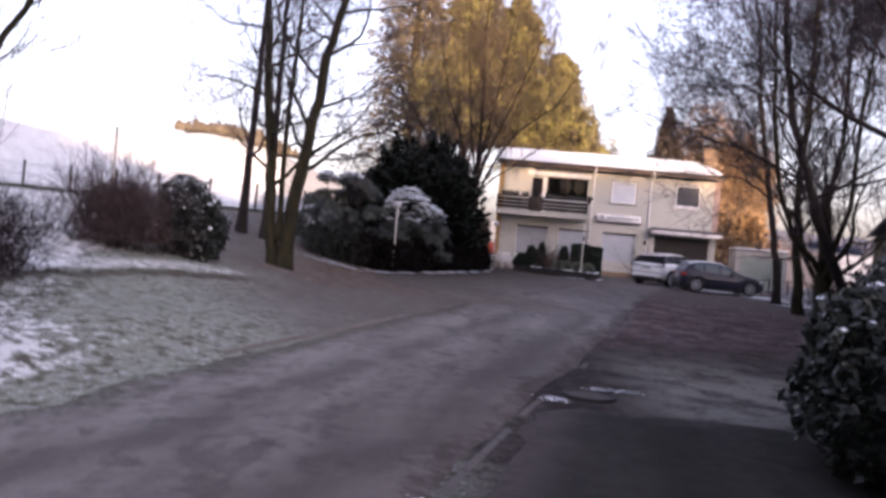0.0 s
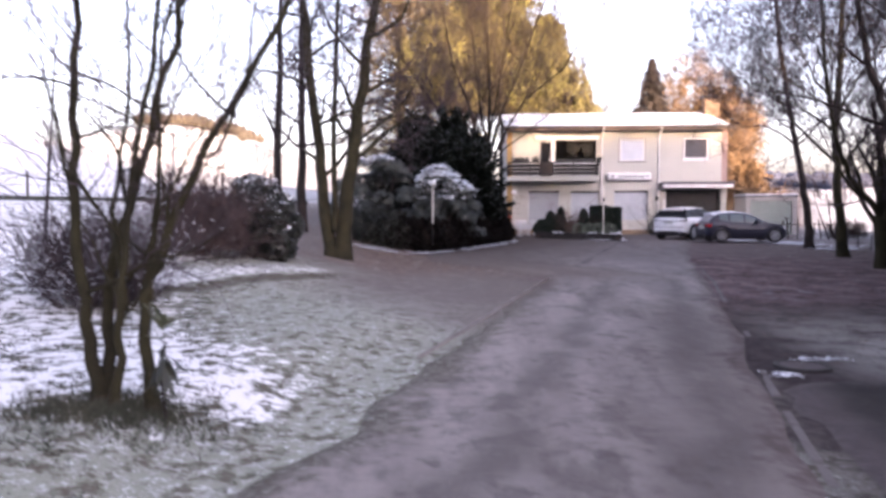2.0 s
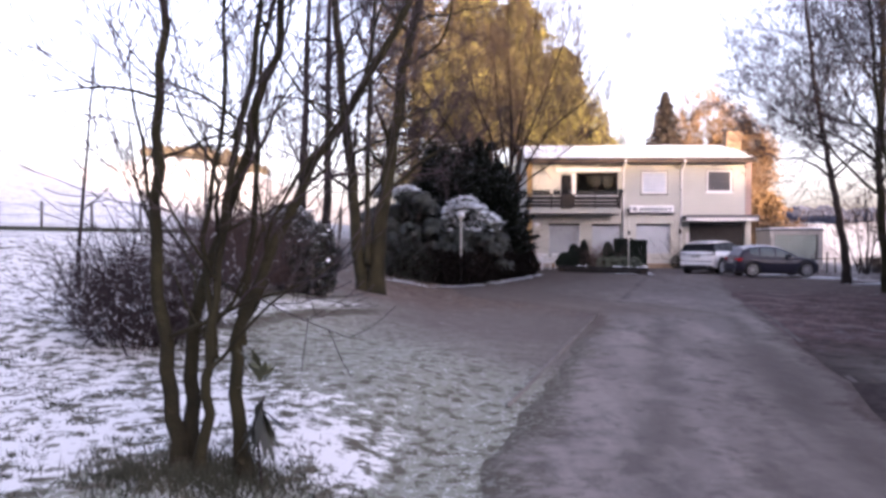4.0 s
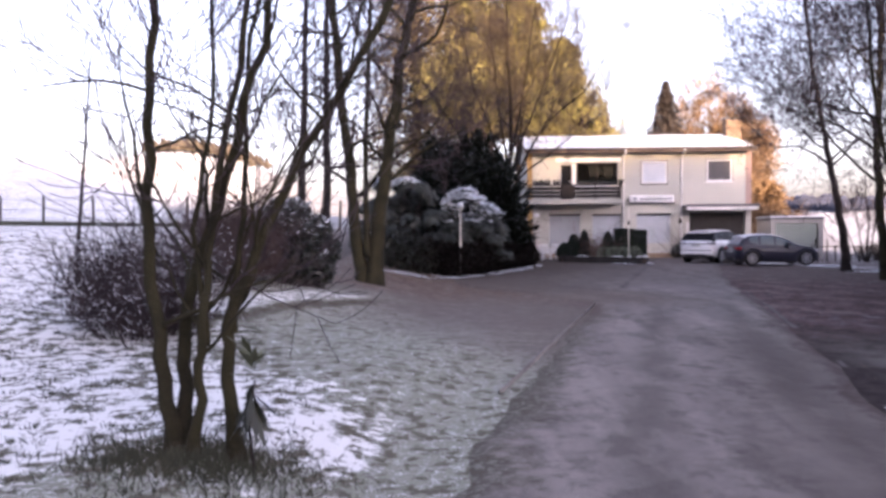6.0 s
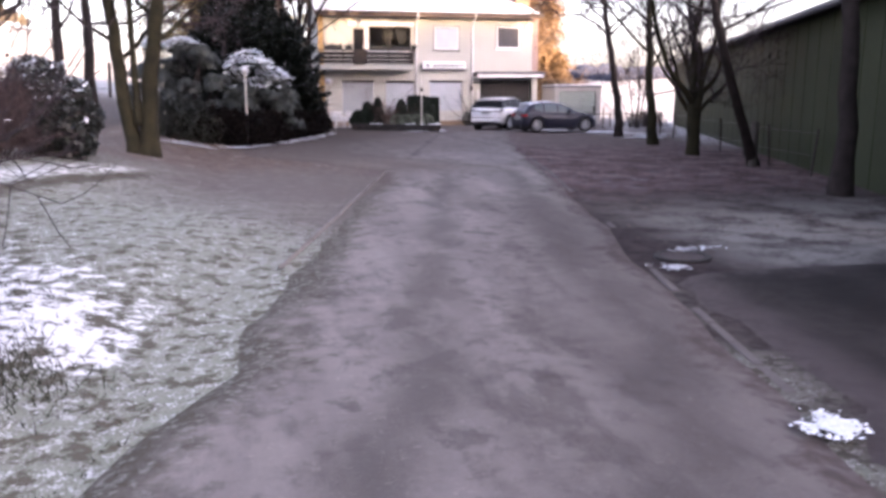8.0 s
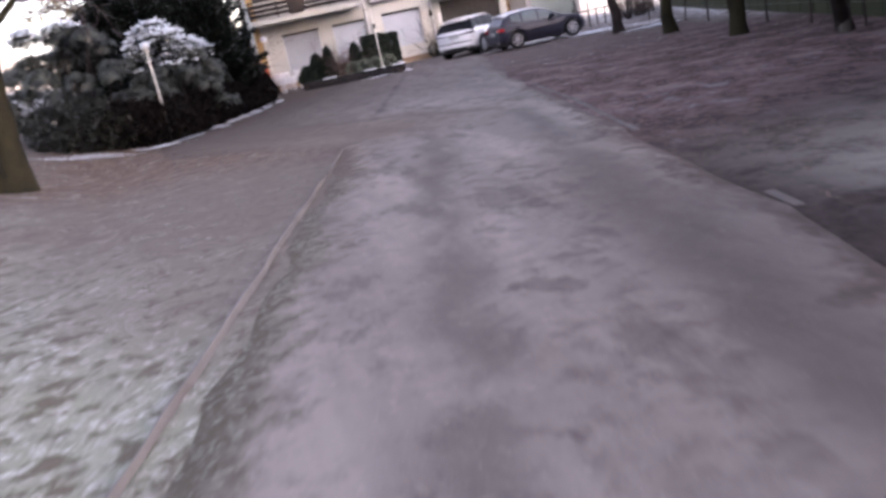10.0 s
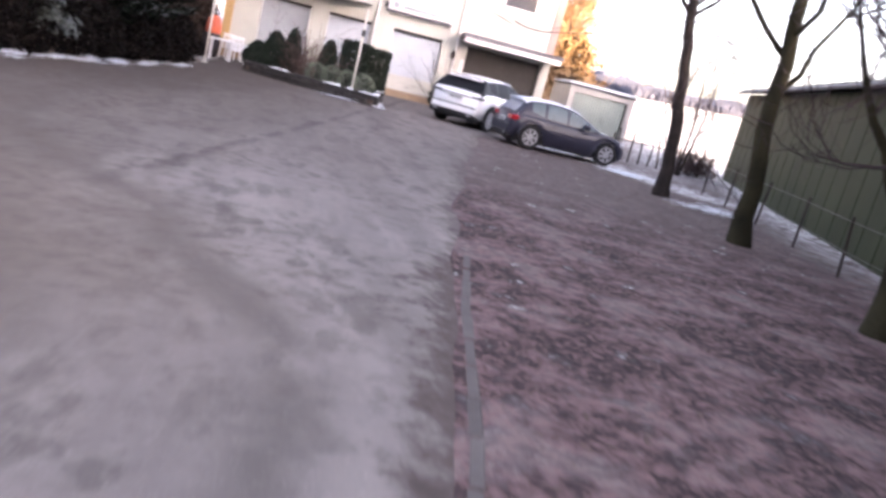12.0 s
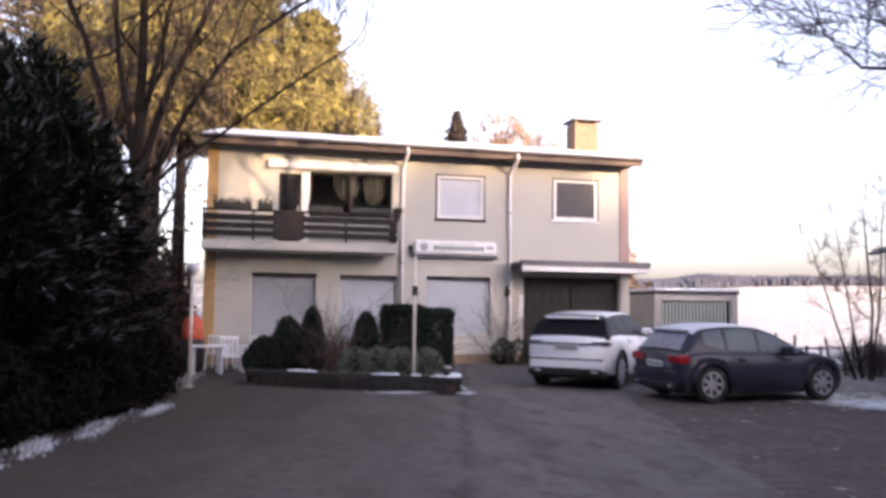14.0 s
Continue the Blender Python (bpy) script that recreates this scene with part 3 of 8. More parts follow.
def asphalt_material(name, c1, c2, verge):
    """Worn asphalt: dark smudges, tyre tracks, a soiled and overgrown rim; the UV holds the distance in metres to the left and right rim."""
    m = bpy.data.materials.new(name)
    m.use_nodes = True
    n, l = m.node_tree.nodes, m.node_tree.links
    b = n["Principled BSDF"]; b.inputs["Specular IOR Level"].default_value = 0.15
    geo, uv, sep, pos = n.new("ShaderNodeNewGeometry"), n.new("ShaderNodeUVMap"), n.new("ShaderNodeSeparateXYZ"), n.new("ShaderNodeSeparateXYZ")
    l.new(uv.outputs[0], sep.inputs[0]); l.new(geo.outputs["Position"], pos.inputs[0])
    def mapped(angle, sx, sy):
        k = n.new("ShaderNodeMapping"); k.inputs["Rotation"].default_value = (0, 0, radians(angle)); k.inputs["Scale"].default_value = (sx, sy, 1.0)
        l.new(geo.outputs["Position"], k.inputs["Vector"]); return k.outputs[0]
    along, across = mapped(14, 1.0, 0.20), mapped(14, 1.0, 0.42)
    def tex(scale, vec, detail=6, rough=0.65):
        t = n.new("ShaderNodeTexNoise"); t.inputs["Scale"].default_value, t.inputs["Detail"].default_value, t.inputs["Roughness"].default_value = scale, detail, rough
        l.new(vec, t.inputs["Vector"]); return t.outputs["Fac"]
    P = geo.outputs["Position"]
    streak, blot, smudge, mid, fine, grit = tex(1.3, along), tex(0.5, P), tex(1.9, across, 5, 0.6), tex(5.5, P), tex(16, P, 5, 0.7), tex(90, P, 3)
    def math_(op, a, b_=None, c=None):
        k = n.new("ShaderNodeMath"); k.operation = op
        for i, v in enumerate((a, b_, c)):
            if v is None: continue
            if isinstance(v, (int, float)): k.inputs[i].default_value = v
            else: l.new(v, k.inputs[i])
        return k.outputs[0]
    def mix(f, a, b_):
        k = n.new("ShaderNodeMix"); k.data_type = "RGBA"; l.new(f, k.inputs["Factor"])
        for key, v in (("A", a), ("B", b_)):
            if isinstance(v, tuple): k.inputs[key].default_value = (*v, 1)
            else: l.new(v, k.inputs[key])
        return k.outputs["Result"]
    def ramp(v, lo, hi, top=1.0):
        k = n.new("ShaderNodeMapRange"); k.interpolation_type = "SMOOTHSTEP"; l.new(v, k.inputs["Value"])
        k.inputs["From Min"].default_value, k.inputs["From Max"].default_value, k.inputs["To Max"].default_value = lo, hi, top
        return k.outputs["Result"]
    dark = tuple(v * 0.50 for v in c2)
    long_ = tex(0.7, mapped(14, 1.6, 0.10), 4, 0.55)
    col = mix(ramp(math_("ADD", math_("MULTIPLY", streak, 0.5), math_("MULTIPLY", long_, 0.5)), 0.40, 0.62), c1, c2)
    col = mix(ramp(smudge, 0.52, 0.66, 0.62), col, dark)
    patch = tex(2.6, mapped(20, 1.0, 0.7), 4, 0.55)
    col = mix(math_("MULTIPLY", ramp(patch, 0.56, 0.64, 0.55), ramp(blot, 0.40, 0.55)), col, tuple(v * 0.40 for v in c2))
    col = mix(math_("MULTIPLY", ramp(mid, 0.46, 0.70, 0.55), ramp(blot, 0.38, 0.60)), col, dark)
    # two tyre tracks, broken up
    for d, w in ((1.5, 0.26), (3.05, 0.26)):
        off = math_("ABSOLUTE", math_("SUBTRACT", math_("MULTIPLY_ADD", blot, 0.9, sep.outputs[0]), d + 0.45))
        band = math_("SUBTRACT", 1.0, ramp(math_("MULTIPLY_ADD", mid, 0.7, off), w * 0.2 + 0.25, w * 1.8 + 0.35))
        col = mix(math_("MULTIPLY", band, ramp(smudge, 0.25, 0.50, 0.85)), col, tuple(v * 0.58 for v in c2))
    col = mix(ramp(fine, 0.58, 0.72, 0.30), col, tuple(min(1, v * 1.7) for v in c1))
    col = mix(ramp(grit, 0.55, 0.8, 0.40), col, tuple(min(1, v * 1.9) for v in c1))
    if verge:
        # soil, frosted grass and leaf dirt creep over the rim
        wander = math_("ADD", math_("MULTIPLY", blot, 0.9), math_("MULTIPLY", mid, 1.0))
        lip = math_("SUBTRACT", 1.0, ramp(math_("SUBTRACT", sep.outputs[0], math_("MULTIPLY_ADD", wander, 1.1, -0.75)), -0.15, 0.40))
        frosted = mix(ramp(fine, 0.50, 0.64), (0.085, 0.076, 0.057), (0.21, 0.205, 0.18))
        soil = mix(mid, (0.135, 0.105, 0.088), (0.070, 0.055, 0.048))
        col = mix(lip, col, mix(ramp(pos.outputs[1], 13, 19), frosted, soil))
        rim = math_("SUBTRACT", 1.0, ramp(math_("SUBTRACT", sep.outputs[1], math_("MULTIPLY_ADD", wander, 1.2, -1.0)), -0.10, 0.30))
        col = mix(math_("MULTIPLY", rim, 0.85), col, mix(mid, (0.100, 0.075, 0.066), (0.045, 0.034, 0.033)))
        # darker band along the right-hand side of the drive, at its near end
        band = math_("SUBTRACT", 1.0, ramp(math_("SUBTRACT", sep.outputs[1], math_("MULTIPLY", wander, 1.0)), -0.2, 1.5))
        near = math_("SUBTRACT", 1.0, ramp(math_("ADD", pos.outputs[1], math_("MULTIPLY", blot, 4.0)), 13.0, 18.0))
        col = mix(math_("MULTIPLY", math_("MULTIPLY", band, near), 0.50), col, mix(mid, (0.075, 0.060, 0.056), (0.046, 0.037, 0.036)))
        far_lip = math_("SUBTRACT", 1.0, ramp(math_("SUBTRACT", sep.outputs[0], math_("MULTIPLY", wander, 2.2)), -0.2, 2.6))
        col = mix(math_("MULTIPLY", far_lip, ramp(pos.outputs[1], 17.5, 21, 0.85)), col, mix(ramp(pos.outputs[1], 24, 31), mix(mid, (0.165, 0.132, 0.110), (0.085, 0.068, 0.057)), mix(mid, (0.070, 0.054, 0.046), (0.036, 0.029, 0.026))))
        col = mix(math_("MULTIPLY", ramp(math_("ADD", pos.outputs[1], math_("MULTIPLY", blot, 8.0)), 24, 33), 0.55), col, mix(mid, (0.125, 0.100, 0.086), (0.062, 0.049, 0.045)))
        # older, browner layer of asphalt left of a worn joint
        across_joint = math_("SUBTRACT", pos.outputs[0], math_("MULTIPLY_ADD", pos.outputs[1], 0.262, 5.98 - 0.262 * 25))
        jag = math_("ADD", across_joint, math_("MULTIPLY_ADD", mid, 0.5, -0.25))
        reach = ramp(pos.outputs[1], 21.5, 24.5)
        older = math_("MULTIPLY", math_("SUBTRACT", 1.0, ramp(jag, -0.9, 0.15)), reach)
        col = mix(math_("MULTIPLY", older, 0.4), col, mix(fine, (0.095, 0.076, 0.062), (0.052, 0.042, 0.036)))
        joint = math_("SUBTRACT", 1.0, ramp(math_("ABSOLUTE", jag), 0.03, 0.17))
        col = mix(math_("MULTIPLY", math_("MULTIPLY", joint, reach), ramp(smudge, 0.36, 0.52, 0.45)), col, (0.036, 0.030, 0.027))
    else:
        # grit and frost lie over its far end and its rims
        fade = ramp(math_("ADD", pos.outputs[1], math_("MULTIPLY_ADD", blot, 3.0, math_("MULTIPLY", mid, 1.6))), 10.2, 11.2)
        side = math_("SUBTRACT", 1.0, ramp(math_("SUBTRACT", sep.outputs[0], math_("MULTIPLY", mid, 0.7)), -0.1, 0.35))
        col = mix(math_("MAXIMUM", fade, math_("MULTIPLY", side, 0.6)), col, mix(mid, (0.125, 0.105, 0.103), (0.045, 0.036, 0.036)))
    l.new(col, b.inputs["Base Color"])
    r = n.new("ShaderNodeMapRange"); l.new(mid, r.inputs["Value"]); r.inputs["To Min"].default_value, r.inputs["To Max"].default_value = 0.62, 0.95
    l.new(r.outputs[0], b.inputs["Roughness"])
    bn = n.new("ShaderNodeBump"); bn.inputs["Strength"].default_value, bn.inputs["Distance"].default_value = 0.55, 0.02
    l.new(math_("ADD", math_("MULTIPLY", mid, 2.0), math_("ADD", fine, grit)), bn.inputs["Height"]); l.new(bn.outputs[0], b.inputs["Normal"])
    return m


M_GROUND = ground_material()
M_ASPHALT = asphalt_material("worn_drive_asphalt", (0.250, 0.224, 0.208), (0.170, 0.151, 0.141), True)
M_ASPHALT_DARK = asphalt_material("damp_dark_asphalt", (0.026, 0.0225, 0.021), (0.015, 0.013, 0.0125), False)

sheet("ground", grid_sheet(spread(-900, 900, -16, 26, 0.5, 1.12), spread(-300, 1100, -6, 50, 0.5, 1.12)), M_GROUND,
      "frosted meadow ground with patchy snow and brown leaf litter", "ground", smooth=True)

# the drive: worn asphalt, its edges ragged
RIGHT_Y = [-60, 0, 5, 8, 11, 15, 19, 21, 25.4, 31, 38, 44, 46.9]
RIGHT_X = [3.2, 3.9, 4.85, 5.5, 6.3, 7.2, 8.15, 8.52, 9.5, 10.9, 12.9, 17.0, 18.6]
LEFT_Y = [-60, 0, 4, 6.2, 8.4, 11.6, 16.4, 19.5, 22, 25, 28, 31, 34, 41, 43.5, 46.9]
LEFT_X = [-3.0, -0.6, 0.65, 1.5, 1.85, 2.6, 3.65, 4.1, 3.0, 0.9, 0.4, 1.3, 2.6, 4.2, 4.2, 4.2]


def ribbon(left, right, ys, cols, lift, ragged=0.0, seed=3):
    g = Geo()
    rows = []
    for y in ys:
        a = left(y) + ragged * noise.noise((y * 1.3, seed, 0.5)) + 0.4 * ragged * noise.noise((y * 5.1, seed, 2.5))
        b = right(y) + ragged * 0.25 * noise.noise((y * 1.1, seed, 7.5)) + 0.15 * ragged * noise.noise((y * 4.7, seed, 9.5))
        rows.append([(a + (b - a) * i / cols, y) for i in range(cols + 1)])
    for row in rows:
        for i, (x, y) in enumerate(row):
            z = gz(x, y) + lift + 0.012 * noise.noise((x * 0.6, y * 0.6, 1.0))
            if i in (0, cols):
                z -= 0.045
            g.v.append((x, y, z))
    n = cols + 1
    g.f = [(j * n + i, j * n + i + 1, (j + 1) * n + i + 1, (j + 1) * n + i) for j in range(len(rows) - 1) for i in range(cols)]
    g.rim = [(x - row[0][0], row[-1][0] - x) for row in rows for x, y in row]
    return g


def paved(name, geo, material, label, category):
    """A paved sheet; its UV holds the distance to either rim."""
    ob = sheet(name, geo, material, label, category, smooth=True)
    layer = ob.data.uv_layers.new(name="rim")
    for loop in ob.data.loops:
        layer.data[loop.index].uv = geo.rim[loop.vertex_index]
    return ob


YS = list(np.arange(-30, -4, 2.0)) + list(np.arange(-4, 47, 0.35))
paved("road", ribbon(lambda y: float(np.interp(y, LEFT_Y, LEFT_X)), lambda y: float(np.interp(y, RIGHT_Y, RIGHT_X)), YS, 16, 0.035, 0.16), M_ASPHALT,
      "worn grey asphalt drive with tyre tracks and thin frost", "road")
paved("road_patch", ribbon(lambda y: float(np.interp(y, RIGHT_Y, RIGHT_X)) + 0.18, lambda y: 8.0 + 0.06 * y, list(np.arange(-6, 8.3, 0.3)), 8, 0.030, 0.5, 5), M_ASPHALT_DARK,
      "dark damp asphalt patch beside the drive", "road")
sheet("lane_marking", ribbon(lambda y: 2.01 + 0.2407 * (y - 9.9), lambda y: 2.042 + 0.2407 * (y - 9.9), list(np.arange(9.2, 19.3, 0.1)), 3, 0.051, 0.05, 3), M_KERB_LINE,
      "thin worn pale edge line on the asphalt", "lane marking")

# ---------- the house ----------
FY = 47.0                      # front wall
HX0, HX1, HY1 = 4.20, 17.10, 56.2
EAVE = 6.25


def wall_with_openings(g, x0, x1, z0, z1, y0, y1, holes):
    """One connected wall along x, with openings (x0, x1, z0, z1) through it."""
    xs = sorted({x0, x1, *(v for h in holes for v in h[:2])})
    zs = sorted({z0, z1, *(min(max(v, z0), z1) for h in holes for v in h[2:])})
    full = lambda i, k: 0 <= i < len(xs) - 1 and 0 <= k < len(zs) - 1 and not any(h[0] - 1e-6 <= xs[i] and xs[i + 1] <= h[1] + 1e-6 and h[2] - 1e-6 <= zs[k] and zs[k + 1] <= h[3] + 1e-6 for h in holes)
    n = len(zs)
    vid = lambda i, k, s: (i * n + k) * 2 + s
    vs = [(x, (y0, y1)[q], z) for x in xs for z in zs for q in (0, 1)]
    fs = []
    for i in range(len(xs) - 1):
        for k in range(n - 1):
            if not full(i, k):
                continue
            fs.append((vid(i, k, 0), vid(i + 1, k, 0), vid(i + 1, k + 1, 0), vid(i, k + 1, 0)))
            fs.append((vid(i, k + 1, 1), vid(i + 1, k + 1, 1), vid(i + 1, k, 1), vid(i, k, 1)))
            if not full(i - 1, k): fs.append((vid(i, k, 1), vid(i, k, 0), vid(i, k + 1, 0), vid(i, k + 1, 1)))
            if not full(i + 1, k): fs.append((vid(i + 1, k, 0), vid(i + 1, k, 1), vid(i + 1, k + 1, 1), vid(i + 1, k + 1, 0)))
            if not full(i, k - 1): fs.append((vid(i, k, 1), vid(i + 1, k, 1), vid(i + 1, k, 0), vid(i, k, 0)))
            if not full(i, k + 1): fs.append((vid(i, k + 1, 0), vid(i + 1, k + 1, 0), vid(i + 1, k + 1, 1), vid(i, k + 1, 1)))
    used = sorted({v for f in fs for v in f})
    idx = {v: q for q, v in enumerate(used)}
    g.add([vs[v] for v in used], [tuple(idx[v] for v in f) for f in fs])


house = thing("house", "two-storey cream plastered house with snowy roof and wooden balcony", "house")
G1, G2, G3 = (5.48, 7.32, 0.75, 2.64), (8.00, 9.66, 0.75, 2.62), (10.56, 12.54, 0.90, 2.64)
GAR = (13.60, 16.75, 0.0, 2.68)
W2, W3 = (10.85, 12.30, 4.38, 5.68), (14.58, 16.03, 4.47, 5.74)
BDOOR, BWIN = (6.18, 6.80, 3.50, 5.52), (7.06, 9.48, 4.30, 5.62)

g = Geo()
wall_with_openings(g, HX0, HX1, 0.0, 3.05, FY, FY + 0.32, [G1, G2, G3, GAR])
part("wall", g, M_PLASTER_LOW, house, "pale cream ground-floor plaster")
g = Geo()
wall_with_openings(g, HX0, HX1, 3.05, EAVE, FY - 0.004, FY + 0.32, [W2, W3, BDOOR, BWIN])
part("wall", g, M_PLASTER, house, "cream upper-floor plaster")
for x in (HX0, HX1 - 0.3):   # gable ends
    ring = [(FY + 0.32, 0), (HY1, 0), (HY1, EAVE), (51.6, EAVE + 1.10), (FY + 0.32, EAVE)]
    part("wall", Geo().add([(x, y, z) for y, z in ring] + [(x + 0.3, y, z) for y, z in ring], [(4, 3, 2, 1, 0), (5, 6, 7, 8, 9)] + [(q, (q + 1) % 5, 5 + (q + 1) % 5, 5 + q) for q in range(5)]), M_PLASTER, house)
part("wall", Geo().box(HX0 + 0.3, HY1 - 0.3, 0, HX1 - 0.3, HY1, EAVE, 0.001), M_PLASTER, house)
# unseen room shell; its dimness is put into the near-black colour
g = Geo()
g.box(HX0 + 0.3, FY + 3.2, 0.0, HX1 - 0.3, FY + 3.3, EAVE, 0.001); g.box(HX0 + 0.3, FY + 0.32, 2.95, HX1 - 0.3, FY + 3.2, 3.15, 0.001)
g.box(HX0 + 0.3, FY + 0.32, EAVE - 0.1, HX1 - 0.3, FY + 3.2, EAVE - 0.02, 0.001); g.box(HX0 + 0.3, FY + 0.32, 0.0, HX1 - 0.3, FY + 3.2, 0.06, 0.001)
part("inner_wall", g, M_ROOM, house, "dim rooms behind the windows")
g = Geo()
for a, b in ((HX0, GAR[0]), (GAR[1], HX1)):
    g.box(a - 0.01, FY - 0.035, 0.0, b, FY - 0.002, 0.32, 0.008)
part("plinth", g, M_PLINTH, house, "tan stained plinth")
part("string_course", Geo().box(9.55, FY - 0.03, 3.02, 13.1, FY - 0.005, 3.12), M_PLASTER_LOW, house)
part("corner_pilaster", Geo().box(HX0 - 0.012, FY - 0.05, 0.34, HX0 + 0.30, FY - 0.006, EAVE), mat("ochre_render", (0.44, 0.285, 0.115), (0.33, 0.215, 0.095), 1.5, 0.9, 0.3), house, "ochre painted corner strip")
part("corner_pilaster", Geo().box(16.80, FY - 0.05, 3.1, 17.12, FY - 0.006, EAVE), mat("pink_brown_render", (0.38, 0.27, 0.24), (0.30, 0.21, 0.19), 1.5, 0.9, 0.3), house)

# roof: low gable along x, snow on it
RX0, RX1, RY0, RYR, RY1, RZR = 4.00, 17.20, 46.25, 51.6, 57.0, EAVE + 1.27


def slab(x0, x1, ya, za, yb, zb, th):
    return [(x0, ya, za), (x1, ya, za), (x1, yb, zb), (x0, yb, zb), (x0, ya, za + th), (x1, ya, za + th), (x1, yb, zb + th), (x0, yb, zb + th)]


BOXF = [(3, 2, 1, 0), (4, 5, 6, 7), (0, 1, 5, 4), (1, 2, 6, 5), (2, 3, 7, 6), (3, 0, 4, 7)]
roof = part("roof", Geo().add(slab(RX0, RX1, RY0, EAVE + 0.05, RYR, RZR, 0.12), BOXF).add(slab(RX0, RX1, RYR, RZR, RY1, EAVE + 0.05, 0.12), BOXF), M_BARN_ROOF, house, "low-pitched roof")
g = Geo()
NX, NY = 70, 22
for j in range(NY + 1):
    for i in range(NX + 1):
        x = RX0 + 0.02 + (RX1 - RX0 - 0.04) * i / NX
        f = j / NY
        y = RY0 + 0.04 + (RY1 - RY0 - 0.08) * f
        zr = EAVE + 0.17 + (RZR - EAVE - 0.05) * (1 - abs(2 * f - 1))
        edge = min(1.0, min(i, NX - i, j * 3, (NY - j) * 3) / 2)
        g.v.append((x, y + 0.02 * noise.noise((x * 2, 3, 1)) * (j == 0), zr + 0.005 + edge * (0.085 + 0.03 * noise.noise((x * 0.9, y * 0.9, 4)))))
g.f = [(j * (NX + 1) + i, j * (NX + 1) + i + 1, (j + 1) * (NX + 1) + i + 1, (j + 1) * (NX + 1) + i) for j in range(NY) for i in range(NX)]
part("roof_snow", g, M_SNOW, roof, "smooth white snow cover", smooth=True)
part("fascia", Geo().box(RX0, RY0 - 0.03, EAVE - 0.10, RX1, RY0 - 0.002, EAVE + 0.16), M_FASCIA, house, "dark brown eave board")
part("soffit", Geo().box(RX0 + 0.05, RY0, EAVE - 0.02, RX1 - 0.05, FY - 0.01, EAVE + 0.03), M_FASCIA, house)
g = Geo()
gut = [(RY0 - 0.04 - 0.055 + 0.055 * math.cos(a), EAVE + 0.10 + 0.055 * math.sin(a)) for a in np.linspace(math.pi, math.tau, 7)]
g.add([(x, y, z) for x in (RX0, RX1) for y, z in gut] + [(x, y * 1.0, z + 0.008) for x in (RX0, RX1) for y, z in gut], [(i, i + 1, 8 + i, 7 + i) for i in range(6)] + [(14 + i, 21 + i, 22 + i, 15 + i) for i in range(6)])
part("gutter", g, M_ZINC, house)
for x in (9.78, 13.12):
    g = Geo().tube([(x, RY0 - 0.09, EAVE + 0.06), (x, RY0 - 0.09, EAVE - 0.10), (x, FY - 0.10, EAVE - 0.42), (x, FY - 0.07, EAVE - 0.55), (x, FY - 0.07, 0.25)], [0.055] * 5, 10)
    dp = part("downpipe", g, M_WHITE, house, "white downpipe", smooth=True)
    for z in (1.2, 3.0, 4.6):
        part("bracket", Geo().lathe([(0.066, 0), (0.066, 0.03)], (x, FY - 0.07, z), 10), M_ZINC, dp)

chimney = part("chimney", Geo().box(16.80, 50.6, RZR - 0.45, 17.70, 51.4, RZR + 0.98, 0.01), M_BRICK, house, "brown clinker chimney")
for cx_ in (16.82, 17.58):
    part("cap_leg", Geo().box(cx_, 50.62, RZR + 0.98, cx_ + 0.10, 51.38, RZR + 1.07), M_BRICK, chimney)
part("chimney_cap", Geo().box(16.66, 50.46, RZR + 1.07, 17.84, 51.54, RZR + 1.14, 0.02), M_ZINC, chimney, "dark sheet-metal cap")
for k in range(8):
    zc = RZR - 0.35 + k * 0.17
    part("brick_course", Geo().box(16.785, 50.585, zc, 17.715, 51.415, zc + 0.14, 0.012), M_BRICK, chimney)


def window(o, shutter=None, sill=M_BROWN, depth=0.12, frame_mat=M_WHITE, split=0):
    x0, x1, z0, z1 = o
    w = part("window", Geo().box(x0, FY + depth, z0, x1, FY + depth + 0.06, z0 + 0.07), frame_mat, house)
    fr = Geo()
    fr.box(x0, FY + depth, z1 - 0.07, x1, FY + depth + 0.06, z1); fr.box(x0, FY + depth, z0 + 0.07, x0 + 0.07, FY + depth + 0.06, z1 - 0.07); fr.box(x1 - 0.07, FY + depth, z0 + 0.07, x1, FY + depth + 0.06, z1 - 0.07)
    for s in range(split):
        xs = x0 + (x1 - x0) * (s + 1) / (split + 1)
        fr.box(xs - 0.04, FY + depth, z0 + 0.07, xs + 0.04, FY + depth + 0.06, z1 - 0.07)
    part("window_frame", fr, frame_mat, w)
    p = part("pane", Geo().box(x0 + 0.06, FY + depth + 0.025, z0 + 0.06, x1 - 0.06, FY + depth + 0.037, z1 - 0.06, 0.001), M_GLASS, w)
    p.visible_shadow = False
    part("window_sill", Geo().box(x0 - 0.08, FY - 0.06, z0 - 0.06, x1 + 0.08, FY + depth, z0 - 0.004), sill, w)
    if shutter:
        part("shutter_box", Geo().box(x0 + 0.01, FY + 0.02, z1 - 0.10, x1 - 0.01, FY + depth - 0.005, z1 - 0.002), M_BROWN, w)
        n = int((z1 - z0 - 0.1) / 0.075)
        h = (z1 - z0 - 0.10) / n
        sh = part("roller_shutter", Geo().box(x0 + 0.03, FY + depth - 0.034, z0 + 0.002, x1 - 0.03, FY + depth - 0.024, z1 - 0.10, 0.001), shutter, w, "closed roller shutter")
        g = Geo()
        for i in range(n):
            g.box(x0 + 0.03, FY + depth - 0.05, z0 + i * h + 0.006, x1 - 0.03, FY + depth - 0.033, z0 + (i + 1) * h, 0.006)
        me = part("slat", g, shutter, sh)
    return w


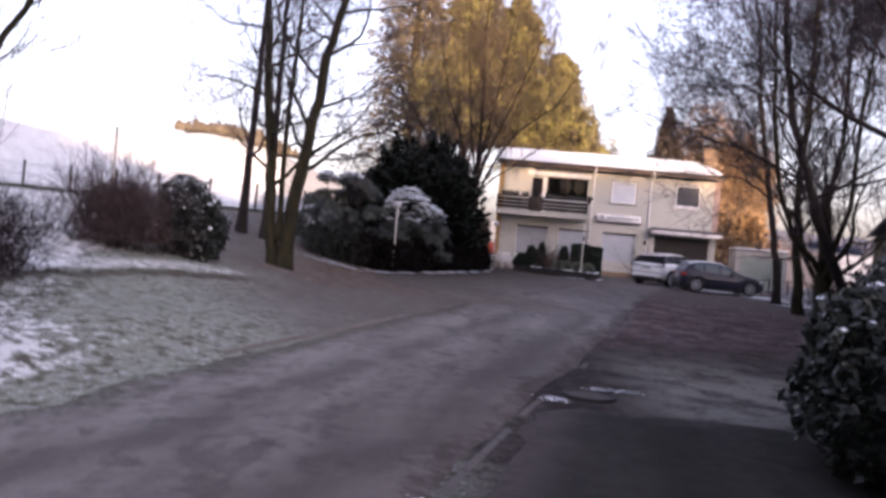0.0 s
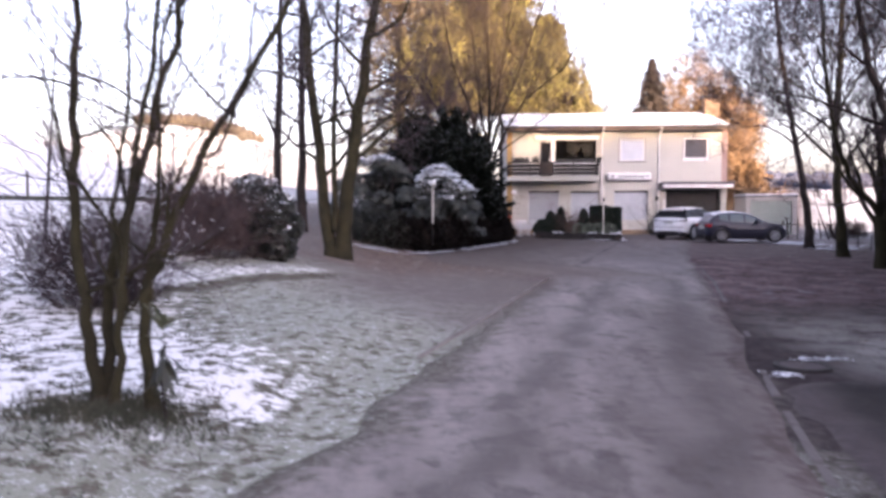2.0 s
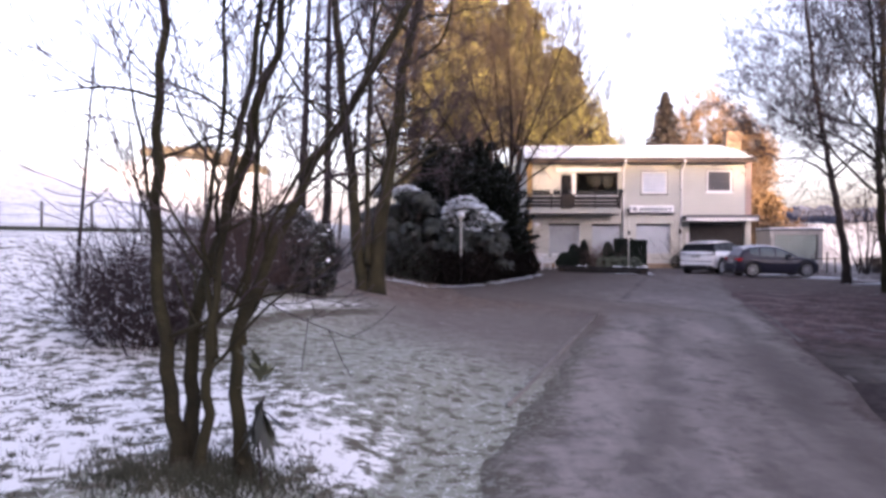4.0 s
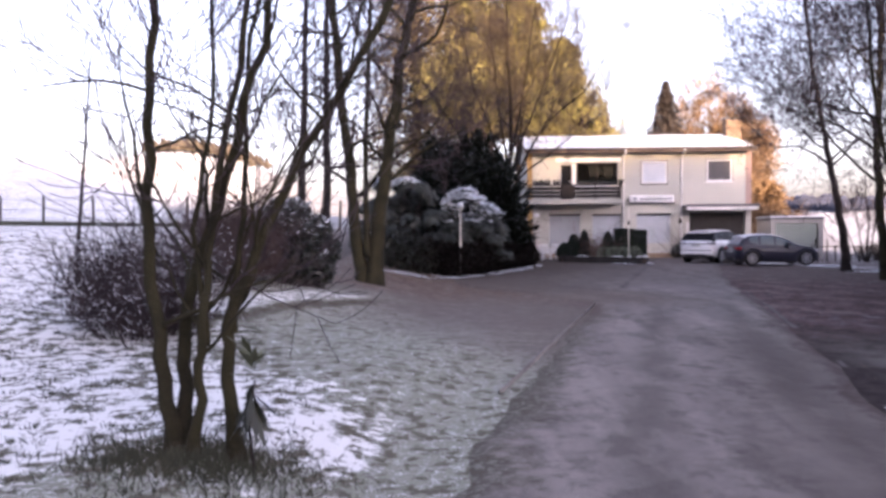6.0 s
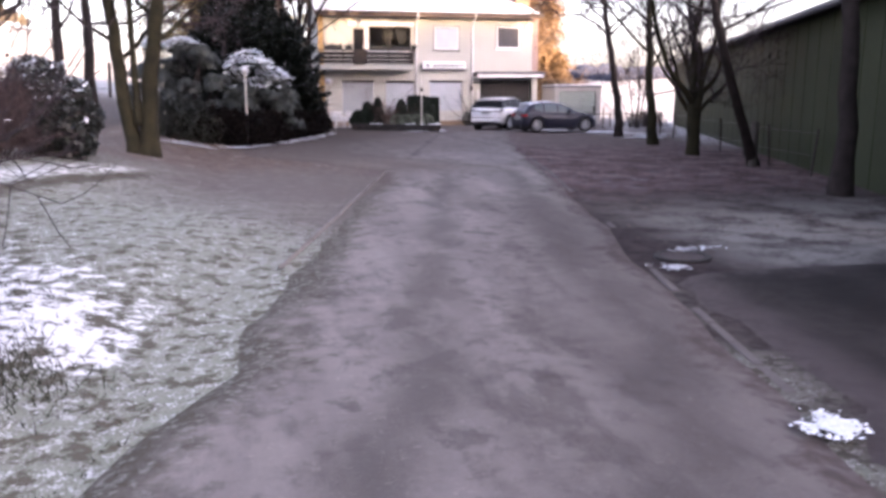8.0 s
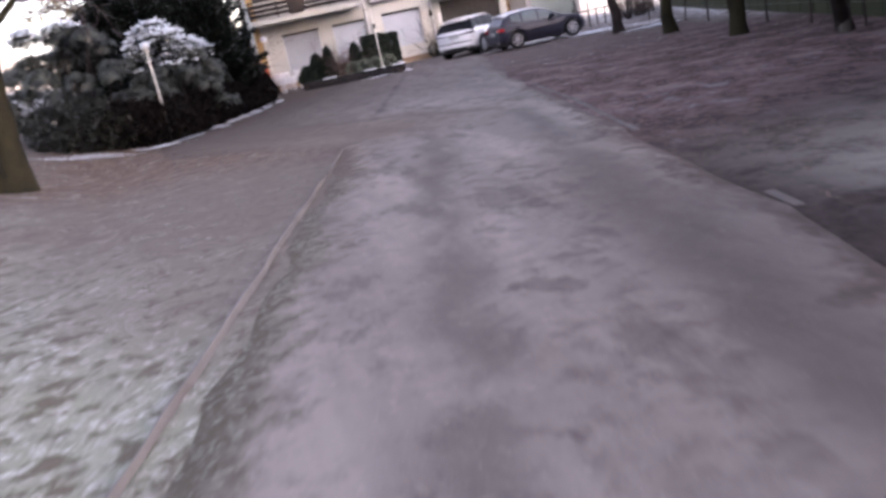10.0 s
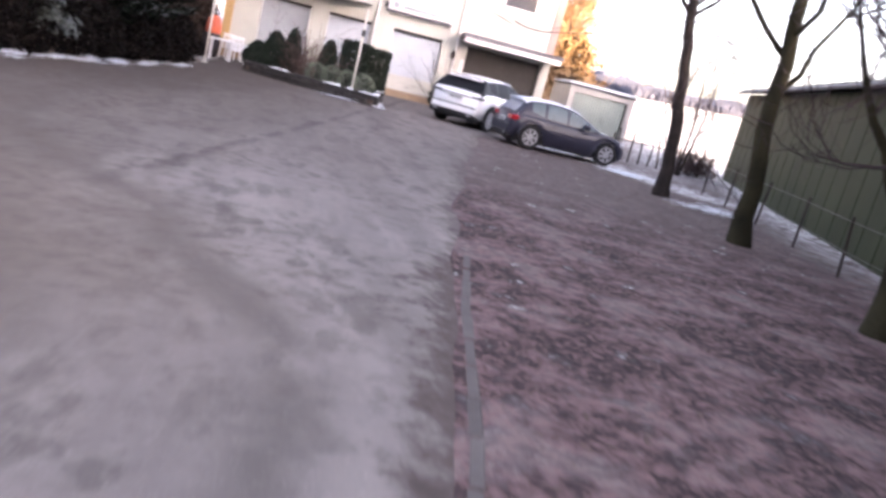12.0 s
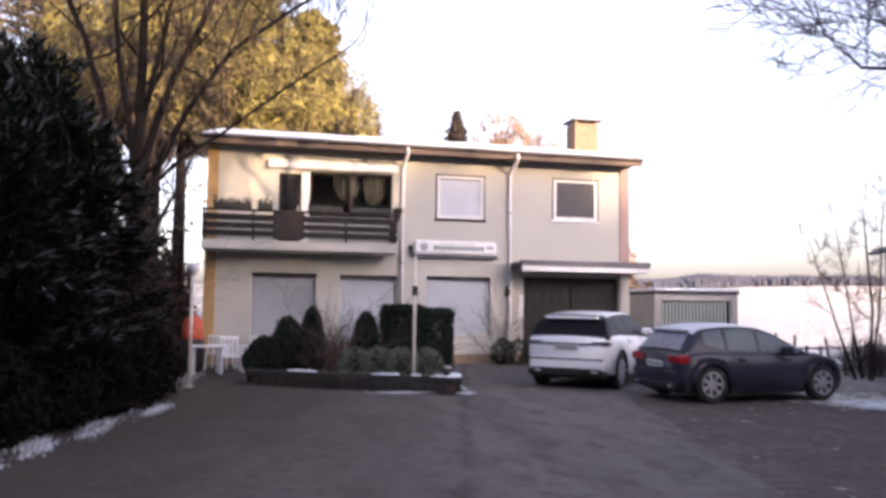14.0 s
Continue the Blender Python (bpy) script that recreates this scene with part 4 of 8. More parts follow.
window(W2, mat("pale_blue_shutter", (0.56, 0.60, 0.66), (0.46, 0.50, 0.56), 1.5, 0.6, 0.05))
# W3 has no closed shutter; this added dark one stands in for dark glass
window(W3, mat("dark_glass_stand_in", (0.062, 0.062, 0.070), (0.045, 0.045, 0.052), 1.5, 0.6, 0.05), M_WHITE)
window(G1, M_SHUTTER_DARK, M_PLASTER_LOW, 0.20)
window(G2, M_SHUTTER, M_PLASTER_LOW, 0.20)
window(G3, M_SHUTTER, M_PLASTER_LOW, 0.16)
window(BWIN, None, M_WHITE, 0.12, M_BROWN, 1)
for o in (W2, W3):
    x0, x1, z0, z1 = o
    g = Geo()
    g.box(x0 - 0.05, FY - 0.03, z1, x1 + 0.05, FY - 0.006, z1 + 0.045); g.box(x0 - 0.05, FY - 0.03, z0, x0 - 0.012, FY - 0.006, z1); g.box(x1 + 0.02, FY - 0.03, z0, x1 + 0.045, FY - 0.006, z1)
    part("window_trim", g, M_FASCIA, house, "thin brown outer trim")
    g = Geo()
    for a in ((x0 + 0.002, z0 + 0.002, x1 - 0.002, z0 + 0.10), (x0 + 0.002, z1 - 0.08, x1 - 0.002, z1 - 0.002), (x0 + 0.002, z0 + 0.10, x0 + 0.09, z1 - 0.08), (x1 - 0.09, z0 + 0.10, x1 - 0.002, z1 - 0.08)):
        g.box(a[0], FY + 0.004, a[1], a[2], FY + 0.018, a[3], 0.005)
    part("window_trim", g, M_WHITE, house, "white painted inner frame")

# draped shape added behind the balcony pane, in place of blurred reflections
g = Geo()
for k in range(41):
    x = 7.75 + k * 0.0405
    drop = 0.30 + 0.55 * abs(math.sin(k * 0.155)) + 0.04 * math.sin(k * 1.9)
    wave = 0.025 * math.sin(k * 1.7)
    g.v += [(x, FY + 0.30 + wave, 5.54), (x, FY + 0.31 + wave * 1.6, 5.54 - drop * 0.5), (x, FY + 0.30 - wave, 5.54 - drop)]
g.f = [(k * 3 + a, k * 3 + 3 + a, k * 3 + 4 + a, k * 3 + 1 + a) for k in range(40) for a in (0, 1)]
part("reflection_drape", g, mat("near_black_drape", (0.014, 0.014, 0.016), (0.007, 0.007, 0.008), 3.0, 0.9, 0.2), house, "near-black draped shape standing in for reflections in the balcony window", smooth=True)
bd = part("balcony_door", Geo().box(BDOOR[0], FY + 0.12, BDOOR[2], BDOOR[1], FY + 0.18, BDOOR[3]), M_BROWN, house, "dark glazed balcony door")
part("pane", Geo().box(BDOOR[0] + 0.1, FY + 0.108, BDOOR[2] + 0.75, BDOOR[1] - 0.1, FY + 0.119, BDOOR[3] - 0.1, 0.001), M_CAR_GLASS, bd)
part("handle", Geo().box(BDOOR[1] - 0.08, FY + 0.08, 4.45, BDOOR[1] - 0.05, FY + 0.117, 4.60), M_WHITE, bd)
part("door_jamb", Geo().box(6.82, FY - 0.02, 3.5, 7.04, FY - 0.006, 5.56), M_WHITE, house, "bright white jamb")
aw = part("balcony_awning", Geo().box(5.85, FY - 0.20, 5.78, 9.62, FY - 0.006, 5.90, 0.03), M_PLASTIC, house, "rolled cream awning with scalloped fringe")
g = Geo()
for k in range(26):
    x = 5.86 + k * 0.1445
    g.add([(x, FY - 0.205, 5.79), (x + 0.144, FY - 0.205, 5.79), (x + 0.135, FY - 0.205, 5.68), (x + 0.072, FY - 0.205, 5.645), (x + 0.009, FY - 0.205, 5.68),
           (x, FY - 0.198, 5.79), (x + 0.144, FY - 0.198, 5.79), (x + 0.135, FY - 0.198, 5.68), (x + 0.072, FY - 0.198, 5.645), (x + 0.009, FY - 0.198, 5.68)],
          [(0, 4, 3, 2, 1), (5, 6, 7, 8, 9), (1, 2, 7, 6), (2, 3, 8, 7), (3, 4, 9, 8), (4, 0, 5, 9)])
part("fringe", g, M_PLASTIC, aw)

# balcony
BY = 45.75
balc = part("balcony", Geo().box(4.17, BY, 3.20, 9.46, FY - 0.008, 3.46, 0.015), M_PLASTER_LOW, house, "balcony with dark horizontal boards")
for k, (z0, z1) in enumerate(((3.56, 3.72), (3.77, 3.93), (3.98, 4.16))):
    part("board", Geo().box(4.17, BY + 0.0, z0, 9.44, BY + 0.028, z1), M_BROWN, balc)
    part("board", Geo().box(4.17, BY + 0.03, z0, 4.20, FY - 0.01, z1), M_BROWN, balc)
    part("board", Geo().box(9.42, BY + 0.03, z0, 9.45, FY - 0.01, z1), M_BROWN, balc)
for x in (4.22, 5.5, 6.45, 8.0, 9.37):
    part("post", Geo().box(x - 0.03, BY + 0.03, 3.46, x + 0.03, BY + 0.09, 4.26), M_BROWN, balc)
part("panel", Geo().box(6.02, BY - 0.03, 3.50, 6.85, BY - 0.003, 4.28), M_BROWN, balc, "plain dark board panel")
part("handrail", Geo().box(4.15, BY - 0.02, 4.24, 9.47, BY + 0.10, 4.30), M_BROWN, balc)
rng = np.random.default_rng(5)
for x0, x1 in ((4.45, 5.45), (5.6, 6.0), (6.95, 7.9), (8.15, 9.2)):
    fb = thing("flower_box", "dark balcony flower box with withered plants", "planter", "flower boxes on the balcony rail")
    part("trough", Geo().box(x0, BY - 0.03, 4.302, x1, BY + 0.13, 4.46, 0.015), M_BLACK, fb)
    n = int((x1 - x0) * 260)
    c = np.c_[rng.uniform(x0, x1, n), rng.uniform(BY - 0.08, BY + 0.18, n), 4.44 + np.abs(rng.normal(0, 0.08, n))]
    part("foliage", quads_mesh("foliage", c, 0.04, 0.018, rng, M_BOX), None, fb, kind="stuff")

# canopy and garage opening
can = part("canopy", Geo().box(13.17, 45.85, 2.98, 17.14, FY - 0.01, 3.10, 0.01), M_ZINC, house, "flat canopy with white edge board over the garage")
part("edge_board", Geo().box(13.15, 45.80, 2.80, 17.16, 45.846, 2.97), M_WHITE, can)
part("edge_board", Geo().box(17.12, 45.85, 2.80, 17.16, FY - 0.01, 2.96), M_WHITE, can)
part("roof_edge", Geo().box(13.10, 45.74, 2.975, 17.21, 45.84, 3.13, 0.01), M_ZINC, can)
part("canopy_soffit", Geo().box(13.18, 45.86, 2.90, 17.11, FY - 0.01, 2.975), M_FASCIA, can)
part("corner_post", Geo().box(16.78, FY - 0.06, 0.0, 17.12, FY - 0.006, 2.9, 0.01), M_PLASTER_LOW, house)
gd = part("garage_door", Geo().box(GAR[0], FY + 0.16, 0.02, GAR[1], FY + 0.20, GAR[3]), M_BROWN, house, "dark brown panelled double garage door")
for r in range(7):
    for cidx in range(10):
        x0, z0 = GAR[0] + 0.03 + cidx * 0.311, 0.06 + r * 0.365
        part("panel", Geo().box(x0 + 0.008, FY + 0.150, z0 + 0.008, x0 + 0.303, FY + 0.165, z0 + 0.357, 0.012), M_GARAGE_WOOD, gd)
part("door_post", Geo().box(15.20, FY + 0.11, 0.0, 15.30, FY + 0.16, GAR[3]), M_GARAGE_WOOD, gd)

# sign above the ground-floor window
sign = thing("sign_box", "long white illuminated sign box with unreadable dark lettering", "sign")
part("case", Geo().box(10.12, FY - 0.22, 3.28, 12.68, FY - 0.008, 3.70, 0.09), M_PLASTIC, sign)
part("lower_edge", Geo().box(10.09, FY - 0.21, 3.19, 12.71, FY - 0.008, 3.275), M_ZINC, sign)
part("hanger", Geo().box(10.00, FY - 0.16, 3.34, 10.115, FY - 0.01, 3.52), M_BLACK, sign)
M_SIGN_TEXT = mat("faded_sign_print", (0.16, 0.20, 0.22), (0.11, 0.14, 0.15), 4, 0.5, 0)
for k in range(14):
    x = 10.72 + k * 0.112
    part("letter_bar", Geo().box(x, FY - 0.232, 3.40, x + 0.082, FY - 0.2205, 3.54, 0.002), M_SIGN_TEXT, sign)
for k in range(10):
    part("letter_bar", Geo().box(10.92 + k * 0.11, FY - 0.232, 3.59, 11.00 + k * 0.11, FY - 0.2205, 3.625, 0.002), M_SHUTTER_DARK, sign)
part("emblem", Geo().lathe([(0.12, 0), (0.12, 0.01)], (0, 0, 0), 18).moved(pose(10.42, FY - 0.222, 3.49, 90)), M_SHUTTER_DARK, sign, "round grey emblem")
part("emblem", Geo().box(12.34, FY - 0.232, 3.46, 12.56, FY - 0.2205, 3.56, 0.004), M_SHUTTER_DARK, sign, "small grey emblem")

# things on and by the wall
box = thing("notice_case", "small white notice case with grey sheets on the wall", "notice case")
part("case", Geo().box(13.42, FY - 0.07, 1.45, 13.58, FY - 0.008, 2.10), M_WHITE, box)
part("sheet", Geo().box(13.44, FY - 0.078, 1.52, 13.56, FY - 0.071, 2.02, 0.001), M_PLATE, box)
lb = thing("wall_lantern", "small dark lantern on the house wall", "lamp")
part("bracket", Geo().box(13.02, FY - 0.20, 2.34, 13.06, FY - 0.01, 2.38), M_IRON, lb)
part("head", Geo().lathe([(0.03, 0), (0.08, 0.05), (0.09, 0.22), (0.03, 0.30)], (13.04, FY - 0.18, 2.04), 8), M_IRON, lb)
pt = thing("hanging_pot", "dark hanging flower pot on a wall hook", "flower pot")
part("pot", Geo().lathe([(0.03, 0), (0.10, 0.14), (0.13, 0.30), (0.12, 0.30)], (9.62, FY - 0.18, 4.18), 12), M_BLACK, pt)
part("hook", Geo().tube([(9.62, FY - 0.008, 4.72), (9.62, FY - 0.18, 4.74), (9.62, FY - 0.18, 4.48)], [0.01] * 3, 5), M_IRON, pt)
part("foliage", quads_mesh("foliage", np.c_[rng.normal(9.62, 0.09, 160), rng.normal(FY - 0.18, 0.06, 160), 4.48 + np.abs(rng.normal(0, 0.06, 160))], 0.04, 0.02, rng, M_BOX), None, pt)

# ---------- prefabricated garage ----------
garage = thing("prefab_garage", "white concrete single garage with grey-green ribbed door", "garage", m=pose(18.75, 48.40, 0, 0, 0, -11) @ Matrix.Translation((-18.72, -48.55, 0)))
QX0, QX1, QY, QZ = 18.72, 21.60, 48.55, 2.26
qz = gz(20.4, QY) - 0.02
g = Geo()
g.box(QX0, QY, qz - 0.3, QX0 + 0.26, QY + 5.8, QZ, 0.01); g.box(QX1 - 0.26, QY, qz - 0.3, QX1, QY + 5.8, QZ, 0.01); g.box(QX0 + 0.26, QY + 5.65, qz - 0.3, QX1 - 0.26, QY + 5.8, QZ, 0.01)
g.box(QX0 + 0.26, QY, QZ - 0.24, QX1 - 0.26, QY + 0.2, QZ, 0.01)
part("body", g, M_CONCRETE, garage)
gr = part("roof", Geo().box(QX0 - 0.05, QY - 0.08, QZ + 0.003, QX1 + 0.05, QY + 5.9, QZ + 0.10, 0.02), M_ZINC, garage)
part("roof_snow", Geo().box(QX0 - 0.03, QY - 0.05, QZ + 0.102, QX1 + 0.03, QY + 5.85, QZ + 0.19, 0.04), M_SNOW, gr)
dr = part("door", Geo().box(QX0 + 0.27, QY + 0.14, qz - 0.2, QX1 - 0.27, QY + 0.17, QZ - 0.25), mat("green_door_grooves", (0.035, 0.055, 0.040), (0.025, 0.040, 0.030), 1.0, 0.6, 0.05), garage)
for k in range(19):
    x = QX0 + 0.31 + k * 0.119
    part("rib", Geo().box(x, QY + 0.085, qz - 0.2, x + 0.06, QY + 0.142, QZ - 0.27, 0.012), M_GREEN_DOOR, dr)
part("handle", Geo().box(20.3, QY + 0.06, 1.0, 20.55, QY + 0.11, 1.04), M_BLACK, dr)

# ---------- the green barn along the tree row ----------
C0, C1 = Vector((25.3, 45.3, 0)), Vector((10.65, 8.4, 0))
along = (C1 - C0).normalized()
side = Vector((-along.y, along.x, 0))          # away from the yard
LEN, DEP, BE, BR = (C1 - C0).length, 13.0, 3.62, 5.2
bm4 = Matrix(((along.x, side.x, 0, C0.x), (along.y, side.y, 0, C0.y), (0, 0, 1, 0), (0, 0, 0, 1)))
barn = thing("barn", "long low green sheet-metal barn with dark roof", "barn", m=bm4)
g = Geo()
g.box(0, 0, -2.5, LEN, 0.15, BE, 0.001); g.box(0, DEP, -2.5, LEN, DEP + 0.15, BE, 0.001)
for x in (0, LEN - 0.15):
    g.add([(x, 0.15, -2.5), (x, DEP, -2.5), (x, DEP, BE), (x, DEP / 2, BR), (x, 0.15, BE), (x + 0.15, 0.15, -2.5), (x + 0.15, DEP, -2.5), (x + 0.15, DEP, BE), (x + 0.15, DEP / 2, BR), (x + 0.15, 0.15, BE)],
          [(0, 1, 2, 3, 4), (9, 8, 7, 6, 5), (0, 5, 6, 1), (1, 6, 7, 2), (2, 7, 8, 3), (3, 8, 9, 4), (4, 9, 5, 0)])
part("wall", g, M_BARN, barn)
for k in range(int(LEN / 1.02)):
    part("cladding_sheet", Geo().box(0.02 + k * 1.02, -0.035, -2.4, 1.0 + k * 1.02, -0.003, BE - 0.06, 0.012), M_BARN, barn)
g = Geo()
for ya, za, yb, zb in ((-0.35, BE - 0.02, DEP / 2, BR), (DEP / 2, BR, DEP + 0.5, BE - 0.02)):
    g.add(slab(-0.35, LEN + 0.35, ya, za, yb, zb, 0.10), BOXF)
br = part("roof", g, M_BARN_ROOF, barn, "dark corrugated roof")
g = Geo()
for k in range(int((LEN + 0.6) / 0.26)):
    x = -0.3 + k * 0.26
    g.add([(x, -0.38, BE + 0.085), (x + 0.07, -0.38, BE + 0.135), (x + 0.14, -0.38, BE + 0.085), (x, DEP / 2, BR + 0.105), (x + 0.07, DEP / 2, BR + 0.155), (x + 0.14, DEP / 2, BR + 0.105)], [(0, 1, 4, 3), (1, 2, 5, 4), (0, 2, 1)])
part("corrugation", g, M_BARN_ROOF, br)
part("corner_trim", Geo().box(-0.06, -0.06, -2.4, 0.06, 0.05, BE), M_CONCRETE, barn, "pale corner strip")
part("gutter", Geo().tube([(-0.3, -0.42, BE + 0.0), (LEN + 0.3, -0.42, BE + 0.0)], [0.06, 0.06], 8), M_ZINC, barn)

# ---------- plants ----------
TWIG = {"thin": 0.0025}


def grow(rng, start, heading, length, radius, level, out, spread_=0.6, lift=0.12, gnarl=0.18, kids=(3, 5), levels=5, min_len=0.12):
    """A branch and, along it, its side branches. out[level] collects (path, radii)."""
    n = max(3, min(7, int(length / 0.25) + 2))
    path, d, p = [Vector(start)], Vector(heading).normalized(), Vector(start)
    for _ in range(n):
        d = (d + Vector(rng.normal(0, gnarl, 3)) + Vector((0, 0, lift))).normalized()
        p = p + d * (length / n)
        path.append(p.copy())
    radii = [max(TWIG["thin"], radius * (1 - 0.72 * i / n)) for i in range(n + 1)]
    out.setdefault(level, []).append((path, radii))
    if level >= levels or length < min_len:
        return
    for _ in range(int(rng.integers(kids[0], kids[1] + 1))):
        f = rng.uniform(0.25, 1.0)
        i = min(n - 1, int(f * n))
        at = path[i].lerp(path[i + 1], f * n - i)
        base = (path[i + 1] - path[i]).normalized()
        swing = Vector(rng.normal(0, 1, 3)); swing -= base * swing.dot(base); swing.normalize()
        h = (base * rng.uniform(0.5, 1.0) + swing * spread_ * rng.uniform(0.7, 1.5)).normalized()
        grow(rng, at, h, length * rng.uniform(0.42, 0.72), radii[i] * rng.uniform(0.45, 0.7), level + 1, out, spread_, lift, gnarl * 1.1, kids, levels, min_len)
    grow(rng, path[-1], d, length * 0.6, radii[-1] * 0.95, level + 1, out, spread_, lift, gnarl, kids, levels, min_len)


def tubes(branches, sides):
    g = Geo()
    for path, radii in branches:
        g.tube(path, radii, sides, cap=False)
    return g


def bare_tree(name, label, stems, seed, bark=M_BARK, twig=M_TWIG, limbs=9, limb_len=3.2, levels=3, first=0.35, spread_=0.65, lift=0.12, group="", kids=(3, 5), category="tree", limb_dir=None, thin=0.003, fuzz=0, crook=0.12):
    """Stems are (path, bottom radius, top radius); limbs start on their upper part."""
    rng = np.random.default_rng(seed)
    TWIG["thin"] = thin
    t = thing(name, label, category, group)
    out = {}
    for path, r0, r1 in stems:
        path = [Vector(p) for p in path]
        fine = []
        for a, b in zip(path[:-1], path[1:]):
            for k in range(4):
                q = a.lerp(b, k / 4)
                fine.append(q + Vector((rng.normal(0, r0 * crook), rng.normal(0, r0 * crook), 0)) * (1 if fine else 0))
        fine.append(path[-1])
        n = len(fine) - 1
        radii = [r0 + (r1 - r0) * (i / n) ** 0.85 for i in range(n + 1)]
        radii[0] *= 1.35
        if n > 2:
            radii[1] *= 1.08
        g = Geo().tube([fine[0] - Vector((0, 0, 0.15))] + fine, [radii[0] * 1.15] + radii, 10)
        part("trunk", g, bark, t, smooth=True)
        for k in range(limbs):
            f = first + (1 - first) * (k + rng.uniform(0, 0.9)) / limbs
            i = min(n - 1, int(f * n))
            at = fine[i].lerp(fine[i + 1], f * n - i)
            ang = k * 2.4 + rng.uniform(-0.4, 0.4)
            h = Vector((math.cos(ang), math.sin(ang), rng.uniform(0.25, 0.9)))
            if limb_dir is not None:
                h = h + Vector(limb_dir)
            grow(rng, at, h, limb_len * (1.15 - 0.55 * f) * rng.uniform(0.7, 1.15), radii[i] * 0.42, 1, out, spread_, lift, 0.16, kids, levels)
        grow(rng, fine[-1], fine[-1] - fine[-2], limb_len * 0.6, r1 * 0.9, 1, out, spread_, lift, 0.14, kids, levels)
    for path, radii in out.pop(1, []):
        part("limb", tubes([(path, radii)], 6), bark, t, smooth=True)
    g = Geo()
    for level, branches in out.items():
        h = tubes(branches, 4 if level == 2 else 3)
        g.add(h.v, h.f)
    part("crown", g, twig, t, "fine bare twigs")
    if fuzz:
        tips = np.array([tuple(p) for level, branches in out.items() if level >= 3 for path, _ in branches for p in path[1:]])
        pick = tips[rng.integers(0, len(tips), fuzz)] + rng.normal(0, 0.13, (fuzz, 3))
        part("crown", quads_mesh("crown", pick, 0.17, 0.0055, rng, twig), None, t, "haze of finest twigs", kind="stuff")
    return t


def conifer(name, label, x, y, height, width, seed, foliage, bark=M_BARK, bottom=0.04, leaf=0.16, count=9000, droop=0.25, group="", lumps=0.5, narrow=1.0, snow=0, aspect=0.36):
    """A trunk, whorls of boughs and many small sprays with gaps between them."""
    rng = np.random.default_rng(seed)
    t = thing(name, label, "tree", group)
    z0 = gz(x, y)
    part("trunk", Geo().tube([(x, y, z0 - 0.2), (x, y, z0 + height * 0.5), (x, y, z0 + height * 0.97)], [0.035 * height ** 0.75 + 0.05, 0.02 * height ** 0.75 + 0.03, 0.015], 8), bark, t, smooth=True)
    boughs, g = int(60 + height * 20), Geo()
    centres = []
    per = max(6, count // boughs)
    for k in range(boughs):
        f = bottom + (0.985 - bottom) * (k + rng.uniform(0, 1)) / boughs
        reach = width * 0.5 * (1 - f) ** narrow * rng.uniform(0.50, 1.15) * (1 + lumps * 0.3 * noise.noise((k * 0.37, seed, 0.2))) + 0.12
        ang = k * 2.39996 + rng.uniform(-0.3, 0.3)
        d = Vector((math.cos(ang), math.sin(ang), 0))
        base = Vector((x, y, z0 + f * height))
        tip = base + d * reach + Vector((0, 0, reach * (0.22 - droop)))
        mid = base.lerp(tip, 0.55) + Vector((0, 0, reach * 0.10))
        g.tube([base, mid, tip], [0.012 + reach * 0.012, 0.008 + reach * 0.006, 0.004], 4, cap=False)
        s = np.sqrt(rng.uniform(0.04, 1, per))[:, None]
        pts = np.array(base) + (np.array(mid) - np.array(base)) * np.minimum(s * 1.8, 1) + (np.array(tip) - np.array(mid)) * np.clip(s * 2.2 - 1.2, 0, 1)
        side_ = np.array([-d.y, d.x, 0])
        pts = pts + side_ * rng.normal(0, 0.17, (per, 1)) * reach * (1.15 - s) + rng.normal(0, 0.05, (per, 3)) * (0.5 + reach * 0.4)
        pts[:, 2] -= np.abs(rng.normal(0, 0.10, per)) * reach * 0.6
        centres.append(pts)
    part("bough_frame", g, bark, t)
    c = np.concatenate(centres)
    part("crown", quads_mesh("crown", c, leaf, leaf * aspect, rng, foliage, ups=np.array([0, 0, 0.5])), None, t)
    if snow:
        pick = c[rng.choice(len(c), snow)] + np.array([0, 0, 0.05])
        part("snow", quads_mesh("snow", pick, leaf * 0.4, leaf * 0.2, rng, M_SNOW, ups=np.array([0, 0, 4.0])), None, t, "thin snow on the boughs", kind="stuff")
    return t


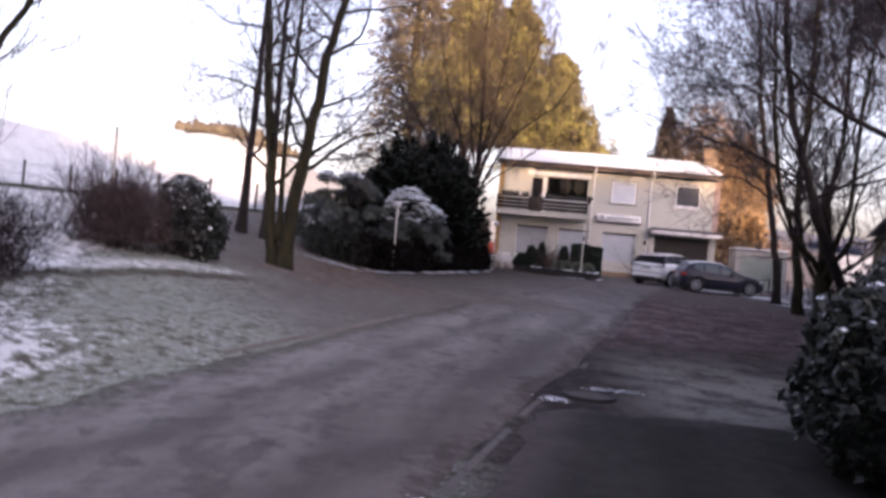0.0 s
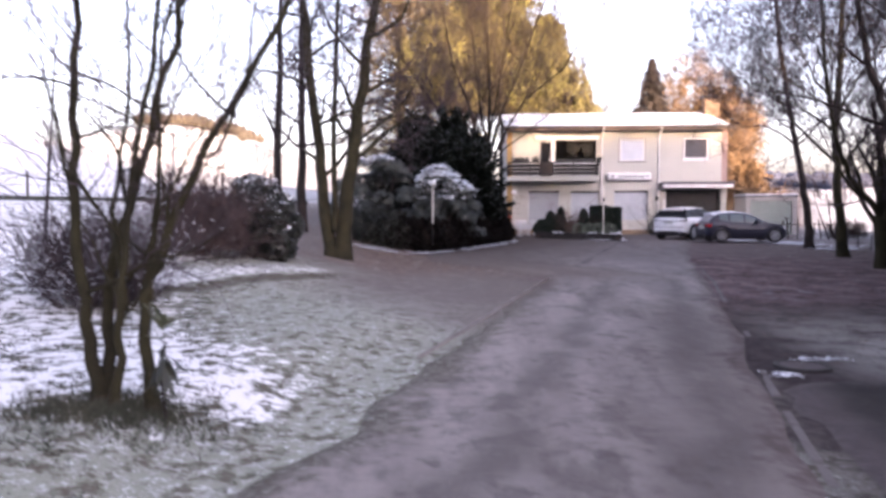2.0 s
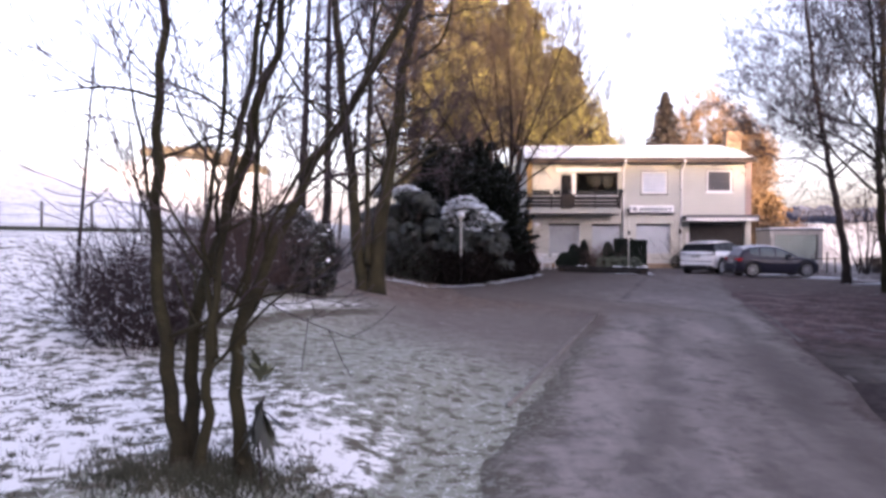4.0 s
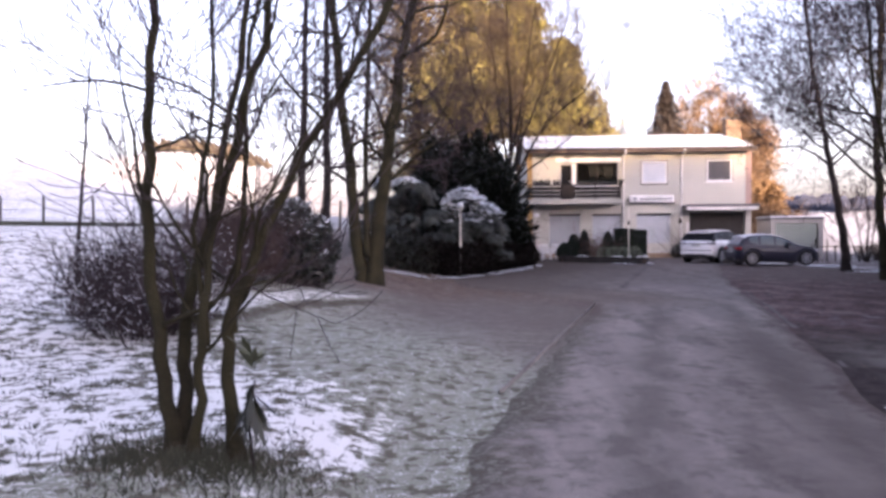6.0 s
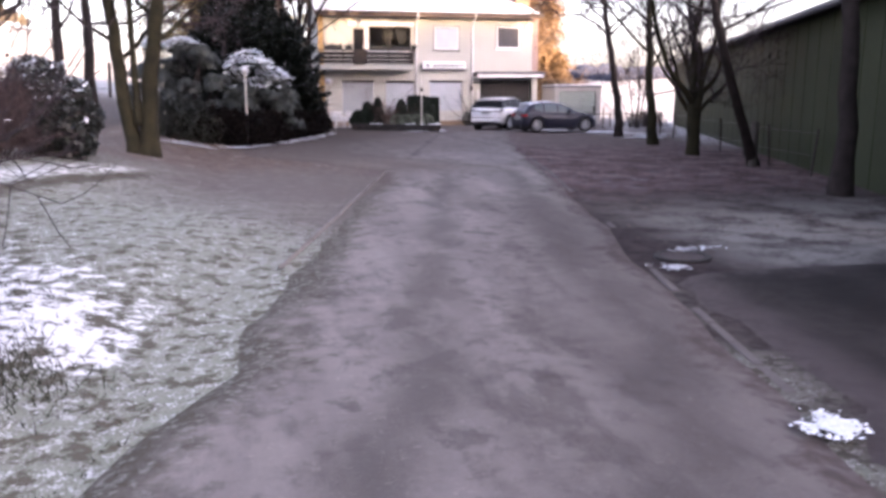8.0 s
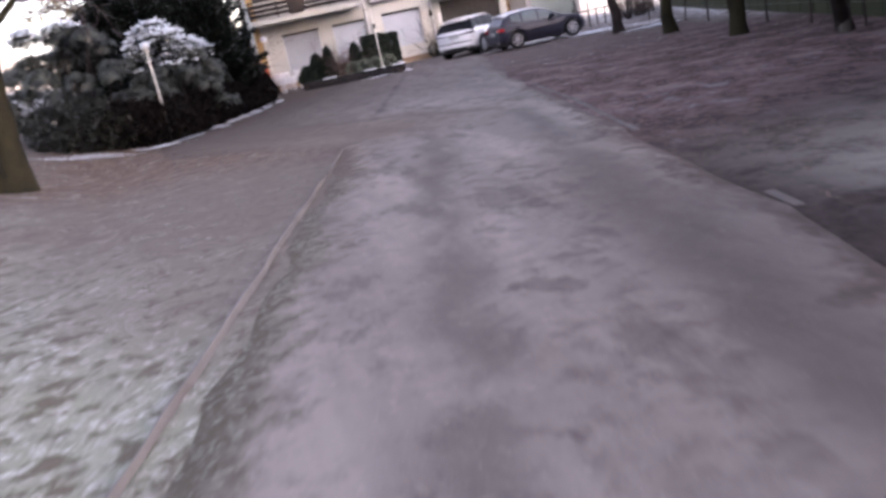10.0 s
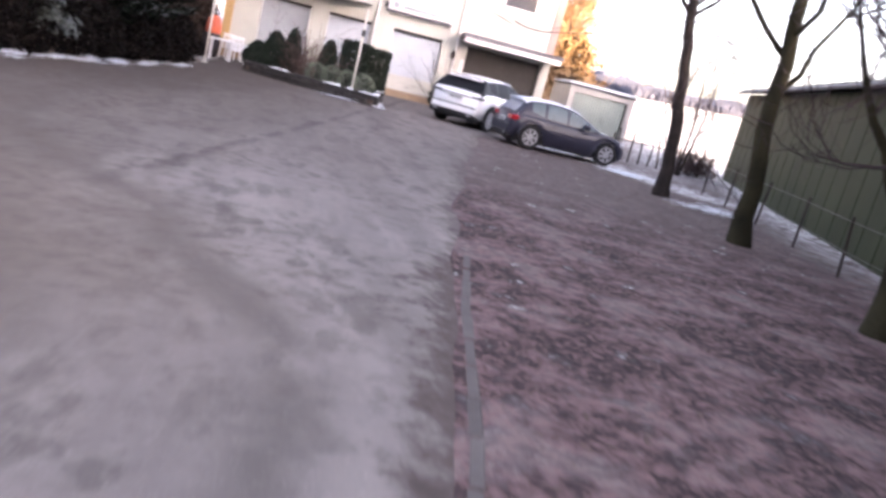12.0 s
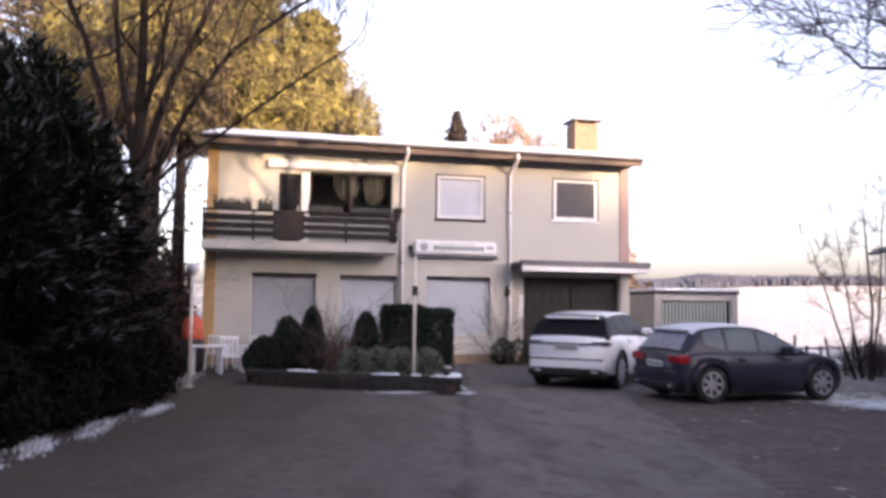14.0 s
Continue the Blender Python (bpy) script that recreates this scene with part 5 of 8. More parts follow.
def leafy(name, label, blobs, seed, foliage, leaf, density, category="shrub", group="", stems=M_BARK, snow=0.0, stem_count=14, elong=0.34):
    """A shrub: stems from its base and leaves in uneven shells round several centres (x, y, z, rx, ry, rz)."""
    rng = np.random.default_rng(seed)
    t = thing(name, label, category, group)
    cs = []
    for bx, by, bz, rx, ry, rz in blobs:
        n = int(density * (rx * ry + rx * rz + ry * rz))
        d = rng.normal(size=(n, 3)); d /= np.linalg.norm(d, axis=1, keepdims=True)
        bump = np.array([1 + 0.22 * noise.noise((q[0] * 2.1 + bx, q[1] * 2.1 + by, q[2] * 2.1 + seed)) + 0.12 * noise.noise((q[0] * 6 + bx, q[1] * 6, q[2] * 6 + seed)) for q in d])
        r = bump * (1 - np.abs(rng.normal(0, 0.13, n)))
        cs.append(np.array([bx, by, bz]) + d * r[:, None] * np.array([rx, ry, rz]))
    c = np.concatenate(cs)
    floor_ = ground_z(c[:, 0], c[:, 1]) + 0.03
    c = c[c[:, 2] > floor_]
    g = Geo()
    for k in range(stem_count):
        b = blobs[k % len(blobs)]
        bx, by = b[0] + rng.normal(0, 0.15) * b[3], b[1] + rng.normal(0, 0.15) * b[4]
        tip = (b[0] + rng.normal(0, 0.45) * b[3], b[1] + rng.normal(0, 0.45) * b[4], b[2] + b[5] * rng.uniform(0.2, 0.8))
        g.tube([(bx, by, gz(bx, by) - 0.05), ((bx + tip[0]) / 2 + rng.normal(0, 0.08), (by + tip[1]) / 2, (gz(bx, by) + tip[2]) / 2), tip], [0.03, 0.02, 0.008], 5)
    part("stem", g, stems, t, kind="stuff")
    part("leaves", quads_mesh("leaves", c, leaf, leaf * elong, rng, foliage, ups=np.array([0, 0, 0.9])), None, t)
    if snow:
        tops = []
        for bx, by, bz, rx, ry, rz in blobs:
            w = (c[:, 2] - bz) / rz + 0.5 * np.array([noise.noise((p[0] * 3, p[1] * 3, p[2] * 3)) for p in c])
            near = ((c[:, 0] - bx) / rx) ** 2 + ((c[:, 1] - by) / ry) ** 2 < 1.1
            tops.append(c[(w > 0.42) & near])
        tops = np.concatenate(tops)
        if len(tops):
            tops = tops[rng.choice(len(tops), int(len(tops) * snow))] + np.array([0, 0, 0.03])
            part("snow", quads_mesh("snow", tops, leaf * 0.9, leaf * 0.5, rng, M_SNOW, ups=np.array([0, 0, 3.0])), None, t, "crust of snow on the top leaves", kind="stuff")
    return t


def sprawling_evergreen(name, label, x, y, h, w, seed, group="", branches=120, per=150, snow=0):
    """A yew: boughs rise steeply and arch outward, feathered with short sprays, the outline uneven."""
    rng = np.random.default_rng(seed)
    t = thing(name, label, "tree", group)
    z0 = gz(x, y)
    part("trunk", Geo().tube([(x, y, z0 - 0.2), (x + 0.1, y, z0 + h * 0.35), (x, y, z0 + h * 0.8)], [0.16, 0.11, 0.03], 8), M_BARK, t, smooth=True)
    g, pts, ways, tips = Geo(), [], [], []
    for k in range(branches):
        f = (k + rng.uniform(0, 1)) / branches
        az = k * 2.39996 + rng.uniform(-0.4, 0.4)
        out = Vector((math.cos(az), math.sin(az), 0))
        base = Vector((x, y, z0 + h * (0.03 + 0.62 * f)))
        reach = w * 0.5 * (1.0 - 0.75 * f ** 1.6) * rng.uniform(0.62, 1.16)
        rise = (h * (0.30 + 0.12 * f)) * rng.uniform(0.55, 1.1) if f < 0.85 else h * 0.36 * rng.uniform(0.7, 1.05)
        mid = base + out * reach * 0.55 + Vector((0, 0, rise * 0.62))
        tip = base + out * reach + Vector((0, 0, rise * rng.uniform(0.72, 1.0)))
        g.tube([base, mid, tip], [0.030, 0.018, 0.006], 4, cap=False)
        u = rng.uniform(0.18, 1.03, per) ** 0.8
        b_, m_, t_ = np.array(base), np.array(mid), np.array(tip)
        q = ((1 - u) ** 2)[:, None] * b_ + (2 * u * (1 - u))[:, None] * m_ + (u ** 2)[:, None] * t_
        d = (t_ - m_) / np.linalg.norm(t_ - m_)
        side_ = rng.normal(0, 1, (per, 3)) * (0.05 + 0.20 * (1.1 - u))[:, None] * np.array([1.0, 1.0, 0.55])
        pts.append(q + side_)
        ways.append(d * 0.9 + side_ * 2.2 + np.array([0, 0, -0.10]))
        tips.append(u > 0.80)
    part("bough_frame", g, M_BARK, t)
    c, a, e = np.concatenate(pts), np.concatenate(ways), np.concatenate(tips)
    frosted = e & (rng.uniform(0, 1, len(c)) < 0.30)
    part("crown", quads_mesh("crown", c[~frosted], 0.15, 0.035, rng, M_YEW, along=a[~frosted], stray=0.35), None, t)
    part("crown", quads_mesh("crown", c[frosted], 0.14, 0.030, rng, M_YEW_FROST, along=a[frosted], stray=0.3), None, t, "pale frosted spray tips", kind="stuff")
    if snow:
        top = c[e][rng.integers(0, int(e.sum()), snow)] + np.array([0, 0, 0.04])
        part("snow", quads_mesh("snow", top, 0.07, 0.03, rng, M_SNOW, ups=np.array([0, 0, 4.0])), None, t, "thin snow on the spray tips", kind="stuff")
    return t


def rosette_shrub(name, label, cx, cy, rx, ry, h, seed, rosettes=900, snow=0.4, leaf=0.15, skew=0.0, shade=0.0):
    """A large rhododendron: crooked stems, whorls of long hanging leaves on an uneven dome, caps of snow on the upper whorls."""
    rng = np.random.default_rng(seed)
    t = thing(name, label, "shrub")
    z0 = gz(cx, cy)
    heads = rng.normal(size=(44, 3)); heads /= np.linalg.norm(heads, axis=1, keepdims=True); heads[:, 2] = np.abs(heads[:, 2])
    g, cs, ns = Geo(), [], []
    for k, q in enumerate(heads):
        size = rng.uniform(0.24, 0.44)
        lean = skew * q[0]
        at = np.array([cx + q[0] * (rx - size * 0.6), cy + q[1] * (ry - size * 0.6), z0 + 0.35 + (h - 0.35 - size * 0.7) * (0.10 + 0.90 * q[2]) * (1 - lean) * rng.uniform(0.86, 1.04)])
        foot = Vector((cx + q[0] * rx * 0.25, cy + q[1] * ry * 0.25, 0)); foot.z = gz(foot.x, foot.y) - 0.05
        g.tube([foot, (foot.x * 0.4 + at[0] * 0.6 + rng.normal(0, 0.1), foot.y * 0.4 + at[1] * 0.6, foot.z * 0.4 + at[2] * 0.6), at], [0.035, 0.022, 0.010], 5)
        n = int(rosettes / 44)
        d = rng.normal(size=(n, 3)); d /= np.linalg.norm(d, axis=1, keepdims=True); d[:, 2] = np.where(d[:, 2] < -0.35, -d[:, 2], d[:, 2])
        wob = 1 + 0.28 * np.array([noise.noise(Vector(v) * 2.3 + Vector((k * 3.1, seed, 0))) for v in d])
        cs.append(at + d * (wob * rng.uniform(0.75, 1.05, n))[:, None] * np.array([size * 1.25, size * 1.1, size * 0.85]))
        ns.append(d + np.array([0, 0, 0.5]))
    part("stem", g, M_BARK, t, kind="stuff")
    c, nrm = np.concatenate(cs), np.concatenate(ns)
    ok = c[:, 2] > ground_z(c[:, 0], c[:, 1]) + 0.08
    c, nrm = c[ok], nrm[ok] / np.linalg.norm(nrm[ok], axis=1, keepdims=True)
    blades = 9
    ref = np.where(np.abs(nrm[:, 2:3]) < 0.9, np.array([[0, 0, 1.0]]), np.array([[1.0, 0, 0]]))
    t1 = np.cross(nrm, ref); t1 /= np.linalg.norm(t1, axis=1, keepdims=True); t2 = np.cross(nrm, t1)
    vs, fs = [], []
    for b in range(blades):
        th = b * math.tau / blades + rng.uniform(-0.25, 0.25, len(c))
        fall = rng.uniform(-0.75, 0.25, len(c))
        d = t1 * np.cos(th)[:, None] + t2 * np.sin(th)[:, None] + nrm * fall[:, None] + np.array([0, 0, -0.25])
        d /= np.linalg.norm(d, axis=1, keepdims=True)
        wd = np.cross(d, nrm); wd /= np.linalg.norm(wd, axis=1, keepdims=True) + 1e-9
        L = leaf * rng.uniform(0.7, 1.25, len(c))[:, None]
        vs.append(np.stack([c + d * 0.015, c + d * L * 0.55 + wd * L * 0.17, c + d * L + np.array([0, 0, -0.02]), c + d * L * 0.55 - wd * L * 0.17], 1).reshape(-1, 3))
    v = np.concatenate(vs)
    me = bpy.data.meshes.new("leaves")
    n = len(v) // 4
    me.vertices.add(4 * n); me.loops.add(4 * n); me.polygons.add(n)
    me.vertices.foreach_set("co", v.ravel()); me.loops.foreach_set("vertex_index", np.arange(4 * n, dtype=np.int32)); me.polygons.foreach_set("loop_start", np.arange(0, 4 * n, 4, dtype=np.int32))
    me.update(calc_edges=True); me.materials.append(M_RHODO)
    part("leaves", me, None, t)
    rel = (c[:, 2] - z0) / h + 0.16 * np.array([noise.noise(Vector(p) * 1.6) for p in c]) + 0.06 * nrm[:, 2]
    high = c[rel > np.quantile(rel, 1 - snow)]
    lumps = np.repeat(high, 9, axis=0) + rng.normal(0, 0.055, (len(high) * 9, 3)) * np.array([1.2, 1.2, 0.3]) + np.array([0, 0, 0.045])
    part("snow", quads_mesh("snow", lumps, 0.065, 0.045, rng, M_SNOW, ups=np.array([0, 0, 3.0])), None, t, "crust of snow on the top whorls", kind="stuff")
    return t


def twiggy(name, label, x, y, rx, ry, height, seed, twig, count=150, group="", levels=3, haze=0, frost=0):
    """A leafless shrub: many thin stems fanning from the ground."""
    rng = np.random.default_rng(seed)
    t = thing(name, label, "shrub", group)
    out = {}
    TWIG["thin"] = 0.004
    for _ in range(count):
        bx, by = x + rng.normal(0, 0.30) * rx, y + rng.normal(0, 0.30) * ry
        lean = Vector(((bx - x) / rx * 0.9 + rng.normal(0, 0.25), (by - y) / ry * 0.9 + rng.normal(0, 0.25), 1.0))
        grow(rng, (bx, by, gz(bx, by) - 0.04), lean, height * rng.uniform(0.55, 0.95), rng.uniform(0.007, 0.016), 1, out, 0.5, 0.02, 0.16, (2, 4), levels, 0.1)
    for level, branches in out.items():
        part("stem" if level == 1 else "crown", tubes(branches, 4 if level == 1 else 3), twig, t, kind="stuff")
    if haze:
        d = rng.normal(size=(haze, 3)); d /= np.linalg.norm(d, axis=1, keepdims=True); d[:, 2] = np.abs(d[:, 2])
        lump = np.array([1 + 0.22 * noise.noise((q[0] * 2.2 + seed, q[1] * 2.2, q[2] * 2.2)) for q in d])
        c = np.array([x, y, gz(x, y) + 0.1]) + d * (lump * rng.uniform(0.1, 1, haze) ** 0.45)[:, None] * np.array([rx * 1.05, ry * 1.05, height * 1.02])
        part("crown", quads_mesh("crown", c, 0.10, 0.007, rng, twig, ups=d * 0.2), None, t, "haze of fine twigs", kind="stuff")
    if frost:
        tips = np.array([tuple(path[-1]) for level, branches in out.items() if level >= 2 for path, _ in branches])
        pick = tips[rng.integers(0, len(tips), frost)] + rng.normal(0, 0.035, (frost, 3))
        part("frost", quads_mesh("frost", pick, 0.045, 0.006, rng, M_FROST), None, t, "hoar frost on the twig tips", kind="stuff")
    return t


# left: many-stemmed young tree by the drive
def at_ground(x, y, dz=0.0):
    return (x, y, gz(x, y) + dz)


bare_tree("young_tree", "bare many-stemmed young tree with mossy thin trunks", [
    ([(-0.55, 6.17, 0.26), (-0.65, 6.17, 0.92), (-0.73, 6.17, 1.63), (-0.69, 6.21, 2.58), (-0.67, 6.21, 3.57), (-0.66, 6.29, 4.89)], 0.062, 0.022),
    ([(-0.47, 6.21, 0.26), (-0.49, 6.21, 0.84), (-0.41, 6.21, 1.46), (-0.15, 6.21, 2.25), (0.12, 6.21, 3.16), (0.35, 6.29, 4.56)], 0.060, 0.022),
    ([(-0.37, 6.05, 0.26), (-0.31, 6.03, 0.76), (-0.27, 6.00, 1.21), (-0.20, 6.05, 2.08), (0.03, 6.05, 3.24), (0.17, 6.13, 4.40)], 0.042, 0.017),
    ([(-0.08, 6.11, 0.26), (-0.14, 6.11, 0.76), (-0.10, 6.13, 1.25), (0.14, 6.13, 1.83), (0.41, 6.13, 2.37), (0.98, 6.17, 3.28), (1.36, 6.21, 4.31)], 0.055, 0.022),
    ([(-0.27, 6.05, 1.17), (-0.34, 6.05, 1.83), (-0.20, 6.09, 2.74), (-0.21, 6.13, 3.90)], 0.024, 0.012),
    ([(-0.10, 6.13, 1.25), (-0.02, 6.17, 1.92), (0.02, 6.17, 2.91), (0.18, 6.21, 4.07)], 0.026, 0.012)],
    11, M_BARK_MOSS, M_TWIG, limbs=8, limb_len=1.5, levels=3, first=0.26, spread_=0.6, lift=0.14, kids=(3, 4), thin=0.0035, crook=0.34)
rng = np.random.default_rng(21)
tuft = np.c_[rng.normal(-0.37, 0.42, 2300), rng.normal(5.98, 0.26, 2300), np.zeros(2300)]
g = Geo()
for px_, py_, _ in tuft:
    h, a, r = rng.uniform(0.03, 0.13), rng.uniform(0, math.tau), rng.uniform(0.02, 0.09)
    z = gz(px_, py_)
    g.add([(px_ - 0.005, py_, z), (px_ + 0.005, py_, z), (px_ + r * math.cos(a), py_ + r * math.sin(a), z + h)], [(0, 1, 2)])
sheet("grass_tuft", g, M_GRASS, "rough brown-green grass round the tree foot", "grass", "stuff")

g = Geo()
while len(g.f) < 15000:
    cx, cy = rng.uniform(-7, 3.2), rng.uniform(1.2, 15)
    if rng.uniform(0, 0.5) + 0.5 * noise.noise((cx * 2.9, cy * 2.9, 1.0)) < 0.12 or 0.30 * cx + 0.12 * cy > 0.95:
        continue
    r0 = rng.uniform(0.04, 0.13)
    for _ in range(int(rng.integers(8, 26))):
        px_, py_ = cx + rng.normal(0, r0), cy + rng.normal(0, r0 * 0.7)
        h, a, r = rng.uniform(0.012, 0.055), rng.uniform(0, math.tau), rng.uniform(0.02, 0.07)
        z = gz(px_, py_)
        g.add([(px_ - 0.005, py_ - 0.003, z), (px_ + 0.005, py_ + 0.003, z), (px_ + r * math.cos(a), py_ + r * math.sin(a), z + h)], [(0, 1, 2)])
sheet("grass_tuft", g, M_GRASS, "dark olive grass tufts sticking out of the snow", "grass", "stuff")

sap = thing("rhododendron_sapling", "small young rhododendron with drooping leaves", "shrub")
part("stem", Geo().tube([(0.10, 5.94, 0.12), (0.07, 5.93, 0.52), (0.12, 5.92, 0.80)], [0.012, 0.010, 0.006], 5), M_BARK, sap)
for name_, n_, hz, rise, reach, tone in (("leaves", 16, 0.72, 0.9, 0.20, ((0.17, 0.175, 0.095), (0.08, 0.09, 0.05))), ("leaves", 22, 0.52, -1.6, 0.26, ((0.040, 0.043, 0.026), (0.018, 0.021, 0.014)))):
    g = Geo()
    for k in range(n_):
        a = k * 2.4
        d = Vector((math.cos(a), math.sin(a), rise + rng.normal(0, 0.35))).normalized()
        w_ = d.cross(Vector((0, 0, 1))).normalized() * 0.028
        p = Vector((0.10, 5.93, 0.16 + hz + rng.normal(0, 0.05)))
        L = reach * rng.uniform(0.75, 1.25)
        g.add([p, p + d * L * 0.5 + w_, p + d * L, p + d * L * 0.5 - w_], [(0, 1, 2, 3)])
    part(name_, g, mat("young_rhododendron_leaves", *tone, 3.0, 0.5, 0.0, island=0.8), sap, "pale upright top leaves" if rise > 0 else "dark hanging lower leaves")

# left: bushes before the meadow
twiggy("twiggy_bush", "leafless grey-brown twiggy bush in the snow", -3.0, 11.2, 0.85, 0.75, 1.05, 31, M_TWIG, 190, haze=3500, frost=2400)
twiggy("twiggy_bush", "dense reddish-brown leafless bush", -3.5, 16.7, 1.05, 0.9, 1.4, 32, M_TWIG_DULL, 130, haze=11000)
leafy("evergreen_shrub", "dark evergreen shrub with a little snow beside the leafless bush", [(x, y, gz(x, y) + h, r, r * 0.9, r * 1.05) for x, y, h, r in
      ((-2.55, 17.5, 0.35, 0.42), (-2.05, 17.6, 0.40, 0.46), (-1.85, 17.9, 0.85, 0.36), (-2.3, 17.6, 0.95, 0.42), (-2.8, 17.7, 1.10, 0.36), (-2.45, 18.0, 1.45, 0.30), (-2.0, 18.0, 1.30, 0.28), (-2.95, 17.9, 1.42, 0.22))], 33, M_SHADE_LEAF, 0.085, 1500, snow=0.05)
leafy("rhododendron", "dark evergreen rhododendron dusted with snow", [(-2.75, 18.7, gz(-2.75, 18.7) + 0.85, 0.62, 0.6, 1.0), (-2.35, 19.0, gz(-2.35, 19.0) + 0.6, 0.5, 0.5, 0.75), (-3.1, 19.0, gz(-3.1, 19.0) + 1.2, 0.5, 0.5, 0.7)], 41, M_SHADE_LEAF, 0.09, 1500, snow=0.35)

# left: pair of tall trees and thinner ones behind
bare_tree("twin_tree", "tall bare twin-trunked tree with mossy bark", [
    ([at_ground(-1.72, 22.6), (-1.93, 22.6, 1.6), (-2.08, 22.6, 3.4), (-2.36, 22.6, 6.2), (-2.55, 22.6, 8.3), (-2.7, 22.7, 13.0)], 0.20, 0.08),
    ([at_ground(-1.42, 22.55), (-1.27, 22.55, 2.1), (-1.0, 22.6, 4.0), (-0.6, 22.6, 6.6), (-0.28, 22.6, 8.3), (0.3, 22.7, 12.4)], 0.24, 0.08),
    ([(-1.60, 22.5, 1.2), (-1.62, 22.4, 4.0), (-1.45, 22.4, 7.5), (-1.3, 22.4, 11.5)], 0.09, 0.04)],
    51, M_BARK_MOSS, M_TWIG, limbs=13, limb_len=3.5, levels=4, first=0.28, spread_=0.7, lift=0.05, kids=(3, 4), thin=0.006, fuzz=12000)
for x, y, s, lean in ((-5.05, 29.0, 52, 0.25), (-4.1, 29.0, 53, 0.1)):
    bare_tree("slim_tree", "slim bare tree at the meadow edge", [([at_ground(x, y), (x + lean * 0.4, y, 4.0), (x + lean, y, 8.0), (x + lean * 1.4, y, 13.5)], 0.19, 0.06)],
              s, M_BARK, M_TWIG, limbs=10, limb_len=2.6, levels=3, first=0.28, kids=(3, 4), group="slim trees at the meadow edge", thin=0.006)
bare_tree("thin_sapling", "thin bare sapling by the meadow path", [([at_ground(-5.6, 14.3), (-5.55, 14.3, 1.9), (-5.4, 14.3, 3.4), (-5.3, 14.3, 4.8)], 0.045, 0.015)],
          54, M_BARK, M_TWIG, limbs=7, limb_len=1.0, levels=2, first=0.4)

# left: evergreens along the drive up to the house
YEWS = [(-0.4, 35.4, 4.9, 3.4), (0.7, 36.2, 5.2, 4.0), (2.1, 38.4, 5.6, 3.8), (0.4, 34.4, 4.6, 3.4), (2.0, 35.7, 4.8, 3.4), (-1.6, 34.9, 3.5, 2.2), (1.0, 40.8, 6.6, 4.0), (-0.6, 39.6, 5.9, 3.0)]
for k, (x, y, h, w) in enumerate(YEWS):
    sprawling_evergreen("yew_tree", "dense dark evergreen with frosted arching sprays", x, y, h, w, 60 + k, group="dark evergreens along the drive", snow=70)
rosette_shrub("rhododendron", "large frosted rhododendron beside the drive", -1.45, 30.6, 1.95, 1.3, 3.4, 71, rosettes=2800, snow=0.05, leaf=0.125)
rosette_shrub("rhododendron", "large rhododendron under a crust of snow", 1.25, 31.8, 1.45, 1.2, 3.35, 72, rosettes=2000, snow=0.34, leaf=0.13, skew=0.22)
leafy("evergreen_shrub", "low dark grey-green shrub before the rhododendrons", [(-1.3, 29.0, gz(-1.3, 29) + 0.62, 0.85, 0.65, 0.85), (-0.55, 29.1, gz(-0.5, 29) + 0.5, 0.6, 0.55, 0.65), (-2.1, 29.2, gz(-2, 29) + 0.55, 0.6, 0.5, 0.7)], 75, M_SHADE_LEAF, 0.085, 1500)
HEDGE = [(-0.6, 28.9), (-0.1, 29.0), (0.4, 29.2), (0.9, 29.7), (1.3, 30.7), (1.7, 31.9), (2.1, 32.9), (2.5, 34.0), (2.9, 35.2), (3.2, 36.4), (3.5, 37.6), (3.6, 38.8)]
leafy("hedge", "low dark brown hedge along the drive", [(x, y + 0.35, gz(x, y) + 0.55, 0.75, 0.7, 0.75) for x, y in HEDGE], 73, M_HEDGE, 0.075, 1500, category="hedge", stem_count=44)
leafy("ivy_shrub", "brown-green shrub by the house corner", [(3.35, 40.4, 1.2, 0.65, 0.8, 1.4), (3.45, 41.6, 1.0, 0.55, 0.7, 1.3), (2.7, 40.0, 1.7, 0.8, 0.8, 1.8), (3.2, 42.4, 1.4, 0.65, 0.7, 1.7)], 74, M_BROWN_LEAF, 0.085, 1100)
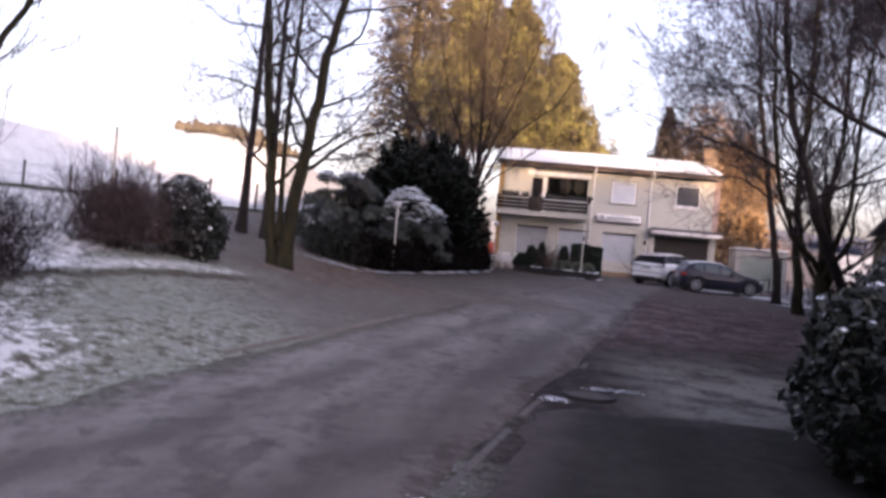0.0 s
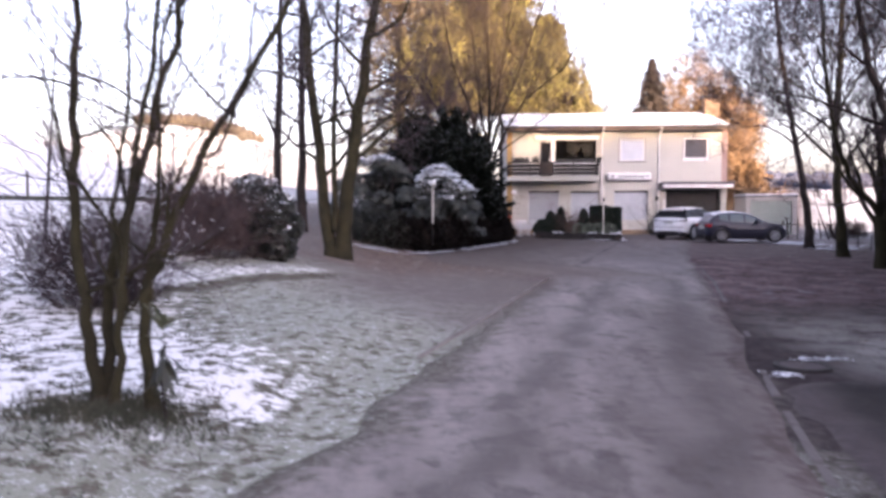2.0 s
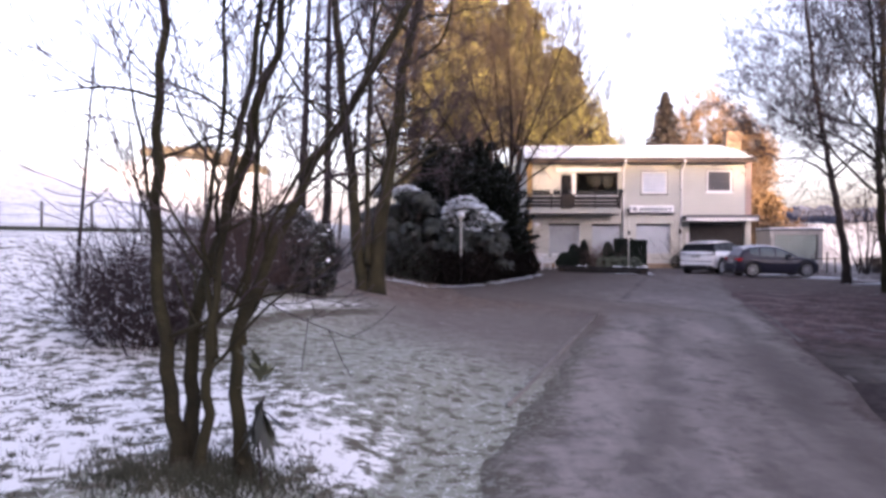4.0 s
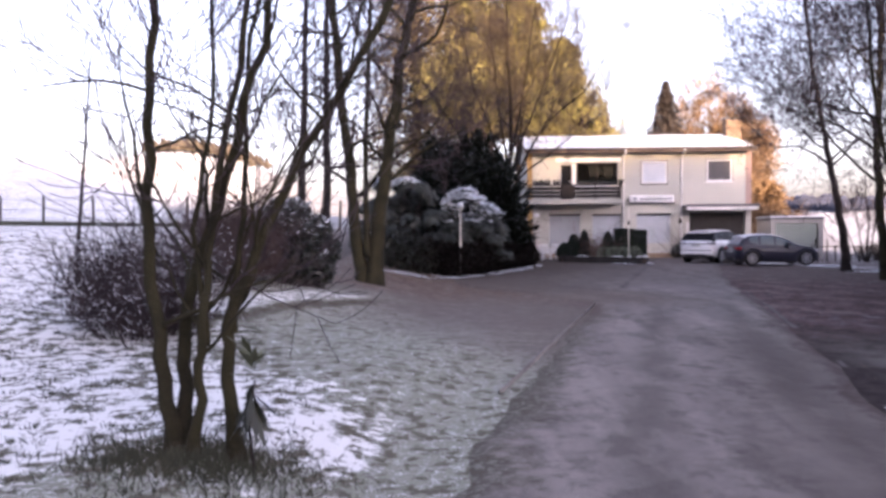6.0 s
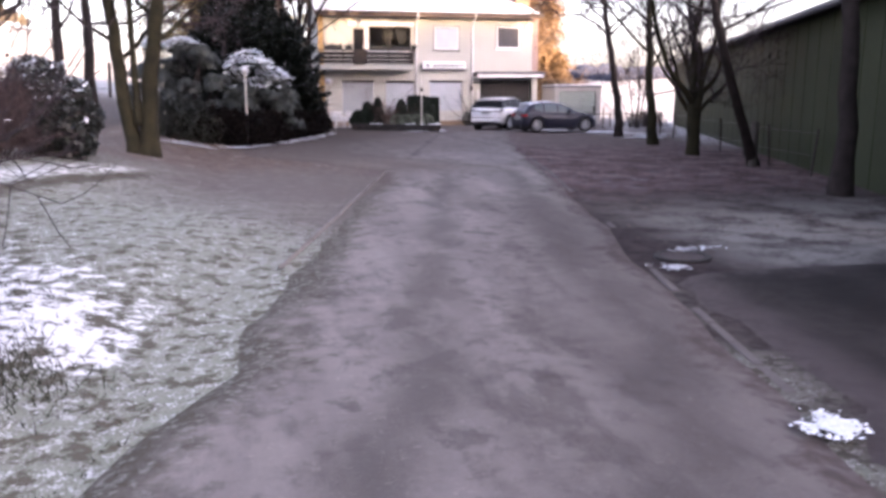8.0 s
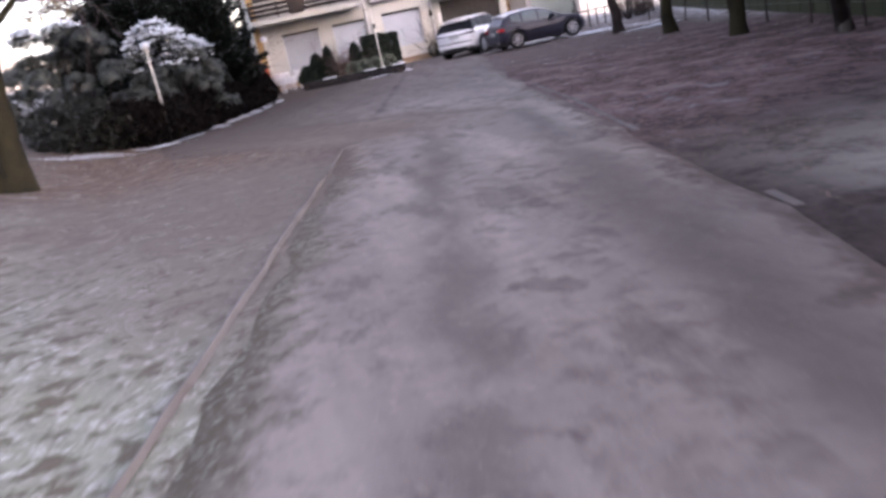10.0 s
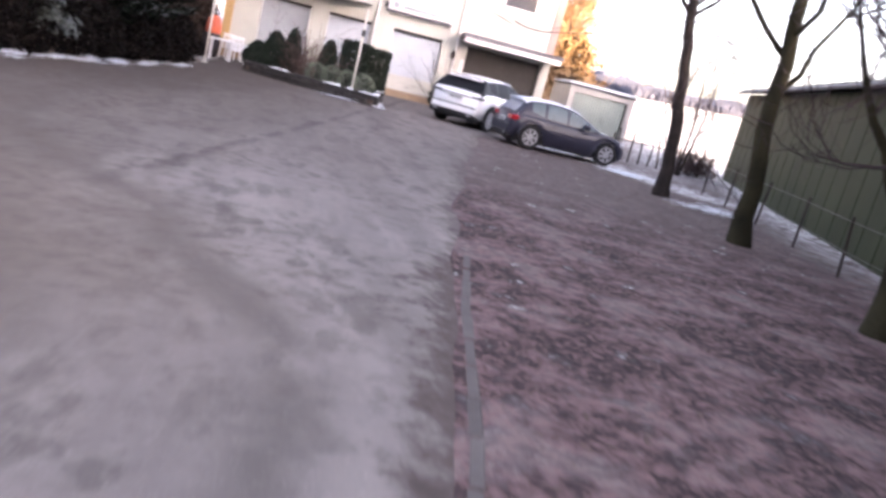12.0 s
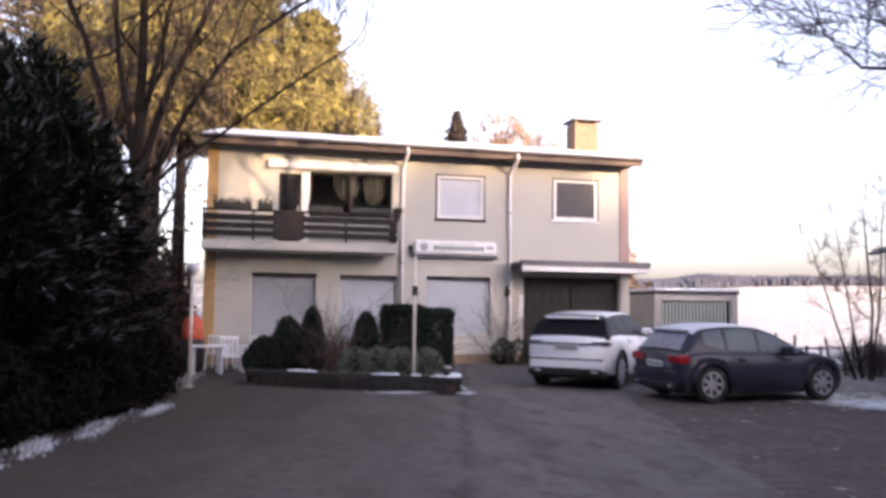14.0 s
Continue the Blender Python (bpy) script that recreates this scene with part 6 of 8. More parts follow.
bare_tree("wide_tree", "broad bare tree with many dark limbs at the house corner", [
    ([at_ground(2.9, 42.0), (2.95, 42.0, 1.6), (3.1, 42.0, 3.2), (3.02, 42.0, 5.2), (3.1, 42.0, 7.0), (3.0, 42.0, 9.5), (2.9, 42.2, 13.0)], 0.204, 0.053),
    ([(3.1, 42.0, 3.6), (3.6, 41.9, 5.0), (4.1, 41.8, 6.0), (5.0, 41.8, 7.4), (6.9, 41.8, 8.9), (8.2, 41.8, 11.0)], 0.088, 0.026),
    ([(3.1, 42.0, 4.6), (3.7, 42.0, 6.6), (4.7, 42.0, 9.0), (6.0, 42.0, 12.6)], 0.095, 0.030),
    ([(3.05, 42.0, 3.4), (2.5, 42.0, 5.4), (1.9, 42.0, 7.4), (1.2, 42.0, 9.0), (0.6, 42.0, 12.0)], 0.102, 0.034),
    ([(3.0, 42.0, 3.0), (1.8, 41.8, 4.8), (0.2, 41.6, 7.0), (-1.4, 41.6, 9.4)], 0.082, 0.030),
    ([(3.1, 42.0, 4.0), (4.0, 41.8, 4.9), (4.9, 41.6, 5.5), (6.0, 41.5, 6.4), (7.6, 41.4, 7.6)], 0.051, 0.019),
    ([(3.05, 42.0, 5.4), (3.5, 42.0, 7.6), (3.9, 42.0, 10.0), (4.3, 42.0, 13.0)], 0.075, 0.026),
    ([(3.0, 42.0, 4.8), (2.6, 42.0, 7.0), (2.3, 42.0, 9.6), (2.0, 42.0, 12.4)], 0.075, 0.026)],
    81, M_BARK_DARK, M_TWIG_GOLD, limbs=10, limb_len=3.2, levels=4, first=0.40, spread_=0.45, lift=0.26, kids=(3, 4), thin=0.006)

twiggy("twiggy_bush", "tall dark leafless shrub beside the hedge", 1.9, 39.6, 0.7, 1.0, 3.0, 83, M_TWIG_DULL, 70)
leafy("ivy_shrub", "dark brown shrub behind the lamp post", [(2.9, 44.6, 1.1, 0.85, 0.9, 1.5), (3.4, 45.4, 1.2, 0.60, 0.6, 1.8), (3.1, 46.5, 1.5, 0.95, 0.6, 1.75), (2.0, 43.0, 1.6, 0.9, 0.9, 1.9)], 84, M_BROWN_LEAF, 0.085, 1200)

# behind the house: tall golden trees in the sun
def crown_tree(name, label, x, y, h, r, seed, bark, twig, twigs=26000, group="", low=0.25, thin=0.018, length=0.34, bark_twig=M_TWIG):
    """A broad tree: trunk, dark limbs fanning up and a rounded haze of fine lit twigs with gaps."""
    t = bare_tree(name, label, [([at_ground(x, y), (x, y, h * 0.2), (x + 0.02 * h, y, h * 0.45), (x - 0.01 * h, y, h * 0.78)], 0.016 * h, 0.05)]
                  + [([(x, y, h * f), (x + r * a * 0.4, y + r * b * 0.4, h * (f + 0.2)), (x + r * a * 0.8, y + r * b * 0.8, h * (f + 0.42))], 0.008 * h, 0.03) for f, a, b in ((0.18, -0.9, 0.1), (0.2, 0.9, -0.2), (0.24, 0.35, -0.6), (0.26, -0.45, -0.6), (0.32, 0.6, 0.3))],
                  seed, bark, bark_twig, limbs=8, limb_len=r * 0.6, levels=3, first=0.3, spread_=0.5, lift=0.16, kids=(3, 4), group=group, thin=thin)
    r_ = np.random.default_rng(seed + 500)
    d = r_.normal(size=(twigs * 2, 3)); d /= np.linalg.norm(d, axis=1, keepdims=True)
    keep = np.array([noise.noise((q[0] * 3.3 + seed, q[1] * 3.3, q[2] * 3.3)) for q in d])
    shell = (1 + 0.20 * keep) * r_.uniform(0.25, 1.0, len(d)) ** 0.5
    clump = np.array([noise.noise(Vector(q * s_) * 5.0 + Vector((seed, 0, 0))) for q, s_ in zip(d, shell)])
    ok = clump > 0.09
    d, shell = d[ok][:twigs], shell[ok][:twigs]
    zc = z0 = gz(x, y)
    half = h * (1 - low) / 2
    c = np.array([x, y, zc + h - half]) + d * shell[:, None] * np.array([r, r, half])
    ups = np.c_[d[:, 0] * 0.4, d[:, 1] * 0.4, np.full(len(d), 0.1)]
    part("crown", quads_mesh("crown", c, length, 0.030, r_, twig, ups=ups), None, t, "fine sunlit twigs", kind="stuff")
    return t


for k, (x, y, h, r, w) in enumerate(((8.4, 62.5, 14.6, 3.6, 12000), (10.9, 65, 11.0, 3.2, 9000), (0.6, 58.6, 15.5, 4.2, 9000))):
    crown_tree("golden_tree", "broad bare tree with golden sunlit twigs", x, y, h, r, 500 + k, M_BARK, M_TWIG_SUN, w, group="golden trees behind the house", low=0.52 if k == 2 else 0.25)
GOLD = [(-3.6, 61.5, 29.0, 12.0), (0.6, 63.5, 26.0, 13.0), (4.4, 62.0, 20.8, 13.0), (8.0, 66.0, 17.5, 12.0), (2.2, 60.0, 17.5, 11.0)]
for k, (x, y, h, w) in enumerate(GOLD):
    conifer("larch", "tall golden-brown conifer lit by the low sun", x, y, h, w, 90 + k, M_GOLD_SHADED if k in (0, 4) else M_GOLD, bottom=(0.10, 0.34, 0.42, 0.40, 0.46)[k], leaf=0.30, aspect=0.13, count=26000 if k in (0, 4) else 34000, droop=0.16, group="golden trees behind the house", narrow=0.62, lumps=1.6)
conifer("spruce", "dark slender spruce behind the house", 20.2, 82, 16.8, 12.5, 101, M_SPRUCE, leaf=0.24, count=16000, droop=0.30, narrow=1.0, lumps=0.8, aspect=0.25)
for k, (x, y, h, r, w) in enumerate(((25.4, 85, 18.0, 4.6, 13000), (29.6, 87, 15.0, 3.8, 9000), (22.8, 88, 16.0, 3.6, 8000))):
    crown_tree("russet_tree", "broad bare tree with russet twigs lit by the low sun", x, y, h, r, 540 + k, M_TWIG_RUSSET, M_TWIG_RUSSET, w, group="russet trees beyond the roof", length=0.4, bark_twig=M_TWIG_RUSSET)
for k, (x, y, h) in enumerate(((27.4, 83, 13.0),)):
    bare_tree("russet_tree", "bare tree with russet twigs lit by the low sun", [([at_ground(x, y), (x, y, h * 0.3), (x + 0.3, y, h * 0.6), (x + 0.2, y, h * 0.85)], 0.3, 0.08), ([(x, y, h * 0.2), (x - 1.4, y, h * 0.5), (x - 2.2, y, h * 0.75)], 0.18, 0.06), ([(x, y, h * 0.22), (x + 1.6, y, h * 0.5), (x + 2.6, y, h * 0.72)], 0.18, 0.06)],
              110 + k, M_TWIG_RUSSET, M_TWIG_RUSSET, limbs=12, limb_len=4.0, levels=4, first=0.15, spread_=0.6, kids=(3, 4), group="russet trees beyond the roof", thin=0.02)
for k, (x, y, h, w) in enumerate(((19.8, 60, 6.5, 5.0), (23.0, 62, 5.2, 5.0), (18.6, 58, 9.0, 4.0))):
    conifer("russet_tree", "low russet tree behind the garage", x, y, h, w, 120 + k, M_ORANGE, leaf=0.22, count=6000, droop=0.0, narrow=0.35, lumps=1.2, group="russet trees behind the garage")

# right: the row of bare trees
bare_tree("row_tree", "bare tree with slim dark trunk in the row", [
    ([at_ground(16.2, 32.94), (16.1, 32.94, 1.4), (15.73, 32.9, 3.2), (15.47, 32.9, 4.5), (15.25, 32.9, 5.8), (14.8, 32.9, 8.3), (14.45, 32.9, 11.5)], 0.175, 0.065),
    ([(15.5, 32.9, 4.3), (14.9, 32.9, 4.75), (14.2, 32.8, 5.05), (13.4, 32.8, 5.0), (12.9, 32.7, 5.25)], 0.055, 0.012),
    ([(15.25, 32.9, 5.8), (14.7, 32.9, 6.1), (13.8, 32.8, 6.5), (12.7, 32.8, 7.4)], 0.060, 0.015),
    ([(15.50, 32.9, 4.4), (15.95, 32.9, 4.85), (16.9, 32.9, 5.4), (18.1, 32.9, 6.4)], 0.055, 0.015)],
          131, M_BARK, M_TWIG, limbs=7, limb_len=2.7, limb_dir=(-0.30, 0, 0.30), levels=4, first=0.42, kids=(3, 4), group="bare trees along the yard", lift=0.05, thin=0.0065, fuzz=4500)
bare_tree("row_tree", "bare tree with mossy trunk foot in the row", [([at_ground(15.22, 27.74), (15.0, 27.74, 2.0), (14.85, 27.74, 4.4), (14.95, 27.74, 7.4), (14.9, 27.74, 12.5)], 0.175, 0.07)],
          132, M_BARK_MOSS, M_TWIG, limbs=16, limb_len=5.3, limb_dir=(-0.30, 0, 0.30), levels=4, first=0.30, kids=(4, 5), group="bare trees along the yard", lift=0.05, thin=0.0065, fuzz=12000)
bare_tree("pollard_tree", "knobbly bare pollard with thick forked limbs", [
    ([at_ground(14.06, 22.8), (14.02, 22.8, 1.0), (14.06, 22.8, 2.1)], 0.17, 0.22),
    ([(14.02, 22.8, 1.5), (13.45, 22.7, 2.1), (13.05, 22.7, 2.6), (12.5, 22.6, 3.9), (12.25, 22.6, 5.6), (12.0, 22.6, 8.6)], 0.10, 0.04),
    ([(14.02, 22.8, 2.0), (13.96, 22.9, 3.5), (14.25, 22.9, 5.2), (14.2, 22.9, 10.0)], 0.11, 0.04),
    ([(14.15, 22.8, 2.0), (14.55, 22.7, 3.4), (14.55, 22.6, 6.0), (14.9, 22.6, 9.6)], 0.085, 0.035)],
    133, M_BARK_MOSS, M_TWIG, limbs=8, limb_len=3.2, limb_dir=(0, 0, 0.8), levels=4, first=0.45, kids=(3, 4), group="", lift=0.10, thin=0.0065, fuzz=9000)
bare_tree("row_tree", "pale bare tree leaning over the yard", [([at_ground(13.7, 19.1), (12.75, 18.3, 1.3), (11.75, 17.6, 2.8), (11.4, 17.7, 4.1), (11.1, 17.9, 5.2), (10.85, 17.9, 6.8), (10.6, 18.0, 10.5)], 0.135, 0.05)],
          134, M_BARK, M_TWIG, limbs=11, limb_len=3.6, levels=4, first=0.36, kids=(3, 4), group="bare trees along the yard", lift=0.05, thin=0.0065, fuzz=12000)
bare_tree("row_tree", "stout dark bare tree close to the barn", [([at_ground(11.75, 13.4), (11.7, 13.4, 2.4), (11.6, 13.5, 4.6), (11.6, 13.6, 7.5), (11.5, 13.6, 11.5)], 0.185, 0.07)],
          135, M_BARK, M_TWIG, limbs=13, limb_len=3.9, levels=4, first=0.32, kids=(3, 4), group="bare trees along the yard", lift=0.05, thin=0.0065, fuzz=12000)
bare_tree("row_tree", "bare tree with many limbs behind the row", [([at_ground(15.6, 17.5), (15.6, 17.5, 3.0), (15.4, 17.6, 6.0), (15.5, 17.6, 11.5)], 0.17, 0.06)],
          136, M_BARK, M_TWIG, limbs=12, limb_len=3.8, levels=4, first=0.36, kids=(3, 4), group="bare trees along the yard", lift=0.05, thin=0.0065, fuzz=12000)
leafy("evergreen_shrub", "dark evergreen shrub with frosted leaves at the drive edge", [(8.6, 6.6, 0.75, 0.9, 1.2, 0.85), (9.3, 7.4, 0.9, 1.0, 1.2, 1.05), (8.9, 5.2, 0.6, 0.95, 1.1, 0.75)], 141, M_SHADE_LEAF, 0.065, 2600, snow=0.08, elong=0.45)
bare_tree("thin_sapling", "thin bare saplings before the snowy field", [([at_ground(20.9, 41.2), (21.0, 41.2, 1.8), (20.8, 41.2, 4.2)], 0.05, 0.02), ([at_ground(21.1, 41.4), (21.4, 41.4, 1.8), (21.6, 41.4, 4.6)], 0.045, 0.015), ([at_ground(20.7, 41.5), (20.1, 41.5, 1.6), (19.5, 41.5, 3.3)], 0.035, 0.012), ([at_ground(21.0, 41.6), (20.6, 41.6, 2.2), (20.3, 41.6, 3.9)], 0.035, 0.012)],
          142, M_BARK, M_TWIG_DULL, limbs=6, limb_len=0.8, levels=3, first=0.3, thin=0.005)

twiggy("twiggy_bush", "low dark leafless bush at the barn foot", 22.0, 42.4, 1.3, 0.6, 0.75, 143, M_TWIG_DULL, 80, haze=1800)

# ---------- far woods on the hills ----------
rng = np.random.default_rng(8)
def far_wood(cx, cy, wx, wy, n, h, material, label, slant=0.0, slim=1.0):
    g = Geo()
    for _ in range(n):
        x = cx + rng.uniform(-wx, wx)
        y = cy + rng.uniform(-wy, wy) - slant * (x - cx)
        swell = 0.85 + 0.7 * abs(noise.noise((x / 22, y / 30, h)))
        z, hh, r = gz(x, y), h * swell * rng.uniform(0.6, 1.2), slim * h * rng.uniform(0.45, 0.8)
        pts = []
        for ring, (f, w) in enumerate(((0.05, 0.7), (0.35, 1.0), (0.7, 0.75))):
            for k in range(6):
                a = k * math.tau / 6 + ring
                q = w * r * rng.uniform(0.7, 1.25)
                pts.append((x + q * math.cos(a), y + q * math.sin(a), z + hh * f))
        pts.append((x, y, z + hh))
        fs = [(i * 6 + k, i * 6 + (k + 1) % 6, i * 6 + 6 + (k + 1) % 6, i * 6 + 6 + k) for i in range(2) for k in range(6)] + [(12 + k, 12 + (k + 1) % 6, 18) for k in range(6)]
        g.add(pts, fs)
    sheet("far_wood", g, material, label, "wood", "stuff")
far_wood(-140, 395, 28, 16, 130, 6.0, M_FARGOLD, "strip of russet wood on the far hilltop", slim=0.6)
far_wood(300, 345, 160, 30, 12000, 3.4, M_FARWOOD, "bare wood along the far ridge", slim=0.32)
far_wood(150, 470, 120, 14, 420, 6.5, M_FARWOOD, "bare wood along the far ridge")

def shade_wood():
    """Unseen spruce wood added on the slope behind; its skyline sets where the low sun clears it."""
    g = Geo()
    for _ in range(1500):
        x = 60 + rng.uniform(-190, 190)
        y = -92 - 0.35 * x + rng.uniform(-8, 8)
        top = float(np.interp(x, [-120, 20, 45, 58, 70, 75.5, 77.2, 78.0, 80.2, 81.0, 84.5, 88, 250], [47, 47, 40, 33, 31, 28.6, 27.6, 25.2, 25.2, 28.0, 29.0, 29.9, 31]))
        z = gz(x, y)
        hh, r = max(3.0, top - z) * rng.uniform(0.86, 1.03), rng.uniform(1.6, 2.6)
        pts = [(x + w * r * rng.uniform(0.75, 1.25) * math.cos(k * math.tau / 6 + ring), y + w * r * math.sin(k * math.tau / 6 + ring), z + hh * f - 0.5) for ring, (f, w) in enumerate(((0.0, 1.0), (0.45, 0.8), (0.8, 0.45))) for k in range(6)]
        g.add(pts + [(x, y, z + hh)], [(i * 6 + k, i * 6 + (k + 1) % 6, i * 6 + 6 + (k + 1) % 6, i * 6 + 6 + k) for i in range(2) for k in range(6)] + [(12 + k, 12 + (k + 1) % 6, 18) for k in range(6)])
    sheet("far_wood", g, M_SPRUCE, "unseen wood added on the slope to shade the yard", "wood", "stuff")


shade_wood()

# ---------- meadow fence ----------
fence = thing("meadow_fence", "old wire fence with dark wooden posts before the snowy meadow", "fence")
tops = []
for k in range(17):
    x = -40.5 + k * 2.5 + rng.normal(0, 0.12)
    y = 39.0 + rng.normal(0, 0.1)
    z, lean = gz(x, y), rng.normal(0, 0.04)
    part("post", Geo().tube([(x, y, z - 0.3), (x + lean, y, z + 1.5)], [0.075, 0.065], 7), M_POST, fence)
    tops.append((x, y, z))
for h in (0.35, 0.8, 1.3):
    part("wire", Geo().tube([(x, y - 0.07, z + h) for x, y, z in tops], [0.012] * len(tops), 4, cap=False), M_WIRE, fence)
sheet("field_verge", Geo().tube([(-60, 38.6, gz(-60, 38.6) + 0.02), (-40, 38.7, gz(-40, 38.7) + 0.02), (-20, 38.6, gz(-20, 38.6) + 0.02), (-6, 38.6, gz(-6, 38.6) + 0.02)], [0.22] * 4, 8), M_GRASS, "strip of rough dry grass under the meadow fence", "grass", "stuff")

# wire fence on thin posts along the right-hand tree row
fence = thing("wire_fence", "thin iron posts with slack wires behind the tree row", "fence")
tops = []
for k in range(9):
    f = k / 8
    x, y = 19.3 + (13.6 - 19.3) * f + rng.normal(0, 0.1), 36.5 + (16.5 - 36.5) * f
    z, lean = gz(x, y), rng.normal(0, 0.07)
    part("post", Geo().tube([(x, y, z - 0.2), (x + lean, y, z + 1.05)], [0.028, 0.026], 6), M_IRON, fence)
    tops.append((x + lean * 0.7, y, z))
for h in (0.45, 0.95):
    part("wire", Geo().tube([(x, y, z + h) for x, y, z in tops], [0.006] * len(tops), 3, cap=False), M_WIRE, fence)
fence = thing("stake_fence", "row of leaning wooden stakes before the snowy field", "fence")
for k in range(11):
    x, y = 18.3 + k * 0.48 + rng.normal(0, 0.05), 41.8 + k * 0.10
    z, lean = gz(x, y), rng.normal(0, 0.10)
    part("stake", Geo().tube([(x, y, z - 0.2), (x + lean, y, z + rng.uniform(0.75, 1.2))], [0.04, 0.032], 6), M_POST, fence)
part("rail", Geo().tube([(18.2, 41.74, gz(18.2, 41.7) + 0.75), (23.4, 43.1, gz(23.4, 43.1) + 0.75)], [0.025, 0.025], 5), M_POST, fence)
stump = thing("wooden_post", "short dark wooden post under the trees", "post")
part("post", Geo().tube([(13.55, 18.9, -0.2), (13.53, 18.9, 0.6), (13.55, 18.9, 1.15)], [0.12, 0.11, 0.10], 9), M_POST, stump)

# ---------- garden lamps and pole ----------
def garden_lamp(x, y, h, label, head=True):
    t = thing("garden_lamp", label, "lamp", "garden lamps" if head else "", m=Matrix.Translation((x, y, gz(x, y))))
    part("post", Geo().tube([(0, 0, -0.1), (0, 0, h - (0.16 if head else 0))], [0.036, 0.032], 10), M_POLE, t, smooth=True)
    part("base_plate", Geo().lathe([(0.10, 0), (0.10, 0.03), (0.05, 0.05)], (0, 0, 0), 12), M_POLE, t)
    if head:
        part("shade", Geo().lathe([(0.045, h - 0.22), (0.12, h - 0.18), (0.14, h - 0.10), (0.10, h - 0.02), (0.03, h)], (0, 0, 0), 16), M_LAMP, t, smooth=True)
        part("collar", Geo().lathe([(0.05, h - 0.26), (0.06, h - 0.22), (0.05, h - 0.2)], (0, 0, 0), 12), M_POLE, t)
    else:
        part("clamp", Geo().box(-0.05, -0.06, 1.95, 0.05, 0.05, 2.15), M_BLACK, t)
        part("cap", Geo().lathe([(0.04, h), (0.04, h + 0.03), (0.01, h + 0.05)], (0, 0, 0), 10), M_POLE, t)
    return t


garden_lamp(0.80, 29.6, 2.76, "pale garden lamp post with mushroom shade by the hedge")
garden_lamp(4.36, 41.1, 2.56, "pale garden lamp post with round shade by the house corner")
garden_lamp(8.88, 40.25, 2.75, "thin white pole standing in the planter", head=False)
pole = thing("white_pole", "tall weathered pole beside the bushes", "pole")
part("pole", Geo().tube([(-5.0, 19.0, gz(-5, 19) - 0.2), (-4.95, 19.0, gz(-5, 19) + 2.6)], [0.045, 0.04], 8), M_POLE, pole)

# ---------- stone planter before the house ----------
PL = [(5.58, 41.20), (9.48, 39.00), (10.10, 42.6), (6.15, 44.3)]
planter = thing("stone_planter", "low dark stone planter bed with snow on its rim", "planter")
def wall_line(a, b, n, rows):
    a, b = Vector((*a, 0)), Vector((*b, 0))
    d = (b - a).normalized(); ang = math.degrees(math.atan2(d.y, d.x)); L = (b - a).length / n
    for r in range(rows):
        for k in range(n - (r % 2)):
            p = a + d * (L * (k + 0.5 * (r % 2)))
            me = mesh_of("stone", Geo().box(0.008, -0.11 + rng.normal(0, 0.008), 0.004, L - 0.008, 0.11, 0.136, 0.02), M_STONE)
            part("stone", me, None, planter, m=pose(p.x, p.y, r * 0.14 - 0.03, 0, 0, ang))
for a, b, n in ((PL[0], PL[1], 12), (PL[1], PL[2], 9), (PL[2], PL[3], 12), (PL[3], PL[0], 9)):
    wall_line(a, b, n, 3)
part("soil", Geo().prism([(x, y) for x, y in PL], 0.0, 0.30), M_LEAF, planter)
g = Geo()
for a, b in ((PL[0], PL[1]), (PL[1], PL[2])):
    a, b = Vector((*a, 0)), Vector((*b, 0))
    for k in range(60):
        f = k / 60 + rng.uniform(0, 0.012)
        if noise.noise((f * 9, a.x, 2)) < (0.15 if a.x < 6 and f < 0.6 else -0.12):
            continue
        p = a.lerp(b, f)
        r, h = rng.uniform(0.05, 0.12), rng.uniform(0.015, 0.04)
        g.lathe([(r, 0), (r * 0.9, h * 0.6), (r * 0.4, h)], (p.x + rng.normal(0, 0.02), p.y + 0.02 + rng.normal(0, 0.02), 0.388), 8)
tagged(part("rim_snow", g, M_SNOW, planter, "thin snow on the rim stones", smooth=True), kind="stuff")


def snow_patch(label, cx, cy, rx, ry, n, seed):
    """Crumbs of crusted snow, thickest in the middle."""
    r = np.random.default_rng(seed)
    seeds_ = np.c_[cx + r.normal(0, 0.5, 14) * rx, cy + r.normal(0, 0.5, 14) * ry]
    c = seeds_[r.integers(0, 14, n * 26)] + r.normal(0, 0.27, (n * 26, 2)) * np.array([max(rx, 0.15), max(ry, 0.15)])
    z = np.maximum(ground_z(c[:, 0], c[:, 1]), 0) + 0.055 + r.uniform(0, 0.02, len(c))
    ob = new("snow_patch", quads_mesh("snow_patch", np.c_[c, z], 0.020, 0.014, r, M_SNOW, ups=np.array([0, 0, 6.0])))
    return tagged(ob, label, "snow", kind="stuff")


